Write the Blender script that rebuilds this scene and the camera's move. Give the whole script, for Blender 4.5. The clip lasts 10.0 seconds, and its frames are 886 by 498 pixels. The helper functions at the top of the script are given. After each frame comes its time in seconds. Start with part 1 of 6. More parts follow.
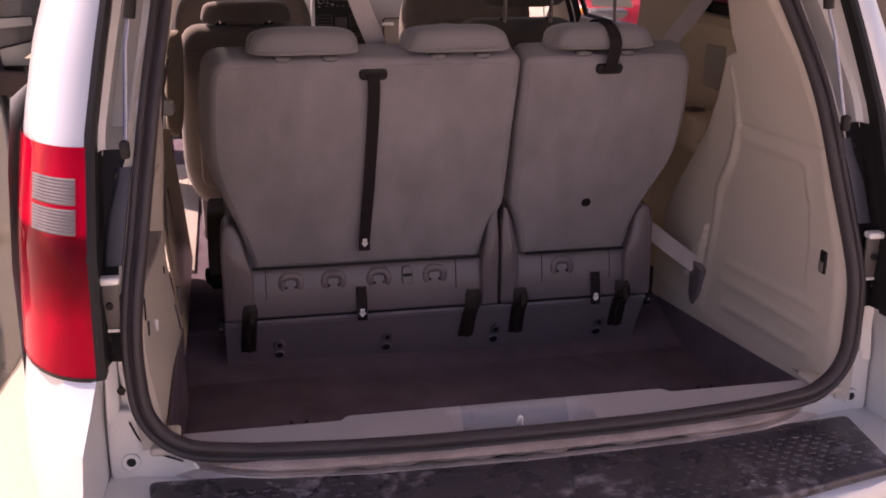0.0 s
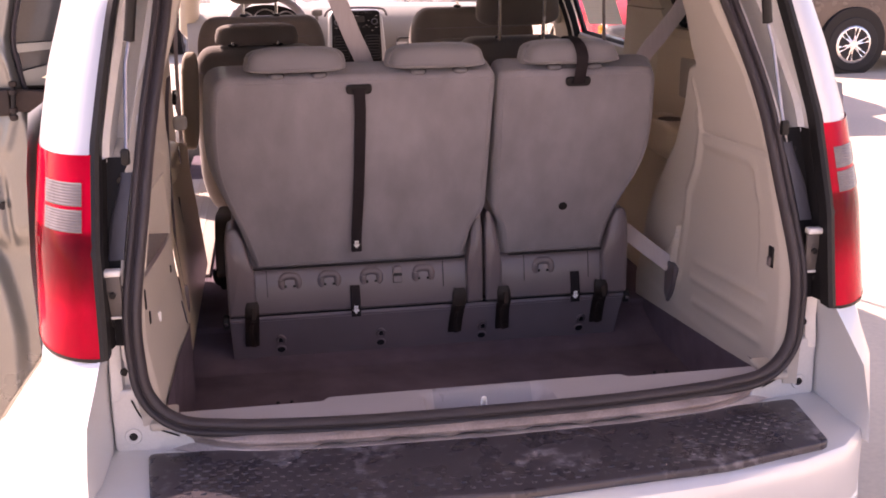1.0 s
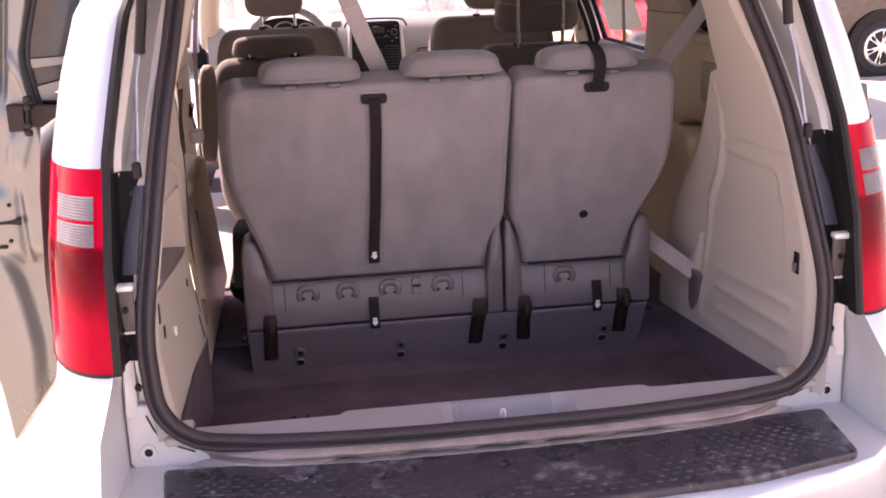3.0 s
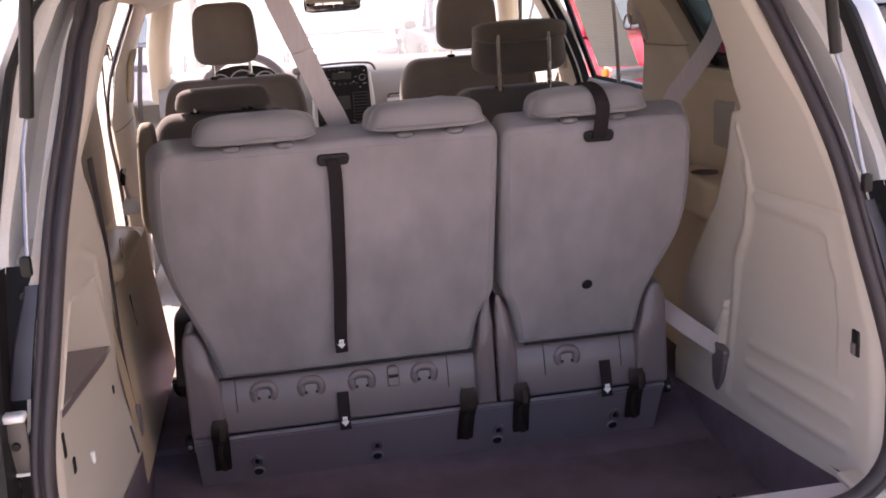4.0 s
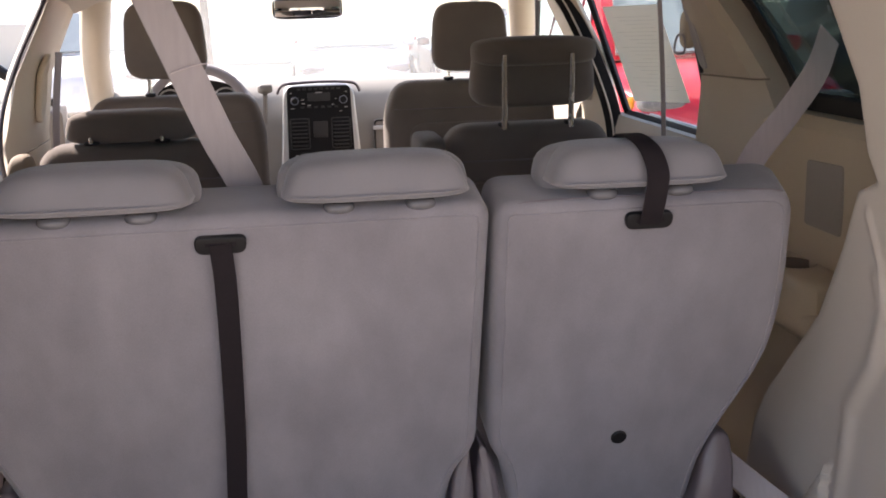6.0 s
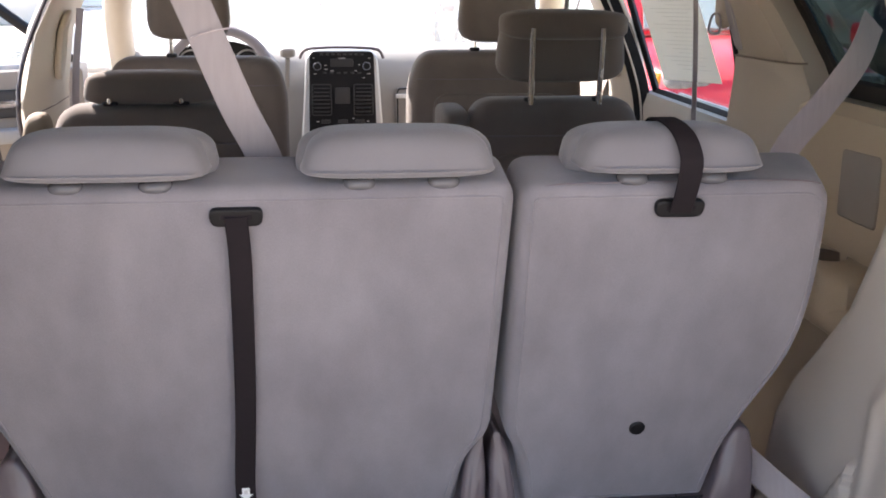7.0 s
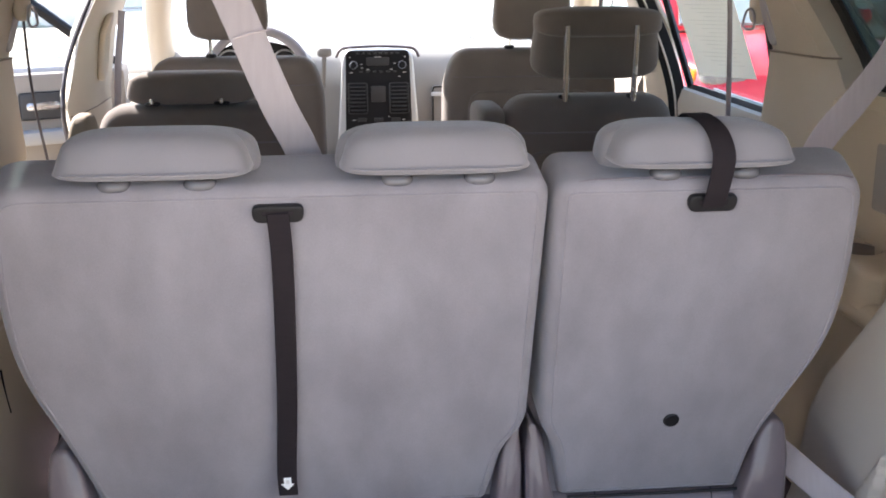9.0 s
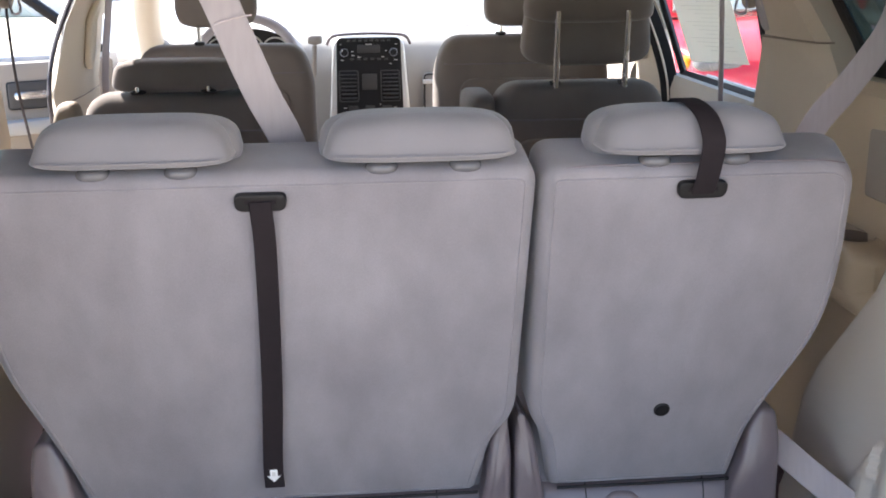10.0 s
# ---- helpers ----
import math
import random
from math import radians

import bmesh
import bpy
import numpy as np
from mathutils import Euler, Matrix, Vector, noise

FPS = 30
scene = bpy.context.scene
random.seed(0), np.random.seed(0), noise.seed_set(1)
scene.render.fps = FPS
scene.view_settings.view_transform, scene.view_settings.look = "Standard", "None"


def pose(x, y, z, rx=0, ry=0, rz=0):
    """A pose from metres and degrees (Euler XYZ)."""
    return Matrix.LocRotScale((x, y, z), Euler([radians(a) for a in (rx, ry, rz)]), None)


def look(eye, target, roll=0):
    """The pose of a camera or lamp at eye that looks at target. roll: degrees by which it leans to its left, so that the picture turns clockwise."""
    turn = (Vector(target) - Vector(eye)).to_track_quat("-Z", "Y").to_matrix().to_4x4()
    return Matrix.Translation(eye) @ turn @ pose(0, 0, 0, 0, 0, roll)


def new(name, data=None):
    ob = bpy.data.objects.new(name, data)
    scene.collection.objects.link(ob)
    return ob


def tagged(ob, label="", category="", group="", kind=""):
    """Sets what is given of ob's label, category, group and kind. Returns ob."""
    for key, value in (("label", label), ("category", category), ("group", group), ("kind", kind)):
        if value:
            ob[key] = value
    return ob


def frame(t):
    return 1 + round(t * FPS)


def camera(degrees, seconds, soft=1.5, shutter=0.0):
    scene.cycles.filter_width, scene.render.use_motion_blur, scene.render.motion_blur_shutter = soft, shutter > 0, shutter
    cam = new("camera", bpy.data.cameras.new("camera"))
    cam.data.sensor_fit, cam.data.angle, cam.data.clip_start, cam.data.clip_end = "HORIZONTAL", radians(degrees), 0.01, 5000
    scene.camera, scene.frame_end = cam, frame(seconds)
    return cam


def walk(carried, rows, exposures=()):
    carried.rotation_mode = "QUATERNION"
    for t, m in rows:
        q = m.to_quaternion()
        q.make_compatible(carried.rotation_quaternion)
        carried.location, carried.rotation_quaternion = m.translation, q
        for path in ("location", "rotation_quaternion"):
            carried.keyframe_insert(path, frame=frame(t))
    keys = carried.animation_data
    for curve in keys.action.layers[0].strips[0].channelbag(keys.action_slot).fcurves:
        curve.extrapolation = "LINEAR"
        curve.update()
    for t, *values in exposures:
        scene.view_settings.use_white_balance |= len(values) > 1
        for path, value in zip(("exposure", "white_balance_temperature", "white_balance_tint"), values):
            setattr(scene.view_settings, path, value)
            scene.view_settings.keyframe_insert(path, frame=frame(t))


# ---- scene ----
cam = camera(45.7, 10.0, 1.8)
PATH = [
    (0, (-0.5380, -1.8830, 1.6340), (-0.1530, -0.0179, 1.0230), 0.30),
    (0.2, (-0.4797, -1.9816, 1.6312), (-0.1741, -0.1023, 1.0189), 0.41),
    (0.4, (-0.4466, -2.0612, 1.6444), (-0.1562, -0.1764, 1.0417), 0.80),
    (0.5, (-0.4380, -2.0840, 1.6530), (-0.1610, -0.1970, 1.0510), 0.50),
    (0.7, (-0.4377, -2.1228, 1.6540), (-0.1462, -0.2328, 1.0683), -0.27),
    (1, (-0.4210, -2.1310, 1.6530), (-0.1190, -0.2400, 1.0760), -0.80),
    (1.2, (-0.4307, -2.1354, 1.6584), (-0.1282, -0.2408, 1.0937), -0.79),
    (1.5, (-0.4350, -2.1420, 1.6540), (-0.1430, -0.2411, 1.1050), -0.80),
    (1.7, (-0.4391, -2.1396, 1.6646), (-0.1490, -0.2384, 1.1156), -0.86),
    (2, (-0.4270, -2.1450, 1.6570), (-0.1509, -0.2384, 1.1198), -0.70),
    (2.2, (-0.4214, -2.1495, 1.6460), (-0.1519, -0.2385, 1.1215), -1.00),
    (3.3, (-0.3650, -2.0210, 1.6360), (-0.1160, -0.1181, 1.0730), -2.10),
    (3.5, (-0.3490, -1.9090, 1.6230), (-0.1000, 0.0119, 1.1250), -1.80),
    (3.6, (-0.3485, -1.8462, 1.6238), (-0.0903, 0.0817, 1.1583), -2.76),
    (3.8, (-0.3310, -1.7436, 1.6184), (-0.0477, 0.1807, 1.1526), -3.42),
    (4, (-0.3190, -1.6430, 1.6090), (-0.0261, 0.2754, 1.1252), -3.80),
    (4.1, (-0.3040, -1.5868, 1.6032), (-0.0181, 0.3306, 1.1113), -3.49),
    (4.3, (-0.2788, -1.4844, 1.5786), (-0.0355, 0.4399, 1.0910), -3.40),
    (4.5, (-0.2100, -1.3710, 1.5860), (0.0220, 0.5554, 1.1009), -2.10),
    (4.6, (-0.1731, -1.3310, 1.6070), (0.0369, 0.5929, 1.1025), -1.33),
    (4.8, (-0.1594, -1.2550, 1.5900), (0.0305, 0.6700, 1.0816), -1.07),
    (5, (-0.1340, -1.1700, 1.5800), (0.0680, 0.7525, 1.0671), -1.20),
    (5.2, (-0.1176, -1.0776, 1.5794), (0.0741, 0.8498, 1.0808), -1.05),
    (5.3, (-0.1144, -1.0194, 1.5756), (0.0847, 0.9153, 1.1095), -0.90),
    (5.5, (-0.1050, -0.9240, 1.5750), (0.1329, 1.0090, 1.1202), -1.90),
    (5.7, (-0.0992, -0.8605, 1.5760), (0.1812, 1.0676, 1.1246), -1.80),
    (6, (-0.1080, -0.8150, 1.5670), (0.1670, 1.1140, 1.1160), -1.60),
    (6.2, (-0.1147, -0.8030, 1.5713), (0.1633, 1.1231, 1.1100), -0.49),
    (7.3, (-0.1066, -0.7624, 1.5727), (0.1272, 1.1543, 1.0519), 0.24),
    (7.5, (-0.1070, -0.7640, 1.5710), (0.1221, 1.1516, 1.0438), -0.20),
    (7.7, (-0.1110, -0.7673, 1.5728), (0.1109, 1.1488, 1.0442), -0.04),
    (8, (-0.1110, -0.7750, 1.5740), (0.1000, 1.1433, 1.0489), 0.30),
    (8.2, (-0.1123, -0.7769, 1.5744), (0.0929, 1.1421, 1.0498), 0.22),
    (8.5, (-0.1140, -0.7840, 1.5770), (0.0790, 1.1376, 1.0571), 0.10),
    (8.7, (-0.1131, -0.7850, 1.5764), (0.0718, 1.1385, 1.0608), -0.07),
    (9, (-0.1130, -0.7970, 1.5770), (0.0620, 1.1279, 1.0630), -0.30),
    (9.2, (-0.1109, -0.8050, 1.5726), (0.0575, 1.1204, 1.0583), -0.60),
    (9.5, (-0.1100, -0.8030, 1.5710), (0.0590, 1.1200, 1.0480), -0.70),
    (9.7, (-0.1068, -0.7947, 1.5704), (0.0613, 1.1268, 1.0418), -0.59),
    (10, (-0.0980, -0.7770, 1.5710), (0.0840, 1.1415, 1.0361), -0.50),
]
walk(cam, [(t, look(eye, target, roll)) for t, eye, target, roll in PATH],
     exposures=[(0, 0.62, 7900, 48), (0.5, 1.04, 7700, 47), (1.0, 1.27, 7780, 46), (2.0, 1.52, 7530, 45), (3.5, 1.50, 7300, 38), (4.0, 1.46, 7050, 32), (4.5, 1.61, 7250, 36), (5.2, 1.41, 6980, 34), (5.5, 1.37, 6880, 25), (6.0, 1.40, 6850, 21), (7.5, 2.06, 6400, 17), (9.0, 2.14, 6340, 15), (10.0, 2.17, 6300, 14)])

# ---- light ----
world = bpy.data.worlds.new("sky")
scene.world = world
world.use_nodes = True
wn = world.node_tree
bg = wn.nodes["Background"]
sky = wn.nodes.new("ShaderNodeTexSky")
sky.sky_type, sky.sun_disc = "NISHITA", False
SUN_ELEV, SUN_AZ = radians(42), radians(308)   # azimuth clockwise from +y
sky.sun_elevation, sky.sun_rotation = SUN_ELEV, SUN_AZ
wn.links.new(sky.outputs[0], bg.inputs[0])
bg.inputs[1].default_value = 0.15
sun_data = bpy.data.lights.new("sun", "SUN")
sun_data.energy, sun_data.angle, sun_data.color = 5.0, radians(0.5), (1.0, 0.95, 0.87)
sun = new("sun", sun_data)
toward = Vector((math.sin(SUN_AZ) * math.cos(SUN_ELEV), math.cos(SUN_AZ) * math.cos(SUN_ELEV), math.sin(SUN_ELEV)))
sun.matrix_world = look(toward * 30, (0, 0, 0))

# ---- materials ----
def material(name, base, rough=0.6, metal=0.0, spread=0.12, scale=6.0, grain=180.0, bump=0.15, dist=0.002,
             rough_spread=0.08, spec=0.5, coat=0.0, sheen=0.0, per_object=0.0, stretch=(1, 1, 1)):
    """A principled surface with two scales of variation (stains and grain) and fine relief."""
    m = bpy.data.materials.new(name)
    m.use_nodes = True
    nt = m.node_tree
    b = nt.nodes["Principled BSDF"]
    tc = nt.nodes.new("ShaderNodeTexCoord")
    mp = nt.nodes.new("ShaderNodeMapping")
    mp.inputs["Scale"].default_value = stretch
    nt.links.new(tc.outputs["Object"], mp.inputs[0])
    big = nt.nodes.new("ShaderNodeTexNoise")
    big.inputs["Scale"].default_value, big.inputs["Detail"].default_value = scale, 5
    fine = nt.nodes.new("ShaderNodeTexNoise")
    fine.inputs["Scale"].default_value, fine.inputs["Detail"].default_value = grain, 2
    nt.links.new(mp.outputs[0], big.inputs[0])
    nt.links.new(mp.outputs[0], fine.inputs[0])
    add = nt.nodes.new("ShaderNodeMath")
    add.operation = "MULTIPLY_ADD"
    nt.links.new(fine.outputs["Fac"], add.inputs[0])
    add.inputs[1].default_value = 0.45
    nt.links.new(big.outputs["Fac"], add.inputs[2])
    rng = nt.nodes.new("ShaderNodeMapRange")
    rng.inputs["From Min"].default_value, rng.inputs["From Max"].default_value = 0.4, 1.05
    rng.inputs["To Min"].default_value, rng.inputs["To Max"].default_value = 1 - spread, 1 + spread
    nt.links.new(add.outputs[0], rng.inputs["Value"])
    mul = nt.nodes.new("ShaderNodeVectorMath")
    mul.operation = "SCALE"
    mul.inputs[0].default_value = base
    nt.links.new(rng.outputs[0], mul.inputs["Scale"])
    nt.links.new(mul.outputs[0], b.inputs["Base Color"])
    rr = nt.nodes.new("ShaderNodeMapRange")
    rr.inputs["To Min"].default_value, rr.inputs["To Max"].default_value = max(0.02, rough - rough_spread), min(1, rough + rough_spread)
    nt.links.new(big.outputs["Fac"], rr.inputs["Value"])
    nt.links.new(rr.outputs[0], b.inputs["Roughness"])
    b.inputs["Metallic"].default_value = metal
    b.inputs["Specular IOR Level"].default_value = spec
    b.inputs["Coat Weight"].default_value = coat
    b.inputs["Coat Roughness"].default_value = 0.06
    b.inputs["Sheen Weight"].default_value = sheen
    b.inputs["Sheen Roughness"].default_value = 0.5
    if bump:
        bp = nt.nodes.new("ShaderNodeBump")
        bp.inputs["Strength"].default_value, bp.inputs["Distance"].default_value = bump, dist
        nt.links.new(fine.outputs["Fac"], bp.inputs["Height"])
        nt.links.new(bp.outputs[0], b.inputs["Normal"])
    return m


FABRIC = material("seat_fabric", (0.216, 0.198, 0.212), 0.92, spread=0.22, scale=13.0, grain=900, bump=0.35, dist=0.001, sheen=0.25, spec=0.2, stretch=(1, 1, 0.5))
ARMREST_TAN = material("tan_armrest_vinyl", (0.25, 0.205, 0.155), 0.7, spread=0.12, scale=9.0, grain=700, bump=0.2, dist=0.001)
FABRIC_LIGHT = material("headrest_fabric", (0.200, 0.186, 0.196), 0.9, spread=0.14, scale=7.0, grain=900, bump=0.3, dist=0.001, sheen=0.25, spec=0.2)
# the seat cloth again, with the cabin's shade put into its colour
FABRIC_SHADED = material("shaded_seat_fabric", (0.160, 0.135, 0.117), 0.92, spread=0.2, scale=7.0, grain=900, bump=0.3, dist=0.001, sheen=0.2, spec=0.2)
TRIM = material("beige_trim_plastic", (0.51, 0.455, 0.395), 0.55, spread=0.05, scale=3.0, grain=420, bump=0.22, dist=0.0008)
LINING = material("glossy_lining_plastic", (0.51, 0.41, 0.285), 0.34, spread=0.06, scale=3.0, grain=420, bump=0.10, dist=0.0006)
PILLAR = material("warm_pillar_plastic", (0.45, 0.38, 0.295), 0.5, spread=0.05, scale=3.0, grain=420, bump=0.18, dist=0.0008)
# pillar plastic lightened in its colour for the sun on the front pillars
PILLAR_LIT = material("sunlit_pillar_plastic", (0.62, 0.545, 0.44), 0.5, spread=0.04, scale=3.0, grain=420, bump=0.15, dist=0.0008)
GRILLE = material("brown_grille_plastic", (0.30, 0.258, 0.215), 0.6, spread=0.08, scale=6.0, grain=700, bump=0.5, dist=0.001)
CUP = material("brown_cup_rubber", (0.20, 0.155, 0.12), 0.6, spread=0.15, scale=9.0, grain=300, bump=0.1)
TRIM_GREY = material("grey_trim_plastic", (0.35, 0.325, 0.335), 0.5, spread=0.07, scale=4.0, grain=420, bump=0.2, dist=0.0008)
# the sill's grey plastic, glossier and darkened to paint the scoop's shade
RECESS_SHADE = material("shaded_recess_plastic", (0.27, 0.26, 0.28), 0.28, spread=0.06, scale=5.0, grain=420, bump=0.05, dist=0.0005)
SEAT_PLASTIC = material("seat_shell_plastic", (0.136, 0.110, 0.117), 0.33, spread=0.08, scale=6.0, grain=400, bump=0.2, dist=0.0006)
BASE_PLASTIC = material("seat_base_plastic", (0.200, 0.161, 0.174), 0.40, spread=0.10, scale=6.0, grain=400, bump=0.2, dist=0.0006)
HINGE = material("brown_hinge_steel", (0.022, 0.013, 0.010), 0.55, metal=0.2, spread=0.35, scale=25, grain=220, bump=0.2)
CARPET = material("dark_carpet", (0.145, 0.111, 0.133), 0.98, spread=0.3, scale=9.0, grain=600, bump=0.8, dist=0.003, spec=0.1)
BLACK = material("black_plastic", (0.010, 0.009, 0.0095), 0.5, spec=0.3, spread=0.2, scale=9.0, grain=300, bump=0.15, dist=0.0006)
RUBBER = material("black_rubber", (0.040, 0.032, 0.036), 0.58, spread=0.25, scale=14.0, grain=220, bump=0.2, dist=0.001)
WEB_BLACK = material("black_webbing", (0.017, 0.0125, 0.0145), 0.8, spec=0.2, spread=0.2, scale=30.0, grain=500, bump=0.6, dist=0.0008, stretch=(1, 1, 6))
WEB_PALE = material("pale_belt_webbing", (0.50, 0.43, 0.44), 0.7, spread=0.08, scale=20.0, grain=500, bump=0.5, dist=0.0008, stretch=(6, 1, 1))
WEB_GREY = material("grey_belt_webbing", (0.36, 0.315, 0.315), 0.75, spread=0.08, scale=20.0, grain=500, bump=0.5, dist=0.0008, stretch=(6, 1, 1))
LIP_BROWN = material("grimy_sill_paint", (0.335, 0.27, 0.255), 0.45, metal=0.2, spread=0.4, scale=14.0, grain=200, bump=0.08, dist=0.0008)
LIP = material("dirty_sill_paint", (0.52, 0.46, 0.44), 0.5, metal=0.2, spread=0.35, scale=14.0, grain=200, bump=0.08, dist=0.0008)
PAINT = material("silver_paint", (0.63, 0.64, 0.65), 0.34, metal=0.35, spread=0.04, scale=2.0, grain=1200, bump=0.03, dist=0.0005, rough_spread=0.06, coat=0.25)
JAMB = material("dusty_jamb_paint", (0.70, 0.685, 0.67), 0.45, metal=0.2, spread=0.10, scale=7.0, grain=200, bump=0.05, dist=0.0006, coat=0.3)
METAL = material("bright_steel", (0.72, 0.71, 0.70), 0.25, metal=1.0, spread=0.08, scale=20, grain=200, bump=0.05)
WHITE_STEEL = material("worn_striker_steel", (0.80, 0.79, 0.78), 0.45, metal=0.3, spread=0.06, scale=20, grain=200, bump=0.03)
RUST = material("rusty_bracket", (0.042, 0.027, 0.021), 0.7, metal=0.3, spread=0.35, scale=25, grain=220, bump=0.3)
DARK_STEEL = material("dark_primed_steel", (0.10, 0.085, 0.080), 0.55, metal=0.1, spread=0.2, scale=12, grain=220, bump=0.1)
STRUT_STEEL = material("strut_steel", (0.30, 0.30, 0.34), 0.3, metal=0.8, spread=0.1, scale=20, grain=200, bump=0.03)
# the van's silver, darkened in its colour for the shade on the open door
DOOR_SHADED = material("shaded_door_metal", (0.25, 0.245, 0.225), 0.30, metal=0.6, spread=0.07, scale=5, grain=200, bump=0.03, coat=0.3)
HOUSING = material("blue_grey_housing_plastic", (0.055, 0.054, 0.068), 0.45, spread=0.12, scale=9.0, grain=300, bump=0.1)
DOOR_GLASS = material("dark_door_glass", (0.035, 0.028, 0.026), 0.08, spread=0.2, bump=0, rough_spread=0.02, coat=0.5)
WHITE = material("white_print", (0.82, 0.82, 0.80), 0.6, spread=0.03, bump=0)
PAPER = material("printed_paper", (0.78, 0.76, 0.72), 0.8, spread=0.03, bump=0.05)
GUIDE = material("post_guide_plastic", (0.135, 0.128, 0.135), 0.22, spread=0.06, scale=4.0, grain=420, bump=0.1, dist=0.0006)
INK = material("faded_ink", (0.62, 0.60, 0.57), 0.8, bump=0)
SILVER = material("silver_plastic", (0.62, 0.62, 0.61), 0.35, metal=0.5, spread=0.04, bump=0.03)
STEP = material("bumper_step_plastic", (0.046, 0.040, 0.048), 0.28, spread=0.24, scale=16, grain=160, bump=0.3, dist=0.001)
TYRE = material("tyre_rubber", (0.022, 0.021, 0.021), 0.8, spread=0.2, scale=10, grain=80, bump=0.2)
RED_PAINT = material("red_paint", (0.62, 0.02, 0.035), 0.3, spread=0.04, bump=0.01, coat=0.8)
BRONZE_PAINT = material("bronze_paint", (0.075, 0.055, 0.048), 0.25, metal=0.25, spread=0.05, bump=0.01, coat=0.7)
DARK_PAINT = material("dark_blue_paint", (0.03, 0.035, 0.05), 0.35, metal=0.3, spread=0.05, bump=0.01, coat=0.7)
WHITE_PAINT = material("white_paint", (0.78, 0.78, 0.77), 0.3, spread=0.03, bump=0.01, coat=0.6)
BUTTON = material("button_plastic", (0.05, 0.048, 0.047), 0.5, spread=0.1, bump=0)
DASH = material("dashboard_plastic", (0.35, 0.335, 0.31), 0.6, spread=0.06, scale=6, grain=400, bump=0.3, dist=0.0008)
LEAF = material("leaf", (0.10, 0.15, 0.035), 0.6, spread=0.35, scale=3, grain=30, bump=0.1)
BARK = material("bark", (0.13, 0.10, 0.08), 0.9, spread=0.3, scale=8, grain=40, bump=0.6, dist=0.01)
STUCCO = material("stucco_wall", (0.70, 0.67, 0.62), 0.9, spread=0.08, scale=1.0, grain=60, bump=0.3, dist=0.004)
GROUND = material("pale_concrete", (0.57, 0.50, 0.40), 0.9, spread=0.18, scale=0.6, grain=45, bump=0.35, dist=0.004)

# car glass whose pale colour carries the brightness of the sky
SKY_LIT_GLASS = material("sky_lit_car_glass", (0.34, 0.38, 0.37), 0.08, spread=0.1, bump=0, rough_spread=0.02, coat=0.5)


def glass(name, colour=(1, 1, 1), rough=0.0, tint=1.0):
    m = bpy.data.materials.new(name)
    m.use_nodes = True
    nt = m.node_tree
    out = nt.nodes["Material Output"]
    nt.nodes.remove(nt.nodes["Principled BSDF"])
    tr = nt.nodes.new("ShaderNodeBsdfTransparent")
    tr.inputs[0].default_value = (*[c * tint for c in colour], 1)
    gl = nt.nodes.new("ShaderNodeBsdfGlossy")
    gl.inputs["Roughness"].default_value = 0.02 + rough
    lw = nt.nodes.new("ShaderNodeLayerWeight")
    lw.inputs["Blend"].default_value = 0.5
    po = nt.nodes.new("ShaderNodeMath")
    po.operation = "POWER"
    nt.links.new(lw.outputs["Facing"], po.inputs[0])
    po.inputs[1].default_value = 4.0
    fr = nt.nodes.new("ShaderNodeMath")
    fr.operation = "MULTIPLY_ADD"
    nt.links.new(po.outputs[0], fr.inputs[0])
    fr.inputs[1].default_value, fr.inputs[2].default_value = 0.5, 0.03
    mix = nt.nodes.new("ShaderNodeMixShader")
    nt.links.new(fr.outputs[0], mix.inputs[0])
    nt.links.new(tr.outputs[0], mix.inputs[1])
    nt.links.new(gl.outputs[0], mix.inputs[2])
    nt.links.new(mix.outputs[0], out.inputs[0])
    return m


# pale scuffs on the step plastic
nt = STEP.node_tree
bsdf = nt.nodes["Principled BSDF"]
src = bsdf.inputs["Base Color"].links[0].from_socket
tco = nt.nodes.new("ShaderNodeTexCoord")
sc1 = nt.nodes.new("ShaderNodeTexNoise")
sc1.inputs["Scale"].default_value, sc1.inputs["Detail"].default_value = 38, 6
sc2 = nt.nodes.new("ShaderNodeTexNoise")
sc2.inputs["Scale"].default_value = 5
nt.links.new(tco.outputs["Object"], sc1.inputs[0])
nt.links.new(tco.outputs["Object"], sc2.inputs[0])
mu = nt.nodes.new("ShaderNodeMath")
mu.operation = "MULTIPLY"
nt.links.new(sc1.outputs["Fac"], mu.inputs[0])
nt.links.new(sc2.outputs["Fac"], mu.inputs[1])
rg = nt.nodes.new("ShaderNodeMapRange")
rg.inputs["From Min"].default_value, rg.inputs["From Max"].default_value = 0.30, 0.42
rg.inputs["To Max"].default_value = 0.55
nt.links.new(mu.outputs[0], rg.inputs["Value"])
mixs = nt.nodes.new("ShaderNodeMixRGB")
mixs.inputs[2].default_value = (0.30, 0.28, 0.31, 1)
nt.links.new(rg.outputs[0], mixs.inputs[0])
nt.links.new(src, mixs.inputs[1])
nt.links.new(mixs.outputs[0], bsdf.inputs["Base Color"])
nt = PAPER.node_tree
tl = nt.nodes.new("ShaderNodeBsdfTranslucent")
tl.inputs[0].default_value = (0.8, 0.78, 0.74, 1)
mixp = nt.nodes.new("ShaderNodeMixShader")
mixp.inputs[0].default_value = 0.5
nt.links.new(nt.nodes["Principled BSDF"].outputs[0], mixp.inputs[1])
nt.links.new(tl.outputs[0], mixp.inputs[2])
nt.links.new(mixp.outputs[0], nt.nodes["Material Output"].inputs[0])
GLASS = glass("window_glass", (0.93, 0.97, 0.95))
# windscreen glass with a scattering film added as a veil of glare
VEILED = glass("veiled_windscreen_glass", (0.93, 0.97, 0.95))
nt = VEILED.node_tree
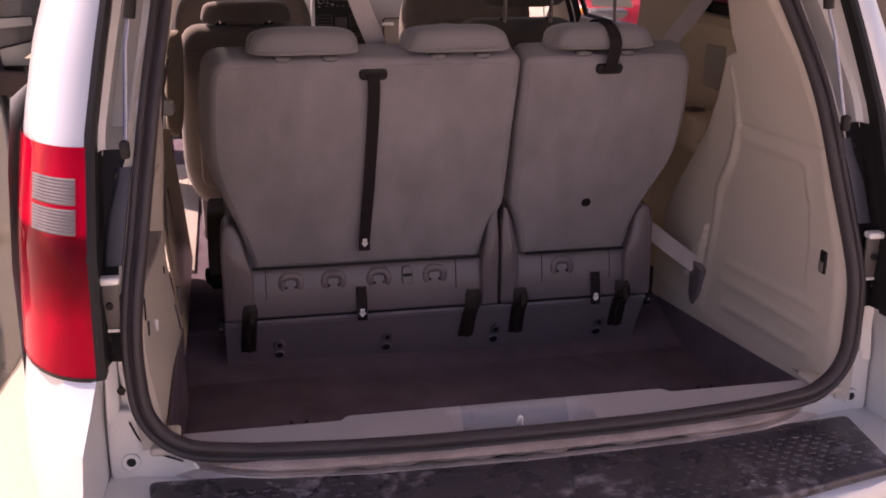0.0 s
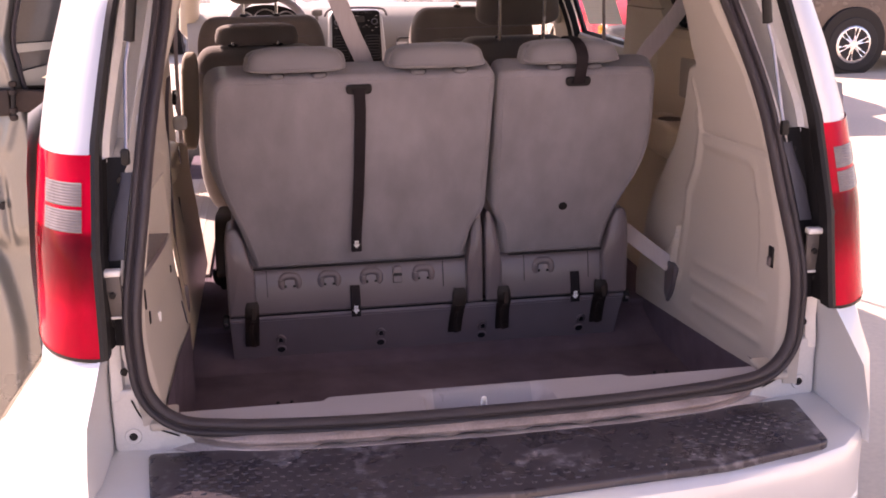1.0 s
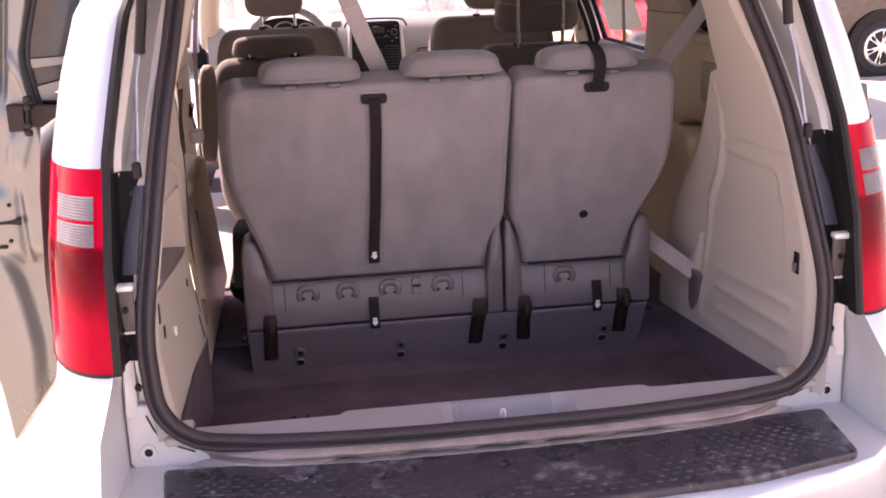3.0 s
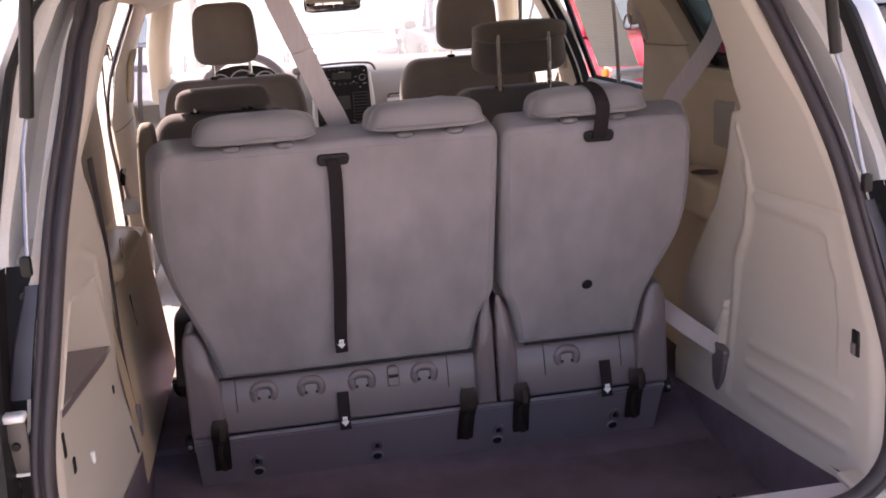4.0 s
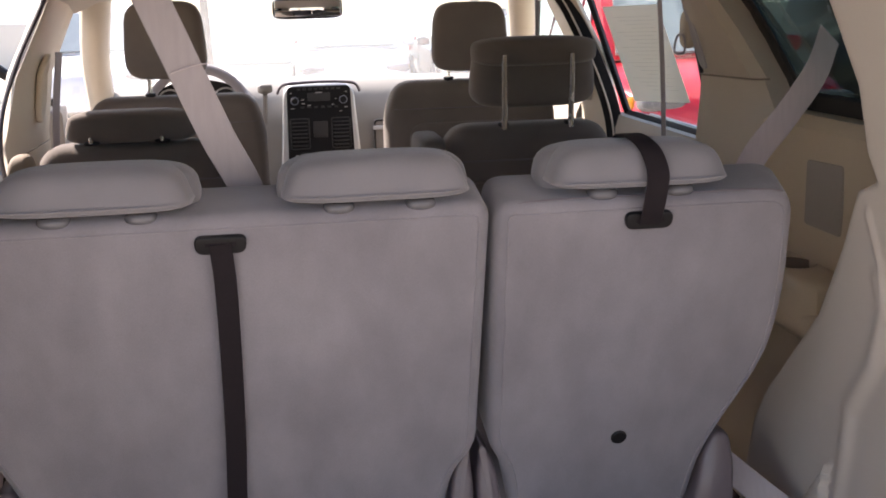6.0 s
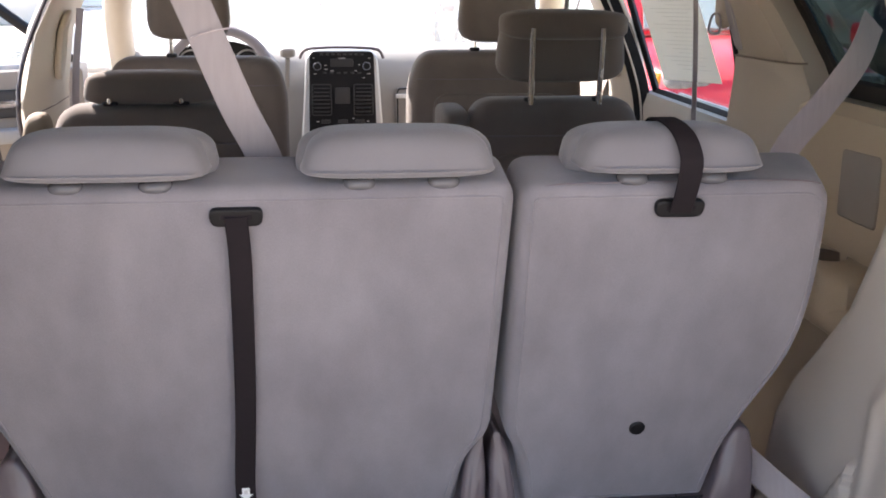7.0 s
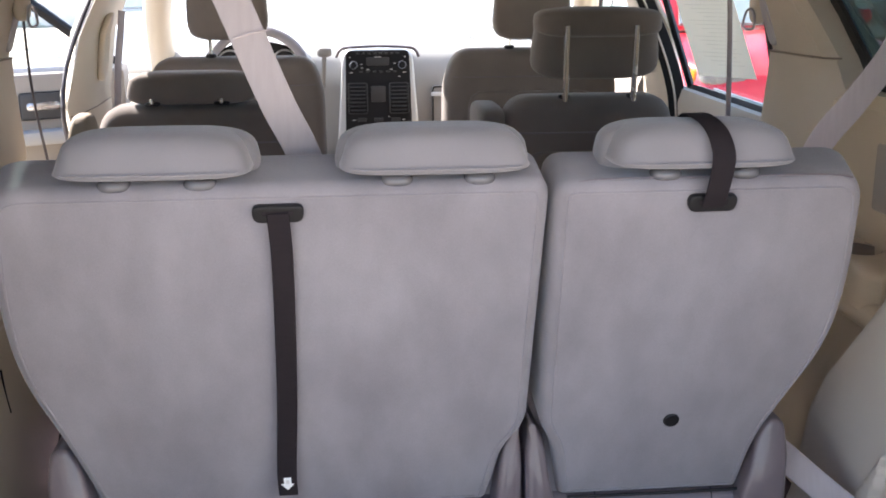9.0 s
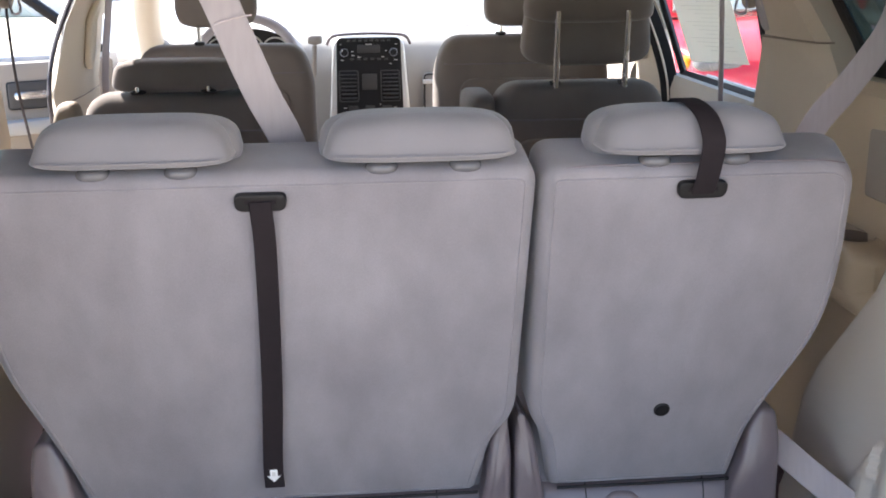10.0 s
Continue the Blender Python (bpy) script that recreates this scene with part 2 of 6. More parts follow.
glare_film = nt.nodes.new("ShaderNodeBsdfTranslucent")
glare_film.inputs[0].default_value = (0.80, 0.82, 0.78, 1)
streak = nt.nodes.new("ShaderNodeTexNoise")
streak.inputs["Scale"].default_value, streak.inputs["Detail"].default_value = 5, 5
amount = nt.nodes.new("ShaderNodeMapRange")
amount.inputs["To Min"].default_value, amount.inputs["To Max"].default_value = 0.08, 0.24
nt.links.new(streak.outputs["Fac"], amount.inputs["Value"])
veil_mix = nt.nodes.new("ShaderNodeMixShader")
nt.links.new(amount.outputs[0], veil_mix.inputs[0])
nt.links.new(nt.nodes["Material Output"].inputs[0].links[0].from_socket, veil_mix.inputs[1])
nt.links.new(glare_film.outputs[0], veil_mix.inputs[2])
nt.links.new(veil_mix.outputs[0], nt.nodes["Material Output"].inputs[0])
TINTED = glass("tinted_glass", (0.24, 0.30, 0.29))


def lens_plastic(name, base, rough=0.12, transmission=0.35):
    m = bpy.data.materials.new(name)
    m.use_nodes = True
    nt = m.node_tree
    b = nt.nodes["Principled BSDF"]
    b.inputs["Base Color"].default_value = (*base, 1)
    b.inputs["Roughness"].default_value = rough
    b.inputs["Transmission Weight"].default_value = transmission
    b.inputs["Specular IOR Level"].default_value = 0.16
    wave = nt.nodes.new("ShaderNodeTexNoise")
    tc = nt.nodes.new("ShaderNodeTexCoord")
    mp = nt.nodes.new("ShaderNodeMapping")
    mp.inputs["Scale"].default_value = (1, 1, 0.35)
    nt.links.new(tc.outputs["Object"], mp.inputs[0])
    nt.links.new(mp.outputs[0], wave.inputs[0])
    wave.inputs["Scale"].default_value, wave.inputs["Detail"].default_value = 22, 3
    mixc = nt.nodes.new("ShaderNodeMixRGB")
    mixc.inputs[1].default_value = (*[c * 0.4 for c in base], 1)
    mixc.inputs[2].default_value = (*[min(1, c * 1.25) for c in base], 1)
    nt.links.new(wave.outputs["Fac"], mixc.inputs[0])
    nt.links.new(mixc.outputs[0], b.inputs["Base Color"])
    return m


RED_LENS = lens_plastic("red_lens", (0.42, 0.003, 0.010), 0.07, 0.0)
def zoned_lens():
    """Red lamp lens: bright foot, darker band in the middle by height, plain red above."""
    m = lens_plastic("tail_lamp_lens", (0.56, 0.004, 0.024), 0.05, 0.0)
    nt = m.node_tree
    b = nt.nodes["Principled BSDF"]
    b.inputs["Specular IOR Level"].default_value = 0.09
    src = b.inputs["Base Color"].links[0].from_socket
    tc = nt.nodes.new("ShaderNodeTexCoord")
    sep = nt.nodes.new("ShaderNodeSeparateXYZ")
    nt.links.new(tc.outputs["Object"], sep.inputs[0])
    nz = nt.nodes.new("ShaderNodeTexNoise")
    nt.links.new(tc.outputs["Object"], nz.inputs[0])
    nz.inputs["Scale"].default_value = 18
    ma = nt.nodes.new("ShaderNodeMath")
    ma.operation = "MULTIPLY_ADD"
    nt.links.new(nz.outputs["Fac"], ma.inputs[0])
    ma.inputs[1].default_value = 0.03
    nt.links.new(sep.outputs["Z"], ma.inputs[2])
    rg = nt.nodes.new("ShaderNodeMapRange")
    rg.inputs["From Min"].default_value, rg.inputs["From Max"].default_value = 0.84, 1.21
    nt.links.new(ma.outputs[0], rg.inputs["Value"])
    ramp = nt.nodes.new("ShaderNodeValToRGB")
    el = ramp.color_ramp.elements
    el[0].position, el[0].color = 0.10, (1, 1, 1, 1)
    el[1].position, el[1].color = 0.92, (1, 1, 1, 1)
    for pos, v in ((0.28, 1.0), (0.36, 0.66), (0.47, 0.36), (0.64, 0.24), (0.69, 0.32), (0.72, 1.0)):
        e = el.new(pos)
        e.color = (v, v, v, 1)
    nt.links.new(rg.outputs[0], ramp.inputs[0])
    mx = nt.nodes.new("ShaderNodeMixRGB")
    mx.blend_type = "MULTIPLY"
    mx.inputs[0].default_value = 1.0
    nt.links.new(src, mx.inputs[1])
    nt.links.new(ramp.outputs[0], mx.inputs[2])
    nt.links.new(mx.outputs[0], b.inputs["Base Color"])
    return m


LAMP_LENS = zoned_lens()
CLEAR_LENS = lens_plastic("clear_lens", (0.22, 0.20, 0.205), 0.10, 0.0)
AMBER = lens_plastic("amber_lens", (0.85, 0.30, 0.02))

# ---- building helpers ----
def part(name, bm, mat, parent=None, label="", smooth=True, angle=40):
    """Links a bmesh, made in world metres, as one mesh object under a thing or a part."""
    bmesh.ops.recalc_face_normals(bm, faces=bm.faces)
    me = bpy.data.meshes.new(name)
    bm.to_mesh(me)
    bm.free()
    me.materials.append(mat)
    if smooth:
        me.shade_smooth()
        me.set_sharp_from_angle(angle=radians(angle))
    ob = new(name, me)
    if parent is not None:
        ob.parent = parent
        spot = parent.location if parent.parent is None else Vector()
        ob.matrix_parent_inverse = Matrix.Translation(-Vector(spot))
    if label:
        ob["label"] = label
    return ob


def thing(name, at, label, category, group="", kind=""):
    e = new(name)
    e.empty_display_size = 0.1
    e.location = at
    return tagged(e, label, category, group, kind)


def box(bm, c, s, bevel=0.0, seg=2, turn=None):
    """A box with centre c and size s, bevelled; turn: a rotation matrix about its centre."""
    got = bmesh.ops.create_cube(bm, size=1.0)
    vs = got["verts"]
    bmesh.ops.scale(bm, vec=s, verts=vs)
    if bevel:
        es = list({e for v in vs for e in v.link_edges})
        made = bmesh.ops.bevel(bm, geom=es, offset=bevel, segments=seg, profile=0.5, affect="EDGES")
        vs = list({v for v in made["verts"]} | {v for v in vs if v.is_valid})
        grown = set(vs)
        stack = list(vs)
        while stack:
            v = stack.pop()
            for e in v.link_edges:
                o = e.other_vert(v)
                if o not in grown:
                    grown.add(o)
                    stack.append(o)
        vs = list(grown)
    if turn is not None:
        bmesh.ops.rotate(bm, cent=(0, 0, 0), matrix=turn, verts=vs)
    bmesh.ops.translate(bm, vec=c, verts=vs)
    return vs


def rot(axis, degrees):
    return Matrix.Rotation(radians(degrees), 3, axis)


def loft(bm, rings, close=True, cap=True):
    """Skins a list of rings (each the same number of points)."""
    rows = [[bm.verts.new(p) for p in r] for r in rings]
    n = len(rows[0])
    for a, b in zip(rows, rows[1:]):
        for i in range(n if close else n - 1):
            j = (i + 1) % n
            bm.faces.new((a[i], a[j], b[j], b[i]))
    if cap and close:
        bm.faces.new(rows[0])
        bm.faces.new(rows[-1])
    return rows


def spline(points, per=6, closed=False):
    """Catmull-Rom through the points."""
    p = [Vector(q) for q in points]
    n = len(p)
    out = []
    for i in range(n if closed else n - 1):
        a, b = p[i], p[(i + 1) % n]
        z = p[(i - 1) % n] if closed or i > 0 else a * 2 - b
        c = p[(i + 2) % n] if closed or i + 2 < n else b * 2 - a
        for k in range(per):
            t = k / per
            out.append(0.5 * ((2 * a) + (b - z) * t + (2 * z - 5 * a + 4 * b - c) * t * t + (3 * a - z - 3 * b + c) * t ** 3))
    if not closed:
        out.append(p[-1])
    return out


def sweep(bm, path, profile, closed=False, side=None):
    """Sweeps a 2D profile (u across, v outward) along a path. side: a vector that u keeps near to."""
    n = len(path)
    rings = []
    for i, p in enumerate(path):
        a = path[(i - 1) % n] if closed or i else p
        b = path[(i + 1) % n] if closed or i + 1 < n else p
        t = (b - a).normalized()
        ref = side(i / n, p) if callable(side) else Vector(side or (0, 0, 1))
        u = (ref - t * ref.dot(t)).normalized()
        v = t.cross(u)
        rings.append([p + u * q[0] + v * q[1] for q in profile])
    if closed:
        rings.append(rings[0])
        rows = [[bm.verts.new(q) for q in r] for r in rings[:-1]]
        rows.append(rows[0])
        m = len(profile)
        for a, b in zip(rows, rows[1:]):
            for i in range(m):
                j = (i + 1) % m
                bm.faces.new((a[i], a[j], b[j], b[i]))
    else:
        loft(bm, rings)


def circle(r, n=10, squash=1.0):
    return [(r * math.cos(2 * math.pi * i / n), r * squash * math.sin(2 * math.pi * i / n)) for i in range(n)]


def tube(bm, points, r, n=8, per=5, closed=False):
    path = spline(points, per, closed) if per > 1 else [Vector(p) for p in points]
    sweep(bm, path, circle(r, n), closed, side=(0.31, 0.17, 0.93))


def ribbon(bm, points, width, thick, across=(1, 0, 0), per=6):
    """A flat strap along a path, with soft edges."""
    w, t = width / 2, thick / 2
    prof = [(-w, 0), (-w + t, -t), (w - t, -t), (w, 0), (w - t, t), (-w + t, t)]
    sweep(bm, spline(points, per), prof, side=across)


def rounded(points, radius, seg=6):
    """A 2D polygon with its corners rounded; radius: one number or one for each corner."""
    out = []
    n = len(points)
    for i in range(n):
        r = radius[i] if isinstance(radius, (list, tuple)) else radius
        p, a, b = Vector(points[i]), Vector(points[i - 1]), Vector(points[(i + 1) % n])
        da, db = (a - p), (b - p)
        r = min(r, da.length * 0.48, db.length * 0.48)
        if r < 1e-5:
            out.append(p)
            continue
        s, e = p + da.normalized() * r, p + db.normalized() * r
        for k in range(seg + 1):
            t = k / seg
            out.append(s * (1 - t) ** 2 + p * 2 * t * (1 - t) + e * t * t)
    return out


def inset(poly, d):
    """The polygon shrunk by d along its vertex normals (counter-clockwise)."""
    n, out = len(poly), []
    area = sum(poly[i - 1].x * poly[i].y - poly[i].x * poly[i - 1].y for i in range(n))
    sgn = 1 if area > 0 else -1
    for i in range(n):
        t = (poly[(i + 1) % n] - poly[i - 1])
        t = t.normalized() if t.length > 1e-9 else Vector((1, 0))
        out.append(poly[i] + Vector((-t.y, t.x)) * d * sgn)
    return out


def cushion(bm, poly, place, thick, edge, bulge=0.0, seg=5, hollow=False):
    """A padded slab: the 2D outline, set into space by place(u, v, depth); depth 0 is the seen face."""
    rings = []
    c = sum((Vector(p) for p in poly), Vector((0, 0))) / len(poly)
    def ring(pts, d):
        return [place(p.x, p.y, d) for p in pts]
    base = inset(poly, edge)
    for f in (0.3, 0.6, 0.85):
        rings.append(ring([c + (p - c) * f for p in base], -bulge * (1 - f * f)))
    for k in range(seg + 1):
        a = math.pi / 2 * k / seg
        rings.append(ring(inset(poly, edge * (1 - math.sin(a))), edge * (1 - math.cos(a))))
    for k in range(seg + 1):
        a = math.pi / 2 * k / seg
        rings.append(ring(inset(poly, edge * (1 - math.cos(a))), thick - edge * (1 - math.sin(a))))
    rings.append(ring([c + (p - c) * 0.5 for p in base], thick))
    rows = loft(bm, rings, cap=False)
    for row, d in ((rows[0], -bulge), (rows[-1], thick)):
        hub = bm.verts.new(place(c.x, c.y, d))
        for i in range(len(row)):
            bm.faces.new((row[i], row[(i + 1) % len(row)], hub))


def pillow(bm, c, s, e=0.45, n=28, m=16, shape=None, turn=None):
    """A superellipsoid of full size s; shape(u) may bend each point."""
    def pw(v, q):
        return math.copysign(abs(v) ** q, v)
    rings = []
    for i in range(1, m):
        a = -math.pi / 2 + math.pi * i / m
        ring = []
        for j in range(n):
            b = 2 * math.pi * j / n
            p = Vector((pw(math.cos(a), e) * pw(math.cos(b), e) / 2, pw(math.cos(a), e) * pw(math.sin(b), e) / 2, pw(math.sin(a), e) / 2))
            if shape:
                p = shape(p)
            p = Vector((p.x * s[0], p.y * s[1], p.z * s[2]))
            if turn is not None:
                p = turn @ p
            ring.append(Vector(c) + p)
        rings.append(ring)
    loft(bm, rings)


def disc(bm, c, axis, r, depth, n=18, chamfer=0.15):
    """A short turned cylinder with a chamfered rim, centred on c."""
    ax = Vector(axis).normalized()
    u = ax.orthogonal().normalized()
    v = ax.cross(u)
    def ring(rr, d):
        return [Vector(c) + ax * d + (u * math.cos(2 * math.pi * i / n) + v * math.sin(2 * math.pi * i / n)) * rr for i in range(n)]
    k = r * chamfer
    loft(bm, [ring(r - k, -depth / 2), ring(r, -depth / 2 + k), ring(r, depth / 2 - k), ring(r - k, depth / 2)])


def washer(bm, c, axis, r, hole, depth, n=20):
    ax = Vector(axis).normalized()
    u = ax.orthogonal().normalized()
    v = ax.cross(u)
    def ring(rr, d):
        return [Vector(c) + ax * d + (u * math.cos(2 * math.pi * i / n) + v * math.sin(2 * math.pi * i / n)) * rr for i in range(n)]
    rows = [ring(hole, -depth / 2), ring(hole, depth / 2), ring(r * 0.9, depth / 2), ring(r, 0), ring(r, -depth / 2)]
    rows.append(rows[0])
    loft(bm, rows, cap=False)
    bmesh.ops.remove_doubles(bm, verts=bm.verts, dist=1e-5)


def plate(bm, poly, place, thick):
    """A flat slab from a 2D outline."""
    loft(bm, [[place(p[0], p[1], 0) for p in poly], [place(p[0], p[1], thick) for p in poly]])


def lerp_table(table, v):
    """Linear look-up in rows of (key, value...)."""
    if v <= table[0][0]:
        return table[0][1:]
    for a, b in zip(table, table[1:]):
        if v <= b[0]:
            t = (v - a[0]) / (b[0] - a[0])
            return tuple(x + (y - x) * t for x, y in zip(a[1:], b[1:]))
    return table[-1][1:]


def smooth(a, b, v):
    t = max(0.0, min(1.0, (v - a) / (b - a)))
    return t * t * (3 - 2 * t)

# ---- ground ----
bm = bmesh.new()
bmesh.ops.create_grid(bm, x_segments=60, y_segments=60, size=400)
ground = part("ground", bm, GROUND, smooth=False)
tagged(ground, "pale sunlit concrete lot, worn and dusty", "ground", kind="structure")

# ---- minivan: outer body ----
van = thing("minivan", (0, 2.0, 0), "silver minivan with its tailgate and side doors standing open", "minivan")

# seal outline of the rear opening, one half: x, y, z
OPENING = [(0, -0.098, 0.655), (0.32, -0.09, 0.655), (0.58, -0.06, 0.657), (0.670, -0.045, 0.675), (0.721, -0.035, 0.73), (0.735, -0.025, 0.81),
           (0.734, -0.012, 0.92), (0.709, 0.045, 1.10), (0.683, 0.11, 1.28), (0.655, 0.225, 1.45), (0.634, 0.34, 1.58), (0.585, 0.40, 1.645), (0.30, 0.428, 1.668), (0, 0.43, 1.67)]
LOOP = [Vector(p) for p in OPENING] + [Vector((-x, y, z)) for x, y, z in OPENING[-2:0:-1]]
bm = bmesh.new()
loop = spline(LOOP, 8, True)
middle = Vector((0, 0.1, 1.1))
def inward(f, p):
    return Vector((middle.x - p.x, 0, middle.z - p.z)) if abs(p.x) > 0.55 else Vector((-p.x * 0.3, 0, 1 if p.z < 1 else -1))
sweep(bm, loop, [(-0.019, -0.006), (-0.019, 0.003), (-0.0165, 0.008), (-0.0125, 0.0105), (-0.008, 0.010), (-0.005, 0.007), (-0.003, 0.0035), (-0.0015, 0.0035), (0.0, 0.009), (0.003, 0.0155), (0.007, 0.0195), (0.012, 0.0205), (0.0165, 0.017), (0.0195, 0.009), (0.0205, -0.0), (0.014, -0.014), (-0.013, -0.014)], True, inward)
part("weather_seal", bm, RUBBER, van, "black rubber tailgate seal", angle=75)

# corner edge and side of the outer skin by height: z, inner x, inner y, outer x, outer y
SKIN = [(0.28, 0.80, -0.20, 0.955, 0.12), (0.60, 0.80, -0.14, 0.962, 0.17), (0.84, 0.793, -0.078, 0.957, 0.22), (1.05, 0.795, -0.03, 0.952, 0.27), (1.245, 0.788, 0.045, 0.935, 0.34),
        (1.39, 0.765, 0.106, 0.912, 0.40), (1.52, 0.742, 0.165, 0.878, 0.46), (1.62, 0.705, 0.24, 0.82, 0.52), (1.70, 0.64, 0.31, 0.74, 0.56)]
SEALX = [(p[2], p[0] + 0.018, p[1]) for p in OPENING[4:11]] + [(1.66, 0.60, 0.40), (1.70, 0.565, 0.42)]


def skin_profile(z, s, grow=0.0):
    xc, yc, xe, ye = lerp_table(SKIN, z)
    c, e = Vector((xc, yc)), Vector((xe, ye))
    pts = []
    for k in range(25):
        a = math.pi / 2 * k / 24
        p = Vector((c.x + (e.x - c.x) * math.sin(a), c.y + (e.y - c.y) * (1 - math.cos(a))))
        nrm = Vector((math.sin(a * 0.9), -math.cos(a * 0.9)))
        p += nrm * grow
        pts.append(Vector((s * p.x, p.y, z)))
    return pts


def side_x(z):
    return lerp_table(SKIN, z)[2] + 0.012


for s in (1, -1):
    # outer skin: corner and flank; window opening left free above the belt
    bm = bmesh.new()
    zs = [0.83 + 0.03 * i for i in range(30)]
    rows = []
    for z in zs:
        pr = skin_profile(z, s)
        ye = pr[-1].y
        pr.append(Vector((s * side_x(z), ye + 0.10, z)))
        pr.append(Vector((s * side_x(z), ye + 0.20, z)))
        rows.append(pr)
    loft(bm, rows, close=False)
    part("rear_pillar_skin", bm, PAINT, van, "silver rear pillar")
    bm = bmesh.new()
    rows = []
    for z, x in ((0.28, 0.955), (0.45, 0.972), (0.7, 0.982), (0.95, 0.98), (1.15, 0.965), (1.29, 0.945)):
        rows.append([Vector((s * x, y, z)) for y in (0.24, 0.36, 0.6, 1.0, 1.42)])
    loft(bm, rows, close=False)
    part("quarter_panel", bm, PAINT, van, "silver rear quarter panel")
    # door jamb between seal and skin, below and above the black jamb face
    for z0, z1 in ((0.715, 0.865), (1.205, 1.68)):
        bm = bmesh.new()
        rows = []
        for k in range(17):
            z = z0 + (z1 - z0) * k / 16
            sx, sy = lerp_table(SEALX, z)
            sy += 0.014 * (1 - smooth(0.78, 0.86, z))
            xc, yc, _, _ = lerp_table(SKIN, z)
            yc = max(yc, sy + 0.01) if z < 0.84 else yc
            gut = 0.018 + 0.10 * smooth(1.205, 1.235, z) if z > 1.0 else 0.034
            rows.append([Vector((s * (sx - 0.02), sy + 0.012, z)), Vector((s * (sx + 0.012), sy + 0.010, z)), Vector((s * (sx + 0.20 * (xc - sx)), sy + 0.014, z)), Vector((s * (sx + 0.25 * (xc - sx)), sy + gut, z)), Vector((s * (xc - 0.028), sy + gut, z)),
                         Vector((s * (xc - 0.0255), sy + 0.012, z)), Vector((s * (xc - 0.012), sy + 0.006, z)), Vector((s * (xc - 0.004), min(yc, sy) + 0.004, z)), Vector((s * xc, yc, z))])
        loft(bm, rows, close=False)
        part("door_jamb", bm, JAMB, van, "dusty silver tailgate jamb")
    # black strip along the jamb's outer edge
    bm = bmesh.new()
    rows = []
    for z in [0.835 + 0.03 * i for i in range(28)]:
        sx, sy = lerp_table(SEALX, z)
        xc, yc, _, _ = lerp_table(SKIN, z)
        rows.append([Vector((s * (xc - 0.004), yc + 0.040, z)), Vector((s * (xc - 0.015), yc + 0.034, z)), Vector((s * (xc - 0.014), yc - 0.002, z)), Vector((s * (xc - 0.006), yc - 0.007, z)), Vector((s * (xc + 0.005), yc - 0.003, z))])
    loft(bm, rows, close=False)
    part("jamb_strip", bm, BLACK, van, "black strip along the jamb")
    # black face of the jamb beside the lamp
    bm = bmesh.new()
    rows = []
    for z in [0.84 + 0.025 * i for i in range(16)]:
        sx, sy = lerp_table(SEALX, z)
        xc, yc, _, _ = lerp_table(SKIN, z)
        rows.append([Vector((s * (sx + 0.004), sy + 0.004, z)), Vector((s * (sx + 0.02), sy + 0.008, z)), Vector((s * (xc - 0.02), sy + 0.010, z)), Vector((s * (xc - 0.003), yc - 0.006, z))])
    loft(bm, rows, close=False)
    part("dark_jamb", bm, BLACK, van, "black jamb face beside the lamp")
    bm = bmesh.new()
    rows = []
    for z in [1.015 + 0.019 * i for i in range(10)]:
        sx, sy = lerp_table(SEALX, z)
        w = 0.040 - 0.012 * smooth(1.08, 1.18, z)
        rows.append([Vector((s * (sx + dx * w), sy + dy, z)) for dx, dy in ((0.1, 0.008), (0.14, -0.002), (0.8, -0.002), (0.92, 0.001), (1.0, 0.010))])
    loft(bm, rows, close=False)
    part("housing_face", bm, HOUSING, van, "blue-grey inner face beside the lamp")
    # check link plates
    bm = bmesh.new()
    sx, sy = lerp_table(SEALX, 0.97)
    box(bm, (s * (sx + 0.028), sy - 0.012, 0.950), (0.044, 0.010, 0.095), 0.004)
    plate_ob = part("stop_plate", bm, DARK_STEEL, van, "silver bump stop bracket")
    bm = bmesh.new()
    box(bm, (s * (sx + 0.026), sy - 0.016, 0.998), (0.046, 0.026, 0.014), 0.005, 3)
    part("stop_lip", bm, JAMB, plate_ob)
    bm = bmesh.new()
    disc(bm, (s * (sx + 0.024), sy - 0.019, 0.95), (0, 1, 0), 0.0065, 0.01)
    part("stop_hole", bm, BLACK, plate_ob)
    bm = bmesh.new()
    box(bm, (s * (sx + 0.028), sy - 0.014, 0.901), (0.044, 0.012, 0.006), 0.002)
    part("stop_foot", bm, JAMB, plate_ob)
    for hz in (0.885, 1.17):
        hx, hy = lerp_table(SEALX, hz)
        bm = bmesh.new()
        disc(bm, (s * (hx + 0.026), hy + 0.004, hz), (0, 1, 0), 0.008, 0.004)
        part("jamb_plug", bm, BLACK, van)
    bm = bmesh.new()
    box(bm, (s * (sx + 0.024), sy + 0.0, 0.872), (0.046, 0.02, 0.055), 0.004)
    part("lower_bracket", bm, DARK_STEEL, van, "grimy lower bracket")
    # corner bolt
    bm = bmesh.new()
    washer(bm, (s * 0.757, -0.0175, 0.632), (0, -1, 0.1), 0.018, 0.009, 0.006)
    bolt = part("bolt_ring", bm, JAMB, van, "silver bolt recess")
    bm = bmesh.new()
    disc(bm, (s * 0.757, -0.0165, 0.632), (0, -1, 0.1), 0.0095, 0.006)
    part("bolt_hole", bm, BLACK, bolt)
    bm = bmesh.new()
    disc(bm, (s * 0.764, -0.003, 0.775), (0, -1, 0), 0.009, 0.005)
    part("jamb_plug", bm, BLACK, van)
    # flat corner plate round the bolt
    bm = bmesh.new()
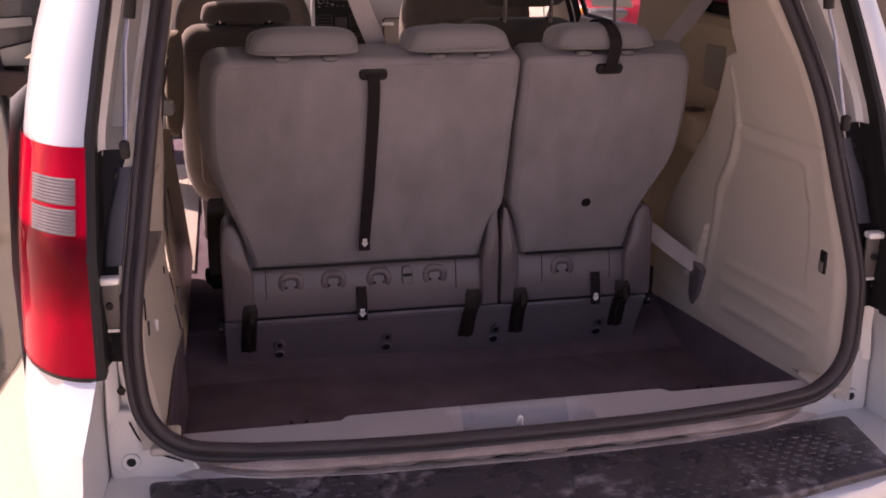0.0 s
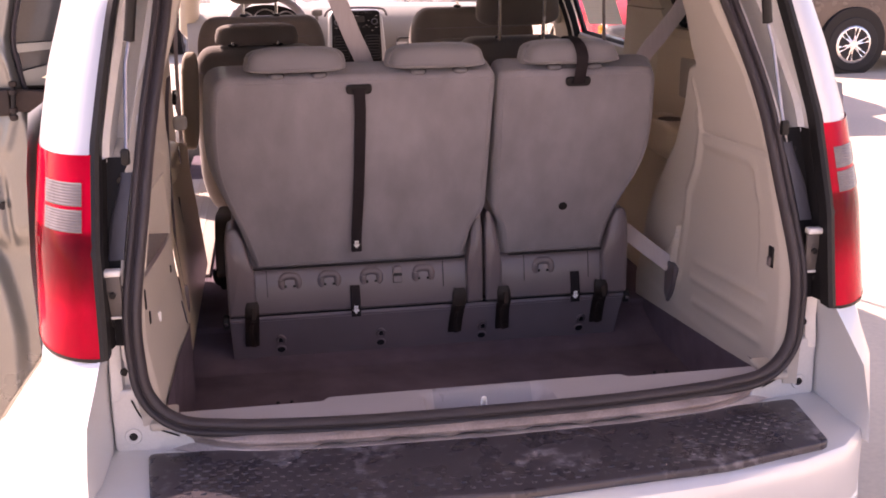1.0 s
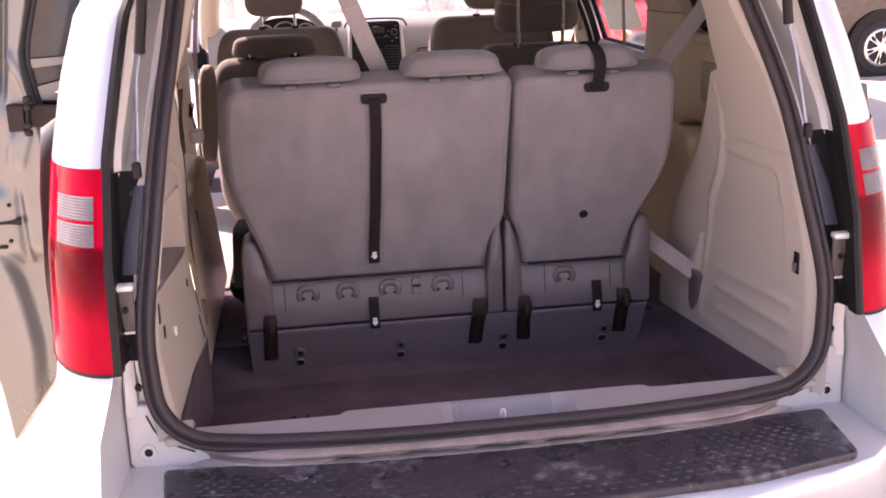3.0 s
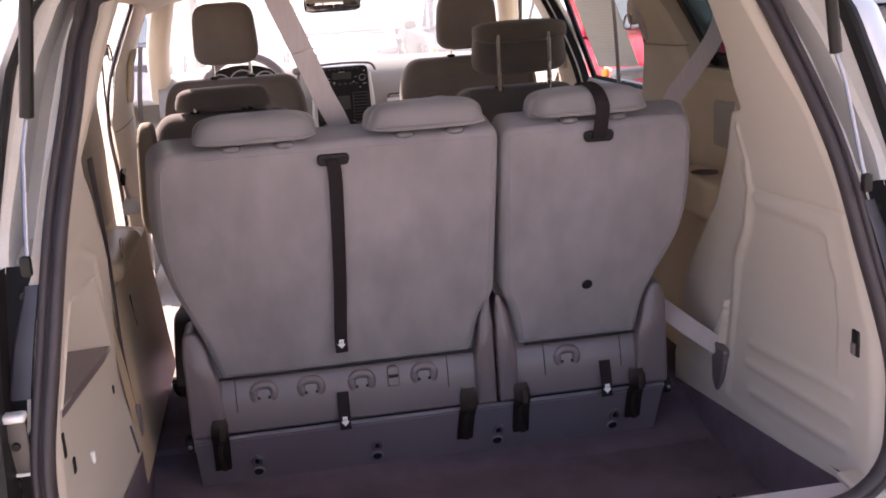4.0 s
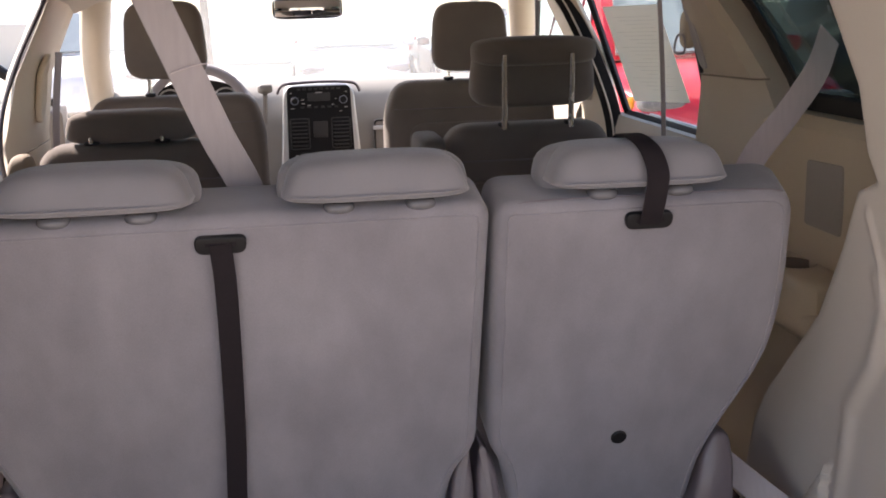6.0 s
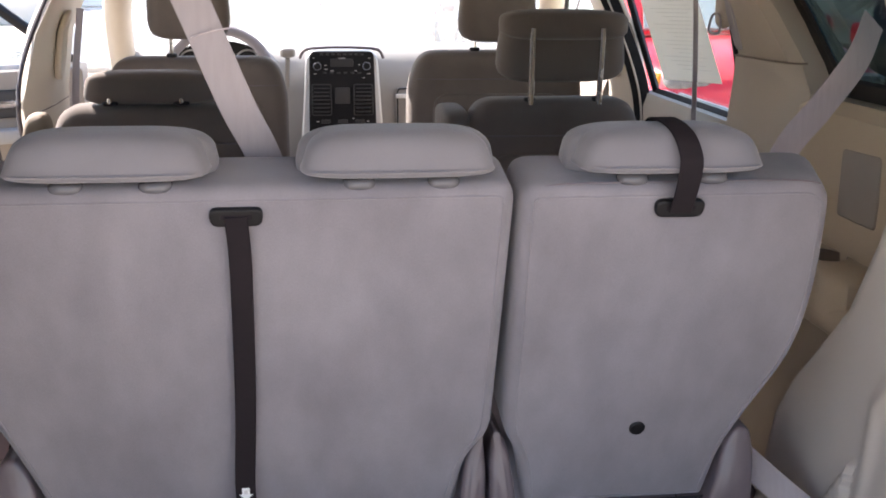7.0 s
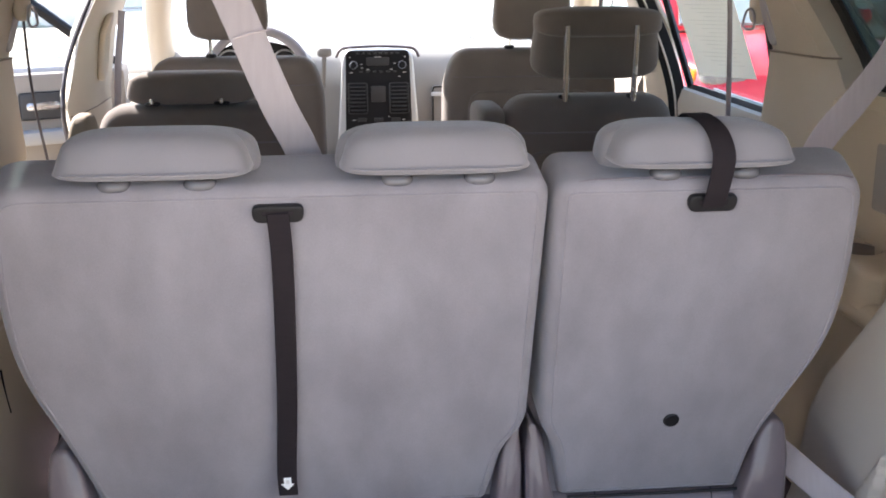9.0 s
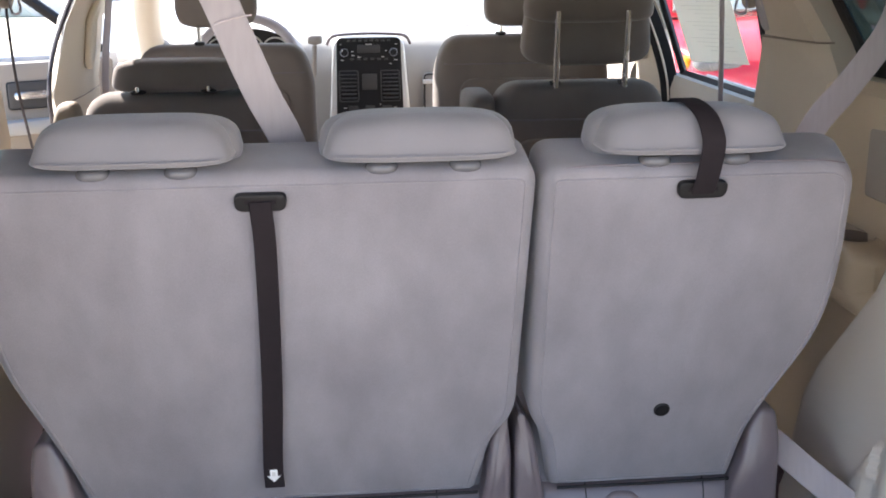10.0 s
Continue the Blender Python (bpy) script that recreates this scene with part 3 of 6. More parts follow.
    corner = rounded([Vector((0.64, 0.632)), Vector((0.62, 0.598)), Vector((0.772, 0.590)), Vector((0.797, 0.598)), Vector((0.797, 0.722)), Vector((0.790, 0.738)), Vector((0.738, 0.738)), Vector((0.715, 0.685))], [0.005, 0.005, 0.02, 0.02, 0.012, 0.01, 0.01, 0.02], 5)
    cushion(bm, corner, lambda u, v, d: Vector((s * u, -0.011 - 0.05 * (0.735 - v) - 0.28 * max(0, 0.70 - u) + d, v)), 0.03, 0.006)
    part("corner_plate", bm, JAMB, van, "dusty silver jamb corner")
    bm = bmesh.new()
    tube(bm, [(s * 0.754, -0.0165, 0.715), (s * 0.735, -0.017, 0.672), (s * 0.70, -0.022, 0.645), (s * 0.66, -0.034, 0.633)], 0.0018, 6, 5)
    part("panel_gap", bm, BLACK, van, "dark panel gap")
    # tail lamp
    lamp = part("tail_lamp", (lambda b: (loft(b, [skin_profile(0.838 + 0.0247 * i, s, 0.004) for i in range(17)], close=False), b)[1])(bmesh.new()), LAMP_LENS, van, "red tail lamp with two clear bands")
    for z0, z1 in ((1.086, 1.129), (1.136, 1.181)):
        bm = bmesh.new()
        rows = [skin_profile(z0 + (z1 - z0) * i / 16, s, 0.005 + (0.0014 if i % 2 else 0))[2:12] for i in range(17)]
        loft(bm, rows, close=False)
        part("clear_band", bm, CLEAR_LENS, lamp, "clear ribbed lens", angle=15)
    bm = bmesh.new()
    prof = [skin_profile(0.840, s, 0.0055), skin_profile(0.832, s, 0.003)]
    loft(bm, prof, close=False)
    part("lamp_edge", bm, BLACK, lamp)
    # gas strut
    out, foot = (0.0, 0.700) if s > 0 else (0.024, 0.722)
    bm = bmesh.new()
    tube(bm, [(s * foot, 0.045, 1.235), (s * (0.69 + out), 0.10, 1.40), (s * (0.672 + out), 0.13, 1.49)], 0.004, 8, 1)
    strut = part("gas_strut", bm, STRUT_STEEL, van, "gas strut with black barrel")
    bm = bmesh.new()
    tube(bm, [(s * (0.680 + out), 0.117, 1.45), (s * (0.64 + out), 0.10, 1.70), (s * (0.62 + out), 0.02, 1.90)], 0.0115, 10, 1)
    part("barrel", bm, BLACK, strut)
    bm = bmesh.new()
    box(bm, (s * (foot + 0.002), 0.042, 1.225), (0.018, 0.018, 0.034), 0.006)
    part("strut_socket", bm, BLACK, strut)

# bumper plan, one half
PLAN = [(0.0, -0.40), (0.20, -0.396), (0.42, -0.375), (0.62, -0.335), (0.74, -0.285), (0.815, -0.215), (0.868, -0.125), (0.918, -0.02), (0.955, 0.10), (0.975, 0.26), (0.98, 0.50)]


def plan_row(z, out, fill=1.0):
    half = [Vector((x, y + out * (1 - 0.6 * x), z)) for x, y in PLAN]
    if fill < 1:
        half = [Vector((min(p.x, 0.80) + (p.x - min(p.x, 0.80)) * fill, -0.06 + 0.09 * (p.x / 0.98) + (p.y + 0.06 - 0.09 * (p.x / 0.98)) * fill, z)) for p in half]
    return [Vector((-p.x, p.y, p.z)) for p in half[::-1]] + half[1:]


bm = bmesh.new()
loft(bm, [plan_row(0.26, 0.07), plan_row(0.34, 0.02), plan_row(0.44, 0.0), plan_row(0.445, 0.012), plan_row(0.52, 0.012), plan_row(0.562, 0.014), plan_row(0.583, 0.022), plan_row(0.592, 0.036), plan_row(0.596, 0.036, 0.93), plan_row(0.60, 0.03, 0.4), plan_row(0.60, 0.03, 0.0)], close=False)
bumper = part("bumper", bm, PAINT, van, "silver rear bumper", angle=30)
# raised bumper ends below the lamps
for s in (1, -1):
    bm = bmesh.new()
    rows = []
    for z, p in ((0.57, ((0.798, 0.03), (0.805, -0.16), (0.822, -0.225), (0.870, -0.13), (0.955, 0.08), (0.982, 0.30))),
                 (0.64, ((0.798, 0.03), (0.806, -0.14), (0.822, -0.212), (0.872, -0.13), (0.957, 0.08), (0.984, 0.30))),
                 (0.735, ((0.798, 0.03), (0.804, -0.11), (0.818, -0.180), (0.870, -0.115), (0.957, 0.09), (0.984, 0.30))),
                 (0.785, ((0.796, 0.03), (0.799, -0.08), (0.806, -0.135), (0.862, -0.085), (0.950, 0.11), (0.978, 0.30))),
                 (0.834, ((0.785, 0.03), (0.79, -0.055), (0.796, -0.084), (0.855, -0.055), (0.944, 0.12), (0.966, 0.30)))):
        rows.append([Vector((s * x, y, z)) for x, y in p])
    loft(bm, rows, close=False)
    part("bumper_end", bm, PAINT, bumper, "silver bumper corner", angle=24)
# step pad with raised dimples
bm = bmesh.new()
half = [(0.0, -0.095), (0.4, -0.085), (0.725, -0.06), (0.70, -0.275), (0.45, -0.332), (0.0, -0.362)]
outline = rounded([Vector(p) for p in half] + [Vector((-x, y)) for x, y in half[-2:0:-1]], 0.02, 4)
cushion(bm, outline, lambda u, v, d: Vector((u, v, 0.612 - d)), 0.02, 0.006, 0.004)
pad = part("step_pad", bm, STEP, bumper, "black textured bumper step pad")
bm = bmesh.new()
rnd = random.Random(5)
for i in range(44):
    for j in range(9):
        x = -0.66 + 0.0305 * i + (0.015 if j % 2 else 0)
        y = -0.150 - 0.0225 * j + 0.09 * (abs(x) / 0.7) ** 2 * (j / 9) + 0.02 * (abs(x) / 0.7) ** 2
        if abs(x) < 0.655:
            pillow(bm, (x + rnd.uniform(-0.002, 0.002), y, 0.6135), (0.016 * rnd.uniform(0.7, 1.15), 0.010 * rnd.uniform(0.7, 1.2), 0.006 * rnd.uniform(0.7, 1.1)), 0.8, 8, 4)
dots = part("tread_pattern", bm, STEP, pad)
tagged(dots, kind="stuff")
# sill lip between seal and step: grimy upper strip over a paler lower one
def lip_row(z, dy, dip):
    row = []
    for i in range(-60, 61):
        x = 0.0118 * i
        a = abs(x)
        y = lerp_table([(0, -0.098), (0.32, -0.09), (0.58, -0.06), (0.67, -0.035), (0.71, -0.02)], a)[0]
        wave = 0.5 + 0.5 * math.sin(x * 23) * math.sin(x * 61 + 1)
        keep = (1 - smooth(0.32, 0.42, a)) * (0.35 + 0.65 * wave)
        row.append(Vector((x, y + dy + dip * keep + 0.045 * smooth(0.48, 0.70, a), z)))
    return row


bm = bmesh.new()
loft(bm, [lip_row(*r) for r in ((0.648, -0.004, 0), (0.641, -0.018, 0), (0.634, -0.027, 0), (0.630, -0.028, 0.004), (0.626, -0.024, 0.012), (0.620, -0.020, 0.03), (0.612, -0.020, 0.03))], close=False)
part("sill_lip", bm, LIP_BROWN, van, "grimy brown sill lip with dark gap", angle=30)
bm = bmesh.new()
loft(bm, [lip_row(*r) for r in ((0.613, -0.012, 0.01), (0.614, -0.026, 0), (0.609, -0.033, 0), (0.602, -0.042, 0), (0.596, -0.035, 0))], close=False)
part("sill_edge", bm, LIP, van, "dusty silver sill edge", angle=30)

# ---- cargo floor, sill trim and side trim ----
bm = bmesh.new()
box(bm, (0, 0.45, 0.43), (1.46, 0.86, 0.04), 0.005)
floor_ob = part("floor", bm, CARPET)
tagged(floor_ob, "dark worn carpet of the sunken cargo well", "carpet", kind="structure")
bm = bmesh.new()
box(bm, (0, 0.06, 0.515), (1.36, 0.03, 0.235), 0.006)
part("well_wall", bm, CARPET, floor_ob)
bm = bmesh.new()
loft(bm, [[Vector((x, y, z)) for x in (-0.73, -0.4, 0, 0.4, 0.73)] for y, z in ((0.70, 0.4505), (0.76, 0.456), (0.84, 0.482), (0.92, 0.515), (0.97, 0.528), (1.0, 0.522))], close=False)
part("well_slope", bm, CARPET, floor_ob)
# cabin floor ahead of the well
bm = bmesh.new()
box(bm, (0, 2.35, 0.50), (1.72, 2.9, 0.05), 0.01)
tagged(part("cabin_floor", bm, CARPET), "dark carpeted cabin floor", "carpet", kind="structure")

# plastic scuff plates along the sliding-door openings
for s in (1, -1):
    bm = bmesh.new()
    box(bm, (s * 0.765, 2.16, 0.530), (0.185, 1.52, 0.012), 0.004)
    for k in range(4):
        box(bm, (s * (0.725 + 0.03 * k), 2.16, 0.5365), (0.007, 1.44, 0.002), 0.0008)
    tagged(part("door_sill_plate", bm, TRIM), "pale beige ribbed plastic door sill plate", "sill plate", kind="structure")

# sill cover with a latch recess
sill = thing("sill_cover", (0, 0, 0.62), "grey plastic sill cover with a scooped latch recess", "sill trim")
def sill_point(x, v, lift=0.0):
    yr = -0.082 + 0.03 * (abs(x) / 0.66) ** 3
    y = yr + (0.047 - yr) * v
    dip = smooth(-0.132, -0.108, x) * (1 - smooth(0.125, 0.155, x)) * smooth(0.0, 0.14, v) * (1 - smooth(0.40, 0.88, v))
    z = 0.658 + 0.004 * v - 0.075 * dip - (0.010 if v > 0.95 else 0)
    return Vector((x, y - (0.020 * v if abs(x) > 0.34 else 0), z + lift))


bm = bmesh.new()
rows = [[sill_point(-0.66 + 1.32 * i / 90, j / 14) for i in range(91)] for j in range(15)]
rows.append([p + Vector((0, 0.003, -0.06)) for p in rows[-1]])
loft(bm, rows, close=False)
part("cover", bm, TRIM_GREY, sill)
bm = bmesh.new()
loft(bm, [[sill_point(-0.105 + 0.226 * i / 40, 0.10 + 0.80 * j / 14, 0.0012) for i in range(41)] for j in range(15)], close=False)
part("latch_recess", bm, RECESS_SHADE, sill, "smooth latch recess with shade in its blue-grey colour")
bm = bmesh.new()
tube(bm, [(-0.0105, -0.070, 0.640), (-0.0105, -0.074, 0.676), (-0.007, -0.076, 0.684), (-0.0035, -0.074, 0.676), (-0.0035, -0.070, 0.640)], 0.0034, 8, 5)
part("latch_striker", bm, WHITE_STEEL, sill, "bright steel latch striker")
for s in (1, -1):
    bm = bmesh.new()
    box(bm, (s * 0.692, 0.005, 0.660), (0.055, 0.10, 0.018), 0.008, 4)
    part("corner_cap", bm, TRIM, sill, "beige sill corner cap")
    for x in (0.42, 0.45):
        bm = bmesh.new()
        disc(bm, (s * x, 0.03, 0.662), (0, 0, 1), 0.004, 0.004)
        part("clip_mark", bm, BLACK, sill)

# side trim: inner x, rear y and front y by height
INNER = [(0.60, 0.700, -0.025, 0.985), (0.62, 0.704, -0.02, 0.98), (0.70, 0.710, -0.012, 0.97), (0.82, 0.717, -0.002, 0.95), (0.93, 0.716, 0.012, 0.87), (1.07, 0.703, 0.055, 0.715),
         (1.20, 0.690, 0.095, 0.63), (1.302, 0.669, 0.148, 0.56), (1.316, 0.667, 0.153, 0.508), (1.36, 0.656, 0.18, 0.522), (1.40, 0.643, 0.209, 0.513), (1.45, 0.628, 0.245, 0.505), (1.55, 0.606, 0.325, 0.545), (1.66, 0.575, 0.42, 0.58)]


FRONT_LEFT = [(0.60, 0.64), (0.72, 0.645), (0.82, 0.66), (1.0, 0.66), (1.10, 0.62), (1.17, 0.565), (1.27, 0.44), (1.355, 0.30), (1.42, 0.335), (1.50, 0.40), (1.58, 0.46), (1.66, 0.53)]


def trim_bounds(s, z):
    x, yr, yf = lerp_table(INNER, z)
    return x, yr, (yf if s > 0 else lerp_table(FRONT_LEFT, z)[0])


def ridge(d, w):
    return math.exp(-(d / w) ** 2)


def seg_dist(p, a, b):
    a, b, p = Vector(a), Vector(b), Vector(p)
    t = max(0, min(1, (p - a).dot(b - a) / (b - a).length_squared))
    return (p - a - (b - a) * t).length


def poly_dist(p, pts):
    return min(seg_dist(p, a, b) for a, b in zip(pts, pts[1:]))


def inside(p, poly):
    c = False
    for (x1, y1), (x2, y2) in zip(poly, poly[1:] + poly[:1]):
        if (y1 > p[1]) != (y2 > p[1]) and p[0] < (x2 - x1) * (p[1] - y1) / (y2 - y1) + x1:
            c = not c
    return c


RIDGE = [(0.506, 1.176), (0.491, 1.135), (0.53, 1.037), (0.598, 0.947), (0.617, 0.788), (0.622, 0.611)]
RECESS_EDGE = [(0.153, 1.02), (0.153, 1.044), (0.165, 1.103), (0.199, 1.116), (0.463, 1.110)]
GROOVE = [(0.102, 1.153), (0.30, 1.145), (0.474, 1.138)]
POCKET = [(0.185, 1.120), (0.43, 1.102), (0.55, 0.922), (0.070, 0.975)]


def trim_relief(s, y, z):
    """How far the trim stands inward of its plain form (positive: into the cargo space)."""
    p = (y, z)
    if s > 0:
        r = 0.005 * ridge(poly_dist(p, RIDGE), 0.013) - 0.005 * ridge(poly_dist(p, GROOVE), 0.005) + 0.003 * ridge(poly_dist(p, RECESS_EDGE), 0.014) * smooth(1.0, 1.06, z)
        if inside(p, RECESS_EDGE + RIDGE[1:] + [(0.153, 0.611)]):
            r -= 0.005 * smooth(0, 0.025, poly_dist(p, RECESS_EDGE[1:] + RIDGE[1:])) * smooth(0.70, 1.0, z)
        for a, b in (((0.52, 0.765), (0.10, 0.80)), ((0.53, 0.715), (0.10, 0.745)), ((0.50, 0.655), (0.10, 0.69))):
            r += 0.005 * ridge(seg_dist(p, a, b), 0.010)
        r += 0.004 * ridge(seg_dist(p, (0.51, 1.27), (0.485, 1.15)), 0.007)
        if inside(p, [(0.64, 0.84), (0.66, 0.70), (0.74, 0.66), (0.72, 0.72)]):
            r += 0.012
        return r
    return 0.004 * ridge(poly_dist(p, [(0.06, 1.20), (0.30, 1.19), (0.45, 1.14), (0.53, 0.97)]), 0.008)


def trim_foot(s, y):
    """Height of the trim's lower edge, which falls towards the front."""
    return 0.632 - 0.11 * max(0.0, y) if s > 0 else 0.66 - 0.04 * max(0.0, y)


def trim_inner(s, y, z):
    x, yr, yf = trim_bounds(s, z)
    low = 1 - smooth(0.62, 0.86, z)
    if s < 0:
        x -= 0.010 * smooth(0.3, 0.6, y) + 0.018 * low
    x += 0.02 * smooth(yf - 0.05, yf, y) ** 2
    x += 0.012 * (1 - smooth(yr, yr + 0.035, y))
    return x - trim_relief(s, y, z)


def cup_ledge(s, x, y, z, parent):
    """A raised armrest block whose top has a round cup well sunk into it."""
    n, hx, hy, r = 32, 0.050, 0.15, 0.040
    rim, hole, foot, floor_ring = [], [], [], []
    for k in range(n):
        a = 2 * math.pi * k / n
        c, q = math.cos(a), math.sin(a)
        f = 1 / max(abs(c) / hx, abs(q) / hy)
        rim.append(Vector((s * (x + c * f), y + q * f, z - 0.004)))
        foot.append(Vector((s * (x + c * f * 1.04), y + q * f * 1.03, z - 0.075)))
        hole.append(Vector((s * (x + c * r), y + q * r * 1.15, z)))
        floor_ring.append(Vector((s * (x + c * r * 0.86), y + q * r * 1.0, z - 0.060)))
    bm = bmesh.new()
    loft(bm, [foot] + [[p.lerp(q, f) - Vector((0, 0, h)) for p, q in zip(rim, hole)] for f, h in ((0.0, 0.016), (0.04, 0.008), (0.12, 0.002), (0.3, -0.002))] + [hole], cap=False)
    block = part("cup_block", bm, LINING, parent)
    bm = bmesh.new()
    rows = loft(bm, [[p - Vector((0, 0, 0.001)) for p in hole], floor_ring], cap=False)
    bm.faces.new(rows[-1])
    part("cup_well", bm, CUP, block, "dark brown cup well")


for s in (1, -1):
    trim = thing("quarter_trim", (s * 0.75, 0.45, 0.58), "beige moulded plastic side trim with grooved panel lines" if s > 0 else "beige moulded plastic side trim with an open storage pocket", "side trim")
    bm = bmesh.new()
    NZ, NYY = 200, 120
    grid = []
    for k in range(NZ + 1):
        z = 0.605 + 1.055 * k / NZ
        _, yr, yf = trim_bounds(s, z)
        row = []
        for i in range(NYY + 1):
            y = yr + (yf - yr) * i / NYY
            foot = trim_foot(s, y)
            zz = foot + (z - 0.605) * (1.66 - foot) / 1.055
            row.append(bm.verts.new((s * trim_inner(s, y, zz), y, zz)))
        zz = row[-1].co.z
        row.append(bm.verts.new((s * (row[-1].co.x * s + 0.05), yf + 0.012, zz)))
        row.append(bm.verts.new((s * (max(row[-1].co.x * s, 0.80) + 0.04), yf + 0.03, zz)))
        row.insert(0, bm.verts.new((s * (row[0].co.x * s + 0.03), yr - 0.006, row[0].co.z)))
        grid.append(row)
    for a, b in zip(grid, grid[1:]):
        for i in range(len(a) - 1):
            if s < 0:
                q = (a[i].co + b[i + 1].co) / 2
                if inside((q.y, q.z), POCKET):
                    continue
            bm.faces.new((a[i], a[i + 1], b[i + 1], b[i]))
    for v in [v for v in bm.verts if not v.link_faces]:
        bm.verts.remove(v)
    part("panel", bm, TRIM, trim, angle=60)
    if s < 0:
        # the pocket: back wall, floor and an outward bin front
        bm = bmesh.new()
        front = [Vector((-trim_inner(s, y, z) + 0.002, y, z)) for y, z in POCKET]
        lt, apex, right, lb = [p for p in front]
        deep_top, deep_apex = Vector((-0.775, 0.25, 1.122)), apex + Vector((-0.014, -0.006, -0.004))
        deep_low, deep_floor = Vector((-0.775, 0.17, 0.985)), Vector((-0.770, 0.447, 0.951))
        for face in ((lt, apex, deep_apex, deep_top), (apex, right, deep_apex), (deep_apex, right, deep_floor), (deep_apex, deep_floor, deep_top), (deep_top, deep_floor, deep_low), (lt, deep_top, deep_low, lb)):
            bm.faces.new([bm.verts.new(p) for p in face])
        part("pocket", bm, TRIM, trim, "beige storage pocket", angle=5)
        bm = bmesh.new()
        mat_top = [lb, right, deep_floor, deep_low]
        loft(bm, [mat_top, [p + Vector((-0.004, 0, -0.02)) for p in mat_top]])
        part("pocket_floor", bm, SEAT_PLASTIC, trim, "grey pocket mat")
        # turned lip round the opening
        bm = bmesh.new()
        mid = sum(front, Vector()) / 4
        ring = []
        for out, lift in ((0.010, -0.001), (0.006, 0.0035), (0.0, 0.003), (-0.002, -0.004)):
            row = []
            for i in range(4):
                for k in range(6):
                    y, z = [POCKET[i][n] + (POCKET[(i + 1) % 4][n] - POCKET[i][n]) * k / 6 for n in (0, 1)]
                    d = Vector((y - mid.y, z - mid.z)).normalized() * out
                    y, z = y + d.x, z + d.y
                    row.append(Vector((-trim_inner(s, y, z) + lift, y, z)))
            ring.append(row)
        loft(bm, ring, cap=False)
        part("pocket_lip", bm, TRIM, trim, angle=60)
        for y, z, w, h in ((0.060, 0.912, 0.013, 0.044), (0.112, 0.852, 0.016, 0.028), (0.523, 0.834, 0.010, 0.018)):
            bm = bmesh.new()
            box(bm, (-trim_inner(s, y, z) - 0.001, y, z), (0.008, w, h), 0.002)
            part("trim_slot", bm, BLACK, trim)
        bm = bmesh.new()
        cushion(bm, rounded([Vector((0.558, 0.668)), Vector((0.574, 0.664)), Vector((0.578, 0.728)), Vector((0.562, 0.732))], 0.007, 4), lambda u, v, d: Vector((-trim_inner(s, u, v) + 0.0015 - d, u, v)), 0.004, 0.001)
        part("trim_recess", bm, HOUSING, trim, "dark oval recess")
        bm = bmesh.new()
        box(bm, (-trim_inner(s, 0.25, 0.804) + 0.002, 0.25, 0.804), (0.008, 0.012, 0.024), 0.003, 2)
        part("trim_clip", bm, WHITE, trim, "small white clip")
    else:
        # tailgate switch
        bm = bmesh.new()
        box(bm, (trim_inner(s, 0.082, 0.91) + 0.001, 0.082, 0.91), (0.010, 0.026, 0.052), 0.004, 3)
        sw = part("switch_bezel", bm, BLACK, trim, "black tailgate release switch")
        bm = bmesh.new()
        box(bm, (trim_inner(s, 0.082, 0.905) - 0.006, 0.082, 0.90), (0.006, 0.014, 0.022), 0.002)
        part("switch_button", bm, SEAT_PLASTIC, sw)
        # lower belt anchor
        belt = thing("lap_belt", (0.70, 0.66, 0.66), "grey lap belt webbing running to a dark floor anchor boot", "seat belt")
        bm = bmesh.new()
        ribbon(bm, [(0.585, 0.76, 0.80), (0.64, 0.715, 0.755), (0.70, 0.665, 0.71)], 0.046, 0.003, (0.3, 0.2, 1))
        part("webbing", bm, WEB_GREY, belt)
        bm = bmesh.new()
        cushion(bm, rounded([Vector((0.612, 0.715)), Vector((0.692, 0.724)), Vector((0.690, 0.62)), Vector((0.665, 0.592)), Vector((0.628, 0.65))], 0.01),
                lambda u, v, d: Vector((0.692 + d, u, v)), 0.02, 0.006)
        part("anchor_boot", bm, SEAT_PLASTIC, belt)

    # carpeted side of the well below the trim
    bm = bmesh.new()
    rows = []
    for f in (0.0, 0.4, 0.8, 1.1):
        rows.append([Vector((s * (trim_inner(s, y, 0.60) + 0.005), y, 0.44 + (trim_foot(s, y) - 0.44) * f)) for y in [0.04 + 0.0425 * i for i in range(21 if s > 0 else 30)]])
    loft(bm, rows, close=False)
    part("well_wall", bm, CARPET, floor_ob)
    # wall behind the trim, C-pillar and window surround
    wall = thing("rear_side_wall", (s * 0.85, 1.0, 0.55), "beige cabin side lining with armrest ledge and cup holder", "side lining", kind="structure")
    bm = bmesh.new()
    rows = []
    low = ((0.575, 0.676), (0.62, 0.680), (0.75, 0.692), (0.90, 0.708), (0.985, 0.716)) if s < 0 else ((0.40, 0.80), (0.60, 0.80), (0.90, 0.80), (0.97, 0.80))
    for z, x in (*low, (1.0, 0.80), (1.06, 0.825), (1.2, 0.83), (1.33, 0.825), (1.352, 0.845), (1.352, 0.93)):
        y0 = 0.60 if s < 0 and z < 1.3 else 0.35
        rows.append([Vector((s * x, y, z)) for y in (y0, 0.75, 0.9, 1.1, 1.45 if s > 0 or z > 0.9 else 1.40)])
    loft(bm, rows, close=False)
    part("lining", bm, LINING, wall)
    ly = 0.93 if s > 0 else 1.02
    bm = bmesh.new()
    box(bm, (s * (0.785 if s > 0 else 0.760), ly, 1.010), (0.10 if s > 0 else 0.12, 0.40, 0.056), 0.026, 6)
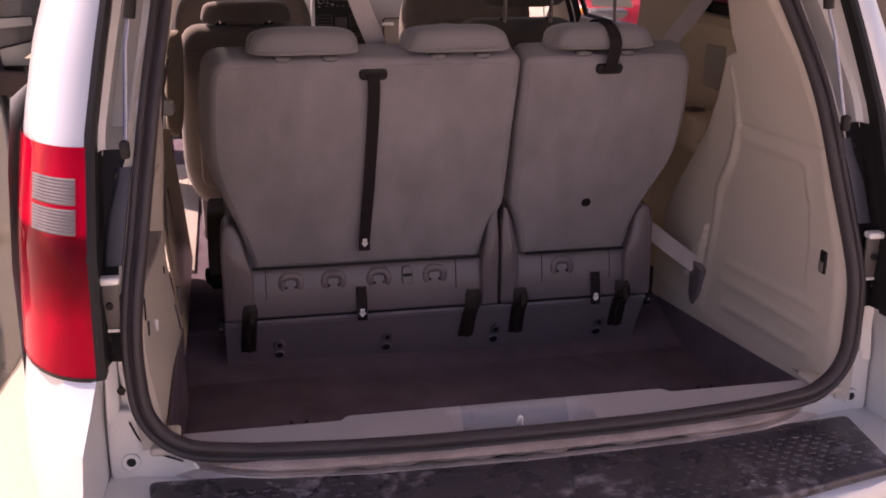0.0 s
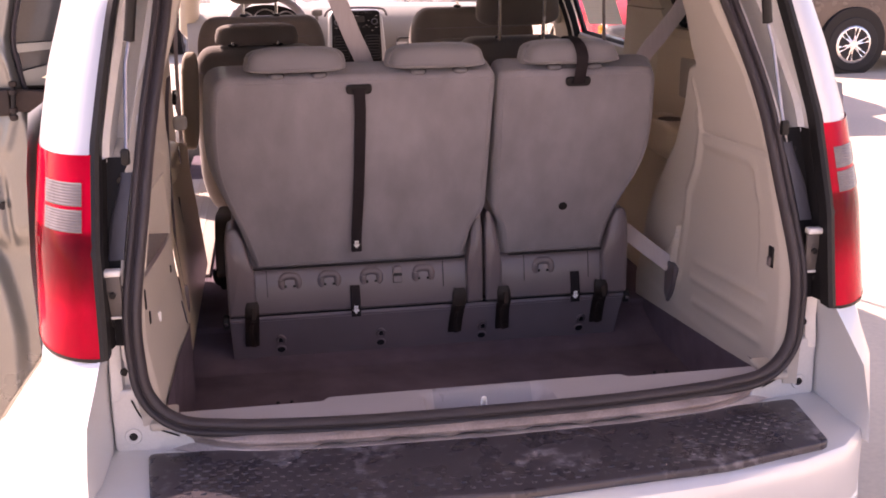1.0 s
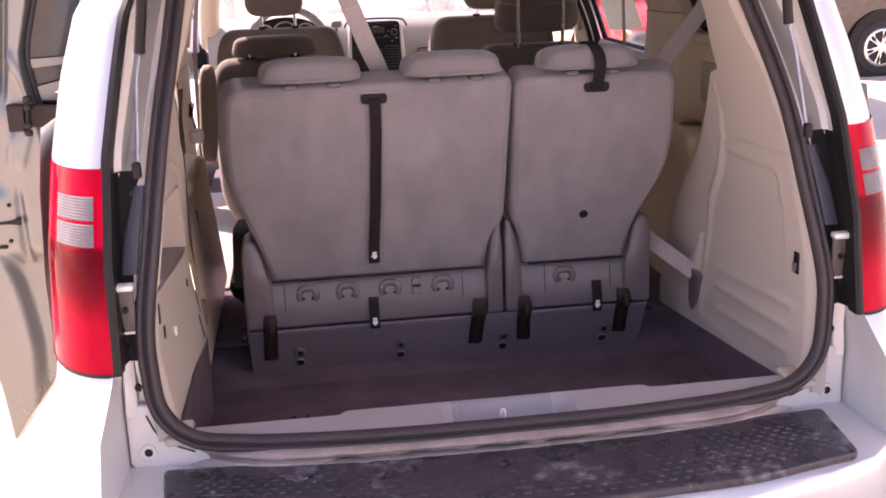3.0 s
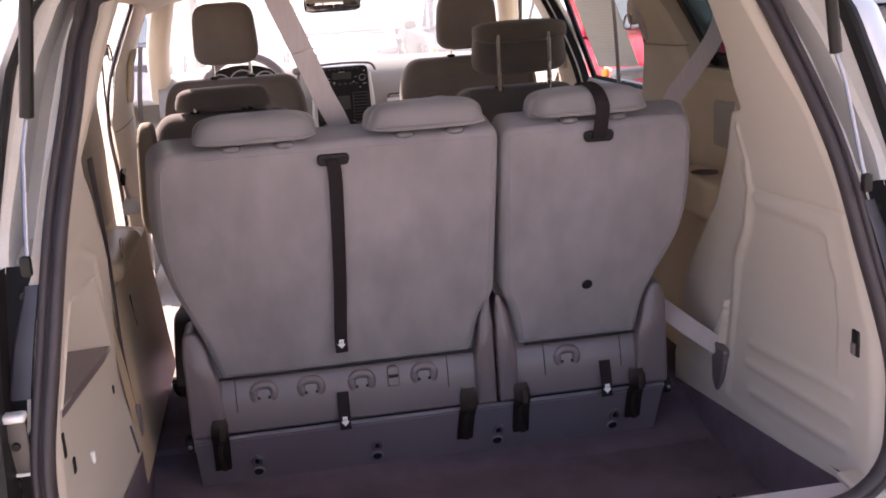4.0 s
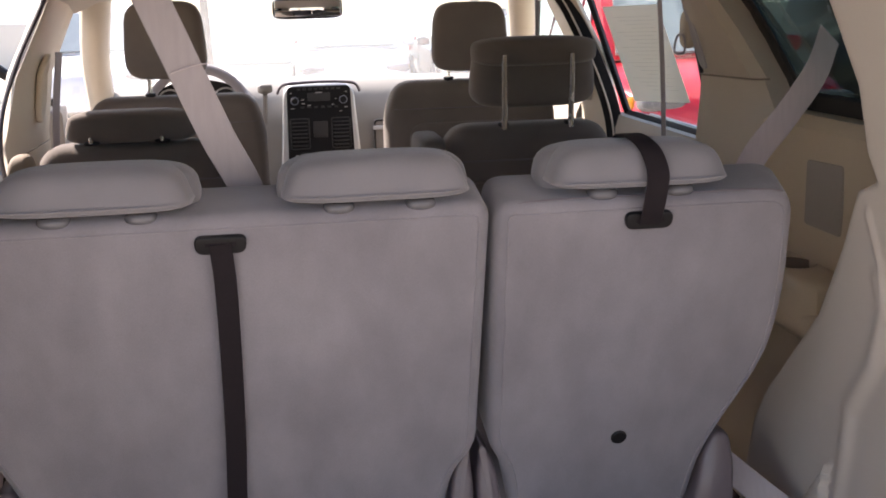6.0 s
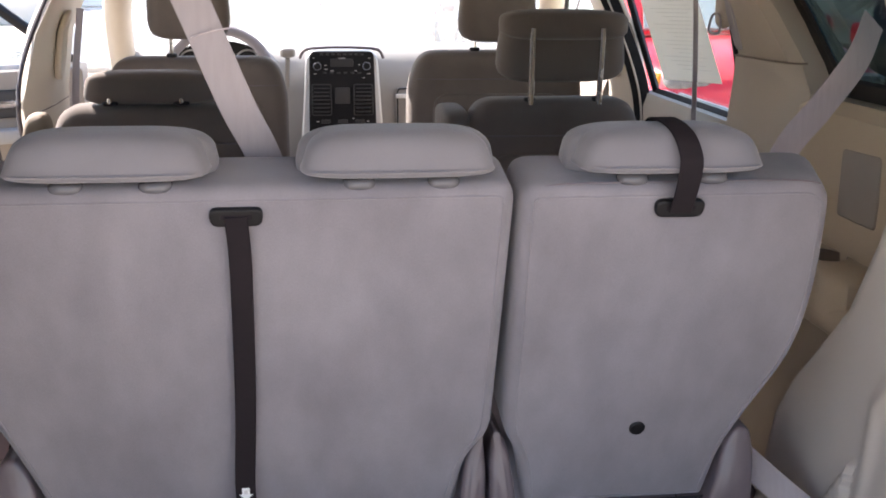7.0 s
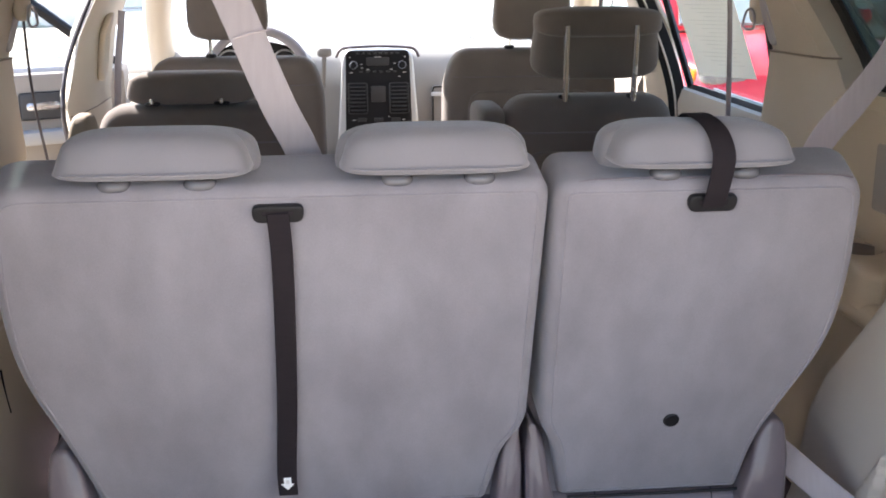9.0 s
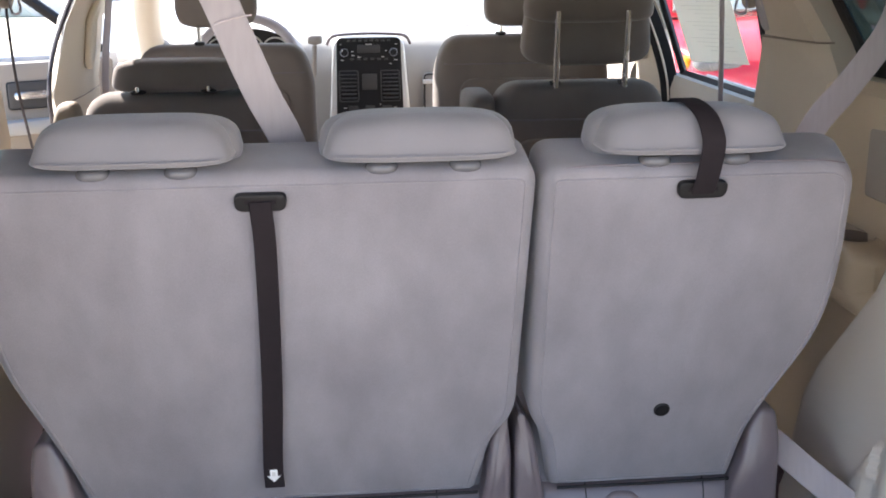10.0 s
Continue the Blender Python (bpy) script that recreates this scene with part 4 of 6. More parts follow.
    ledge = part("armrest_ledge", bm, LINING, wall, "beige armrest ledge")
    if s > 0:
        cup_ledge(s, 0.788, ly + 0.01, 1.092, ledge)
    if s < 0:
        bm = bmesh.new()
        ribbon(bm, [(-0.7085, 0.932, 0.925), (-0.7065, 0.935, 0.88), (-0.7025, 0.938, 0.845)], 0.006, 0.003, (0, 1, 0), 3)
        part("lining_slit", bm, BLACK, wall)
    bm = bmesh.new()
    cushion(bm, rounded([Vector((ly - 0.08, 1.155)), Vector((ly + 0.05, 1.155)), Vector((ly + 0.05, 1.275)), Vector((ly - 0.08, 1.28))], 0.01), lambda u, v, d: Vector((s * (0.8255 + d), u, v)), 0.01, 0.002, -0.002)
    part("speaker_grille", bm, GRILLE, wall)
    # C-pillar, leaning with the window edge
    bm = bmesh.new()
    rows = []
    for z, y0, y1, x in ((0.52, 1.25, 1.56, 0.80), (1.20, 1.18, 1.55, 0.815), (1.352, 1.13, 1.52, 0.815), (1.402, 1.16, 1.50, 0.808), (1.406, 1.16, 1.50, 0.814), (1.5, 1.25, 1.50, 0.79), (1.66, 1.40, 1.56, 0.73)):
        if s < 0:
            y1 += 0.06 if z > 1.0 else -0.14
        rows.append([Vector((s * (x + 0.11), y0, z)), Vector((s * (x + 0.02), y0 + 0.01, z)), Vector((s * x, y0 + 0.04, z)), Vector((s * (x - 0.004), (y0 + y1) / 2, z)), Vector((s * x, y1 - 0.05, z)), Vector((s * (x + 0.03), y1, z)), Vector((s * (x + 0.12), y1 + 0.02, z))])
    loft(bm, rows, close=False)
    part("c_pillar", bm, PILLAR, wall, "beige pillar trim in two sections")
    # joint line between the two pillar sections, and the belt's slot above it
    bm = bmesh.new()
    je = 1.50 + (0.06 if s < 0 else 0)
    tube(bm, [(s * 0.835, 1.165, 1.408), (s * 0.810, 1.20, 1.407), (s * 0.804, (1.16 + je) / 2, 1.405), (s * 0.809, je - 0.05, 1.402), (s * 0.83, je - 0.01, 1.401)], 0.0020, 6, 4)
    part("trim_joint", bm, CUP, wall, "dark joint line")
    bm = bmesh.new()
    cushion(bm, rounded([Vector((je - 0.085, 1.415)), Vector((je - 0.045, 1.415)), Vector((je - 0.005, 1.56)), Vector((je - 0.045, 1.56))], 0.016, 4), lambda u, v, d: Vector((s * (0.806 - 0.24 * max(0, v - 1.42) + d), u, v)), 0.012, 0.004, -0.004)
    part("belt_slot", bm, TRIM_GREY, wall, "shaded belt slot")
    # quarter window and its black surround
    bm = bmesh.new()
    ribbon(bm, [(s * 0.80, 1.44, 1.67), (s * 0.850, 1.29, 1.54), (s * 0.880, 1.14, 1.388), (s * 0.888, 1.08, 1.358)], 0.06, 0.012, (0, 1, 0.3), 3)
    ribbon(bm, [(s * 0.888, 1.10, 1.362), (s * 0.888, 0.7, 1.362), (s * 0.888, 0.45, 1.365)], 0.05, 0.012, (0, 0, 1), 2)
    part("window_surround", bm, BLACK, wall, "black window surround")
    bm = bmesh.new()
    pane = [Vector((s * 0.905, 1.12, 1.35)), Vector((s * 0.905, 0.40, 1.35)), Vector((s * 0.815, 0.48, 1.66)), Vector((s * 0.815, 1.44, 1.66))]
    loft(bm, [pane, [p + Vector((s * 0.005, 0, 0)) for p in pane]])
    part("quarter_pane", bm, TINTED, wall, "tinted quarter window")

# ---- third-row seats ----
LEAN = 0.31


def on_back(u, v, d):
    """Rear face of the third-row backrests: u is x, v is z, d goes forward."""
    flare = 0.022 * smooth(0.42, 0.58, abs(u)) * smooth(0.012, 0.075, d)
    return Vector((math.copysign(abs(u) + flare, u), 0.543 + (1.275 - v) * LEAN + d, v + d * LEAN * 0.6))


SHELL = [(0.624, 0.705), (0.634, 0.689), (0.655, 0.689), (0.70, 0.696), (0.742, 0.703), (0.760, 0.716), (0.772, 0.745)]


def bag_hook(x, z, parent):
    """A fat moulded horseshoe bag hook with dark pits at its feet."""
    bm = bmesh.new()
    tube(bm, [(x + dx, lerp_table(SHELL, z + dz)[0] + sink, z + dz) for dx, dz, sink in ((-0.021, -0.026, 0.012), (-0.0235, -0.012, 0.0065), (-0.0225, 0.002, 0.0055), (-0.012, 0.0105, 0.0055), (0.012, 0.0105, 0.0055), (0.0225, 0.002, 0.0055), (0.0235, -0.012, 0.0065), (0.021, -0.026, 0.012))], 0.0115, 16, 6)
    hook = part("bag_hook", bm, SEAT_PLASTIC, parent)
    for sgn in (-1, 1):
        bm = bmesh.new()
        pillow(bm, (x + sgn * 0.0125, lerp_table(SHELL, z - 0.018)[0] + 0.001, z - 0.0165), (0.008, 0.006, 0.008), 0.8, 10, 6)
        part("pit", bm, BLACK, hook)


def arrow_tag(c, parent, tilt):
    """White arrow print with an unreadable mark on the end of a strap."""
    bm = bmesh.new()
    pts = [(-0.0055, 0.011), (0.0055, 0.011), (0.0055, -0.001), (0.010, -0.001), (0, -0.0125), (-0.010, -0.001), (-0.0055, -0.001)]
    plate(bm, pts, lambda u, v, d: Vector((c[0] + u, c[1] - v * tilt + d, c[2] + v)), 0.0012)
    ar = part("arrow_label", bm, WHITE, parent, "white arrow label")
    bm = bmesh.new()
    box(bm, (c[0], c[1] - 0.0006 - 0.004 * tilt, c[2] + 0.004), (0.005, 0.0012, 0.006))
    part("print_mark", bm, INK, ar)


def third_row(outline, heads, x0, x1, slot, hooks, joints, label, strap_over):
    seat = thing("third_row_seat", ((x0 + x1) / 2, 0.75, 0.42), label, "car seat", "third row seats")
    bm = bmesh.new()
    cushion(bm, rounded([Vector(p) for p in outline[0]], outline[1], 7), on_back, 0.13, 0.022, 0.006, 6)
    back = part("backrest", bm, FABRIC, seat, "grey cloth backrest")
    # piping seam round the rear face
    bm = bmesh.new()
    seam = inset(rounded([Vector(p) for p in outline[0]], outline[1], 7), 0.0165)
    tube(bm, [on_back(p.x, p.y, 0.0012) for p in seam], 0.0017, 8, 1, True)
    part("seam", bm, FABRIC, back, "stitched edge welt")
    # fold where the face cloth meets the top pad
    bm = bmesh.new()
    xa, xb = outline[0][0][0], outline[0][-1][0]
    xa, xb = min(xa, xb), max(xa, xb)
    tube(bm, [on_back(xa + (xb - xa) * f, 1.3065 - 0.012 * (2 * f - 1) ** 8, 0.011) for f in [0.04 + 0.046 * i for i in range(21)]], 0.0011, 6, 2)
    part("fold", bm, SEAT_PLASTIC, back, "fold under the top pad")
    # seat cushion in front
    bm = bmesh.new()
    cushion(bm, rounded([Vector((x0 + 0.01, 0.72)), Vector((x1 - 0.01, 0.72)), Vector((x1 - 0.01, 1.20)), Vector((x0 + 0.01, 1.20))], 0.05), lambda u, v, d: Vector((u, v, 0.86 - d + (v - 0.72) * 0.08)), 0.15, 0.04, 0.01)
    part("cushion", bm, FABRIC, seat, "grey cloth seat cushion")
    # headrests
    for hx in heads:
        bm = bmesh.new()
        def loaf(p):
            top = p.z + 0.5
            return Vector((p.x * (1.0 + 0.03 * math.sin(math.pi * min(1, top * 1.6)) - 0.12 * top ** 3), p.y * (1 - 0.15 * top) + 0.18 * max(0, p.z), p.z if p.z > 0 else p.z * 0.32))
        pillow(bm, (hx - 0.004, 0.572, 1.336), (0.244, 0.125, 0.088), 0.46, 56, 24, loaf)
        head = part("headrest", bm, FABRIC_LIGHT, seat, "rounded grey headrest", angle=180)
        bm = bmesh.new()
        pillow(bm, (hx - 0.004, 0.617, 1.333), (0.262, 0.085, 0.088), 0.5, 40, 16, lambda p: Vector((p.x * (1 - 0.10 * max(0, p.z)), p.y, p.z)))
        part("front_pad", bm, FABRIC_LIGHT, head)
        bm = bmesh.new()
        tube(bm, [(hx - 0.004 + dx, 0.5095 + 0.016 * (dx / 0.115) ** 6, 1.332) for dx in (-0.110, -0.095, -0.05, 0, 0.05, 0.095, 0.110)], 0.0016, 6, 4)
        part("welt", bm, FABRIC_LIGHT, head)
        for dx in (-0.054, 0.054):
            bm = bmesh.new()
            disc(bm, (hx + dx, 0.58, 1.325), (0, 0, 1), 0.007, 0.05)
            part("post", bm, METAL, head)
            bm = bmesh.new()
            pillow(bm, (hx + dx, 0.552, 1.3125), (0.042, 0.034, 0.018), 0.8, 20, 10)
            part("post_guide", bm, GUIDE, head, "grey headrest post guide")
    # plastic hinge shell: lower rail and two ears
    bm = bmesh.new()
    rows = []
    for z, y in ((0.772, 0.745), (0.760, 0.716), (0.742, 0.703), (0.70, 0.696), (0.655, 0.689), (0.634, 0.689), (0.624, 0.705), (0.624, 0.78)):
        rows.append([Vector((x, y, z)) for x in (x0 + 0.012, x0 + 0.02, (x0 + x1) / 2, x1 - 0.02, x1 - 0.012)])
    loft(bm, rows, close=False)
    shell = part("hinge_shell", bm, SEAT_PLASTIC, seat, "dark grey plastic hinge shell")
    bm = bmesh.new()
    tube(bm, [(x0 + 0.07, 0.702, 0.7605), ((x0 + x1) / 2, 0.700, 0.7605), (x1 - 0.05, 0.702, 0.7605)], 0.0026, 8, 1)
    part("shell_gap", bm, BLACK, shell, "dark gap under the cloth")
    for sgn, xe in ((1, x0), (-1, x1)):
        wide = 0.078 if abs(xe) > 0.3 else 0.048
        bm = bmesh.new()
        ear = [Vector((xe, 0.630)), Vector((xe + sgn * wide, 0.630)), Vector((xe + sgn * wide, 0.752)), Vector((xe + sgn * wide * 0.8, 0.80)), Vector((xe + sgn * wide * 0.66, 0.855)), Vector((xe + sgn * wide * 0.42, 0.886)), Vector((xe + sgn * 0.006, 0.880 if wide > 0.06 else 0.902)), Vector((xe, 0.84))]
        cushion(bm, rounded(ear, [0.01, 0.004, 0.02, 0.03, 0.02, 0.014, 0.014, 0.02], 5), lambda u, v, d: Vector((u, 0.676 + 0.016 * smooth(0.78, 0.88, v) + d, v)), 0.11, 0.010, 0.003)
        part("ear", bm, SEAT_PLASTIC, shell)
    for gx in joints:
        bm = bmesh.new()
        tube(bm, [(gx, 0.717, 0.762), (gx, 0.7035, 0.742), (gx, 0.6955, 0.70), (gx, 0.692, 0.68)], 0.0011, 6, 3)
        part("panel_joint", bm, BLACK, shell)
    for hx in hooks:
        bag_hook(hx, 0.724, shell)
    # tether strap and its slot
    bm = bmesh.new()
    slot_out = rounded([Vector((slot - 0.032, 1.263)), Vector((slot + 0.032, 1.263)), Vector((slot + 0.034, 1.287)), Vector((slot - 0.034, 1.287))], 0.011, 5)
    cushion(bm, slot_out, lambda u, v, d: on_back(u, v, d - 0.010), 0.014, 0.003)
    sl = part("strap_slot", bm, BLACK, seat, "black plastic strap slot")
    bm = bmesh.new()
    box(bm, on_back(slot, 1.277, -0.0095), (0.040, 0.003, 0.007), 0.001)
    part("slot_mouth", bm, WEB_BLACK, sl)
    bm = bmesh.new()
    if strap_over:
        ribbon(bm, [on_back(slot - 0.001, 1.272, -0.012), on_back(slot - 0.001, 1.30, -0.020), (slot, 0.503, 1.335), (slot - 0.001, 0.509, 1.355), (slot - 0.004, 0.530, 1.374), (slot - 0.009, 0.565, 1.3845), (slot - 0.014, 0.605, 1.383), (slot - 0.018, 0.645, 1.352)], 0.031, 0.003)
    else:
        ribbon(bm, [on_back(slot, 1.278, -0.012), on_back(slot + 0.002, 1.2, -0.013), on_back(slot - 0.004, 1.0, -0.014), on_back(slot - 0.012, 0.86, -0.020), on_back(slot - 0.012, 0.812, -0.022)], 0.029, 0.003)
    strap = part("tether_strap", bm, WEB_BLACK, seat, "black webbing tether strap")
    if not strap_over:
        arrow_tag(on_back(slot - 0.012, 0.836, -0.0245), strap, LEAN)
    # release strap below
    rx = slot - 0.019 if not strap_over else slot + 0.047
    bm = bmesh.new()
    ribbon(bm, [(rx, 0.692, 0.70), (rx, 0.684, 0.675), (rx, 0.676, 0.64), (rx, 0.676, 0.612)], 0.027, 0.003)
    rs = part("release_strap", bm, WEB_BLACK, seat, "short black release strap")
    arrow_tag((rx, 0.6725, 0.634), rs, 0.0)
    return seat


L_OUT = ([(-0.570, 1.311), (-0.588, 1.16), (-0.585, 1.03), (-0.536, 0.895), (-0.510, 0.81), (-0.497, 0.757), (0.090, 0.757), (0.100, 0.80), (0.112, 0.86), (0.146, 0.905), (0.152, 1.311)],
         [0.045, 0.08, 0.09, 0.08, 0.05, 0.012, 0.012, 0.03, 0.03, 0.03, 0.03])
R_OUT = ([(0.158, 1.307), (0.165, 0.905), (0.190, 0.86), (0.200, 0.80), (0.207, 0.757), (0.502, 0.757), (0.514, 0.85), (0.540, 0.915), (0.594, 1.03), (0.601, 1.14), (0.584, 1.307)],
         [0.03, 0.03, 0.03, 0.03, 0.012, 0.012, 0.05, 0.06, 0.08, 0.08, 0.045])
seat_left = third_row(L_OUT, (-0.357, 0.004), -0.578, 0.144, -0.205, (-0.405, -0.295, -0.176, -0.027), (-0.469, 0.03),
                      "wide grey cloth third-row seat with two headrests and a hanging tether", False)
seat_right = third_row(R_OUT, (0.362,), 0.150, 0.574, 0.370, (0.325,), (0.268, 0.460),
                       "narrow grey cloth third-row seat with tether over its headrest", True)
bm = bmesh.new()
disc(bm, on_back(0.367, 0.911, -0.006), (0, 1, LEAN), 0.0125, 0.006, 20)
part("cap_plug", bm, BLACK, seat_right, "round black plug")
bm = bmesh.new()
cushion(bm, rounded([Vector((-0.115, 0.700)), Vector((-0.087, 0.700)), Vector((-0.087, 0.748)), Vector((-0.115, 0.748))], [0.004, 0.004, 0.013, 0.013], 5), lambda u, v, d: Vector((u, lerp_table(SHELL, v)[0] - 0.007 + d, v)), 0.012, 0.003)
latch = part("small_latch", bm, SEAT_PLASTIC, seat_left, "small grey latch with a dark slot")
bm = bmesh.new()
box(bm, (-0.101, 0.694, 0.724), (0.024, 0.006, 0.008), 0.002)
part("latch_slot", bm, BLACK, latch)

# dark brown shape at the outer side of the left seat cushion
bm = bmesh.new()
cushion(bm, rounded([Vector((0.80, 0.715)), Vector((0.86, 0.80)), Vector((0.915, 0.853)), Vector((0.96, 0.858)), Vector((1.22, 0.82)), Vector((1.24, 0.62)), Vector((1.02, 0.60)), Vector((0.90, 0.66))], 0.02, 4), lambda u, v, d: Vector((-0.612 + d, u, v)), 0.05, 0.006, 0.003)
side_shape = part("dark_side_shape", bm, HINGE, seat_left, "dark brown shape beside the seat cushion")
bm = bmesh.new()
tube(bm, [(-0.615, 0.80, 0.735), (-0.618, 0.83, 0.71), (-0.616, 0.87, 0.68), (-0.612, 0.92, 0.655)], 0.006, 8, 4)
part("release_cable", bm, BLACK, side_shape)

# one base under both seats: cover, dark gap strip, hinge slots, screws
base = thing("seat_base", (0, 0.78, 0.456), "dark grey plastic base under the folding third-row seats", "seat base")
BX0, BX1 = -0.578, 0.574
bm = bmesh.new()
loft(bm, [[Vector((BX0 + (BX1 - BX0) * f, y, z)) for f in (0.0, 0.006, 0.2, 0.4, 0.6, 0.8, 0.994, 1.0)] for z, y in ((0.614, 0.76), (0.620, 0.722), (0.6185, 0.708), (0.613, 0.704), (0.606, 0.706), (0.602, 0.7125), (0.597, 0.7145), (0.588, 0.720), (0.50, 0.768), (0.462, 0.786), (0.456, 0.80), (0.456, 0.86))], close=False)
for xe in (BX0, BX1):
    bm.faces.new([bm.verts.new((xe, y, z)) for z, y in ((0.612, 0.86), (0.617, 0.722), (0.598, 0.7165), (0.462, 0.786), (0.456, 0.86))])
cover = part("base_cover", bm, BASE_PLASTIC, base, "dark grey base cover with a rolled top edge", angle=30)
# black rod added to stand for the dark gap between shell and base
bm = bmesh.new()
tube(bm, [(BX0 + 0.004, 0.708, 0.6255), (0, 0.708, 0.6255), (BX1 - 0.004, 0.708, 0.6255)], 0.0065, 8, 1)
part("gap_strip", bm, BLACK, base, "black strip put in as the dark gap")
bm = bmesh.new()
tube(bm, [(BX0 + 0.004, 0.790, 0.455), (0, 0.790, 0.455), (BX1 - 0.004, 0.790, 0.455)], 0.003, 6, 1)
part("foot_gap", bm, BLACK, base)
HINGE_LINE = [(0.676, 0.688), (0.660, 0.6855), (0.636, 0.6855), (0.622, 0.688), (0.611, 0.697), (0.602, 0.7015), (0.590, 0.712), (0.560, 0.7295), (0.514, 0.7540)]
for hx, skew in ((-0.516, 0.004), (0.073, 0.002), (0.207, -0.006), (0.498, -0.006)):
    bm = bmesh.new()
    rows = []
    for k, (z, y) in enumerate(HINGE_LINE):
        w = 0.0195 * (0.72 if k == 0 else 1.0)
        y -= 0.014 if z > 0.63 and hx != 0.073 else 0.006 if z > 0.615 else 0.0
        c = hx - skew * (0.605 - z) / 0.07
        rows.append([Vector((c + dx * w, y + dy, z)) for dx, dy in ((-1, 0.008), (-1, 0.0), (-0.8, -0.0015), (0.8, -0.0015), (1, 0.0), (1, 0.008))])
    loft(bm, rows, close=False)
    br = part("hinge_slot", bm, HINGE, base, "dark brown hinge slot")
    bm = bmesh.new()
    ribbon(bm, [(hx - skew * (0.605 - z) / 0.07 + 0.006 * math.sin((0.68 - z) * 44), y - (0.018 if z > 0.615 and hx != 0.073 else 0.005), z) for z, y in HINGE_LINE[1:]], 0.013, 0.003, (1, 0, 0), 3)
    part("hinge_link", bm, RUST, br, "rusty hinge link")
for sx in (-0.44, -0.149, 0.155, 0.458):
    bm = bmesh.new()
    washer(bm, (sx, 0.770, 0.492), (0, -1, -0.5), 0.0150, 0.0115, 0.004)
    ring = part("screw_rim", bm, BASE_PLASTIC, cover)
    bm = bmesh.new()
    disc(bm, (sx, 0.770, 0.492), (0, -1, -0.5), 0.012, 0.006)
    part("screw_hole", bm, BLACK, ring)
    bm = bmesh.new()
    tube(bm, [(sx - 0.0095, 0.753, 0.520), (sx - 0.0105, 0.745, 0.534), (sx, 0.740, 0.5435), (sx + 0.0105, 0.745, 0.534), (sx + 0.0095, 0.753, 0.520)], 0.0048, 8, 4)
    part("cover_clip", bm, SEAT_PLASTIC, cover, "small moulded clip")
    bm = bmesh.new()
    box(bm, (sx, 0.7490, 0.528), (0.012, 0.006, 0.014), 0.001, 2, rot("X", 27))
    part("clip_pit", bm, BLACK, cover)
for seat, x in ((seat_left, -0.588), (seat_right, 0.584)):
    bm = bmesh.new()
    disc(bm, (x, 0.722, 0.605), (1, 0, 0), 0.022, 0.018)
    kn = part("pivot_knob", bm, BLACK, seat, "black pivot knob")
    bm = bmesh.new()
    disc(bm, (x, 0.699, 0.605), (0, 1, 0), 0.005, 0.004)
    part("knob_dot", bm, METAL, kn)

# ---- seat belts ----
belt = thing("shoulder_belt", (-0.15, 0.66, 0.9), "pale grey centre shoulder belt hanging from the roof", "seat belt")
bm = bmesh.new()
ribbon(bm, [(-0.135, 0.74, 1.12), (-0.168, 0.70, 1.30), (-0.208, 0.67, 1.40), (-0.250, 0.66, 1.51), (-0.285, 0.655, 1.60), (-0.318, 0.65, 1.68)], 0.048, 0.002, (0.9, 0.1, 0.35))
part("webbing", bm, WEB_GREY, belt)
bm = bmesh.new()
ribbon(bm, [(-0.262, 0.6545, 1.488), (-0.237, 0.6545, 1.496), (-0.212, 0.6545, 1.50)], 0.0022, 0.0015, (0, 0, 1), 2)
part("stitching", bm, WEB_PALE, belt, "pale stitched fold")
belt = thing("shoulder_belt", (0.60, 0.77, 1.0), "pale grey shoulder belt slanting up to the side pillar", "seat belt")
bm = bmesh.new()
ribbon(bm, [(0.575, 0.81, 1.13), (0.652, 0.850, 1.285), (0.72, 0.868, 1.362), (0.785, 0.888, 1.437), (0.83, 0.93, 1.50)], 0.054, 0.002, (0.75, 0.2, -0.55))
part("webbing", bm, WEB_PALE, belt)
belt = thing("shoulder_belt", (-0.71, 0.70, 0.7), "dark twisted seat belt hanging beside the side trim", "seat belt")
bm = bmesh.new()
ribbon(bm, [(-0.650, 0.31, 1.35), (-0.672, 0.45, 1.275), (-0.690, 0.58, 1.175), (-0.700, 0.655, 1.08), (-0.703, 0.675, 0.98), (-0.703, 0.676, 0.85), (-0.692, 0.668, 0.72)], 0.011, 0.003, (0.6, 1, 0))
part("webbing", bm, RUBBER, belt)
bm = bmesh.new()
pillow(bm, (-0.686, 0.668, 0.70), (0.014, 0.024, 0.08), 0.6)
part("anchor_boot", bm, SEAT_PLASTIC, belt)
bm = bmesh.new()
box(bm, (-0.676, 0.700, 1.095), (0.005, 0.018, 0.045), 0.002, 2, rot("X", 25))
part("buckle_tongue", bm, METAL, belt, "bright steel buckle tongue")
# sunlight on the buckle and the tongue above it is put in as white
bm = bmesh.new()
pillow(bm, (-0.707, 1.157, 1.104), (0.042, 0.05, 0.044), 0.6, 20, 12)
tagged(part("belt_buckle", bm, WHITE), "belt buckle painted white as if sunlit, resting on the side lining", "belt buckle")
tab = thing("belt_latch", (-0.70, 1.10, 1.16), "dark belt latch tab with a tongue painted white as if sunlit above the buckle", "belt latch")
bm = bmesh.new()
box(bm, (-0.716, 1.14, 1.185), (0.012, 0.050, 0.020), 0.004, 3, rot("X", 32))
part("tab", bm, HINGE, tab)
bm = bmesh.new()
box(bm, (-0.711, 1.148, 1.197), (0.010, 0.020, 0.012), 0.003, 2, rot("X", 32))
part("tongue", bm, WHITE, tab, "tongue painted white as if sunlit")
bm = bmesh.new()
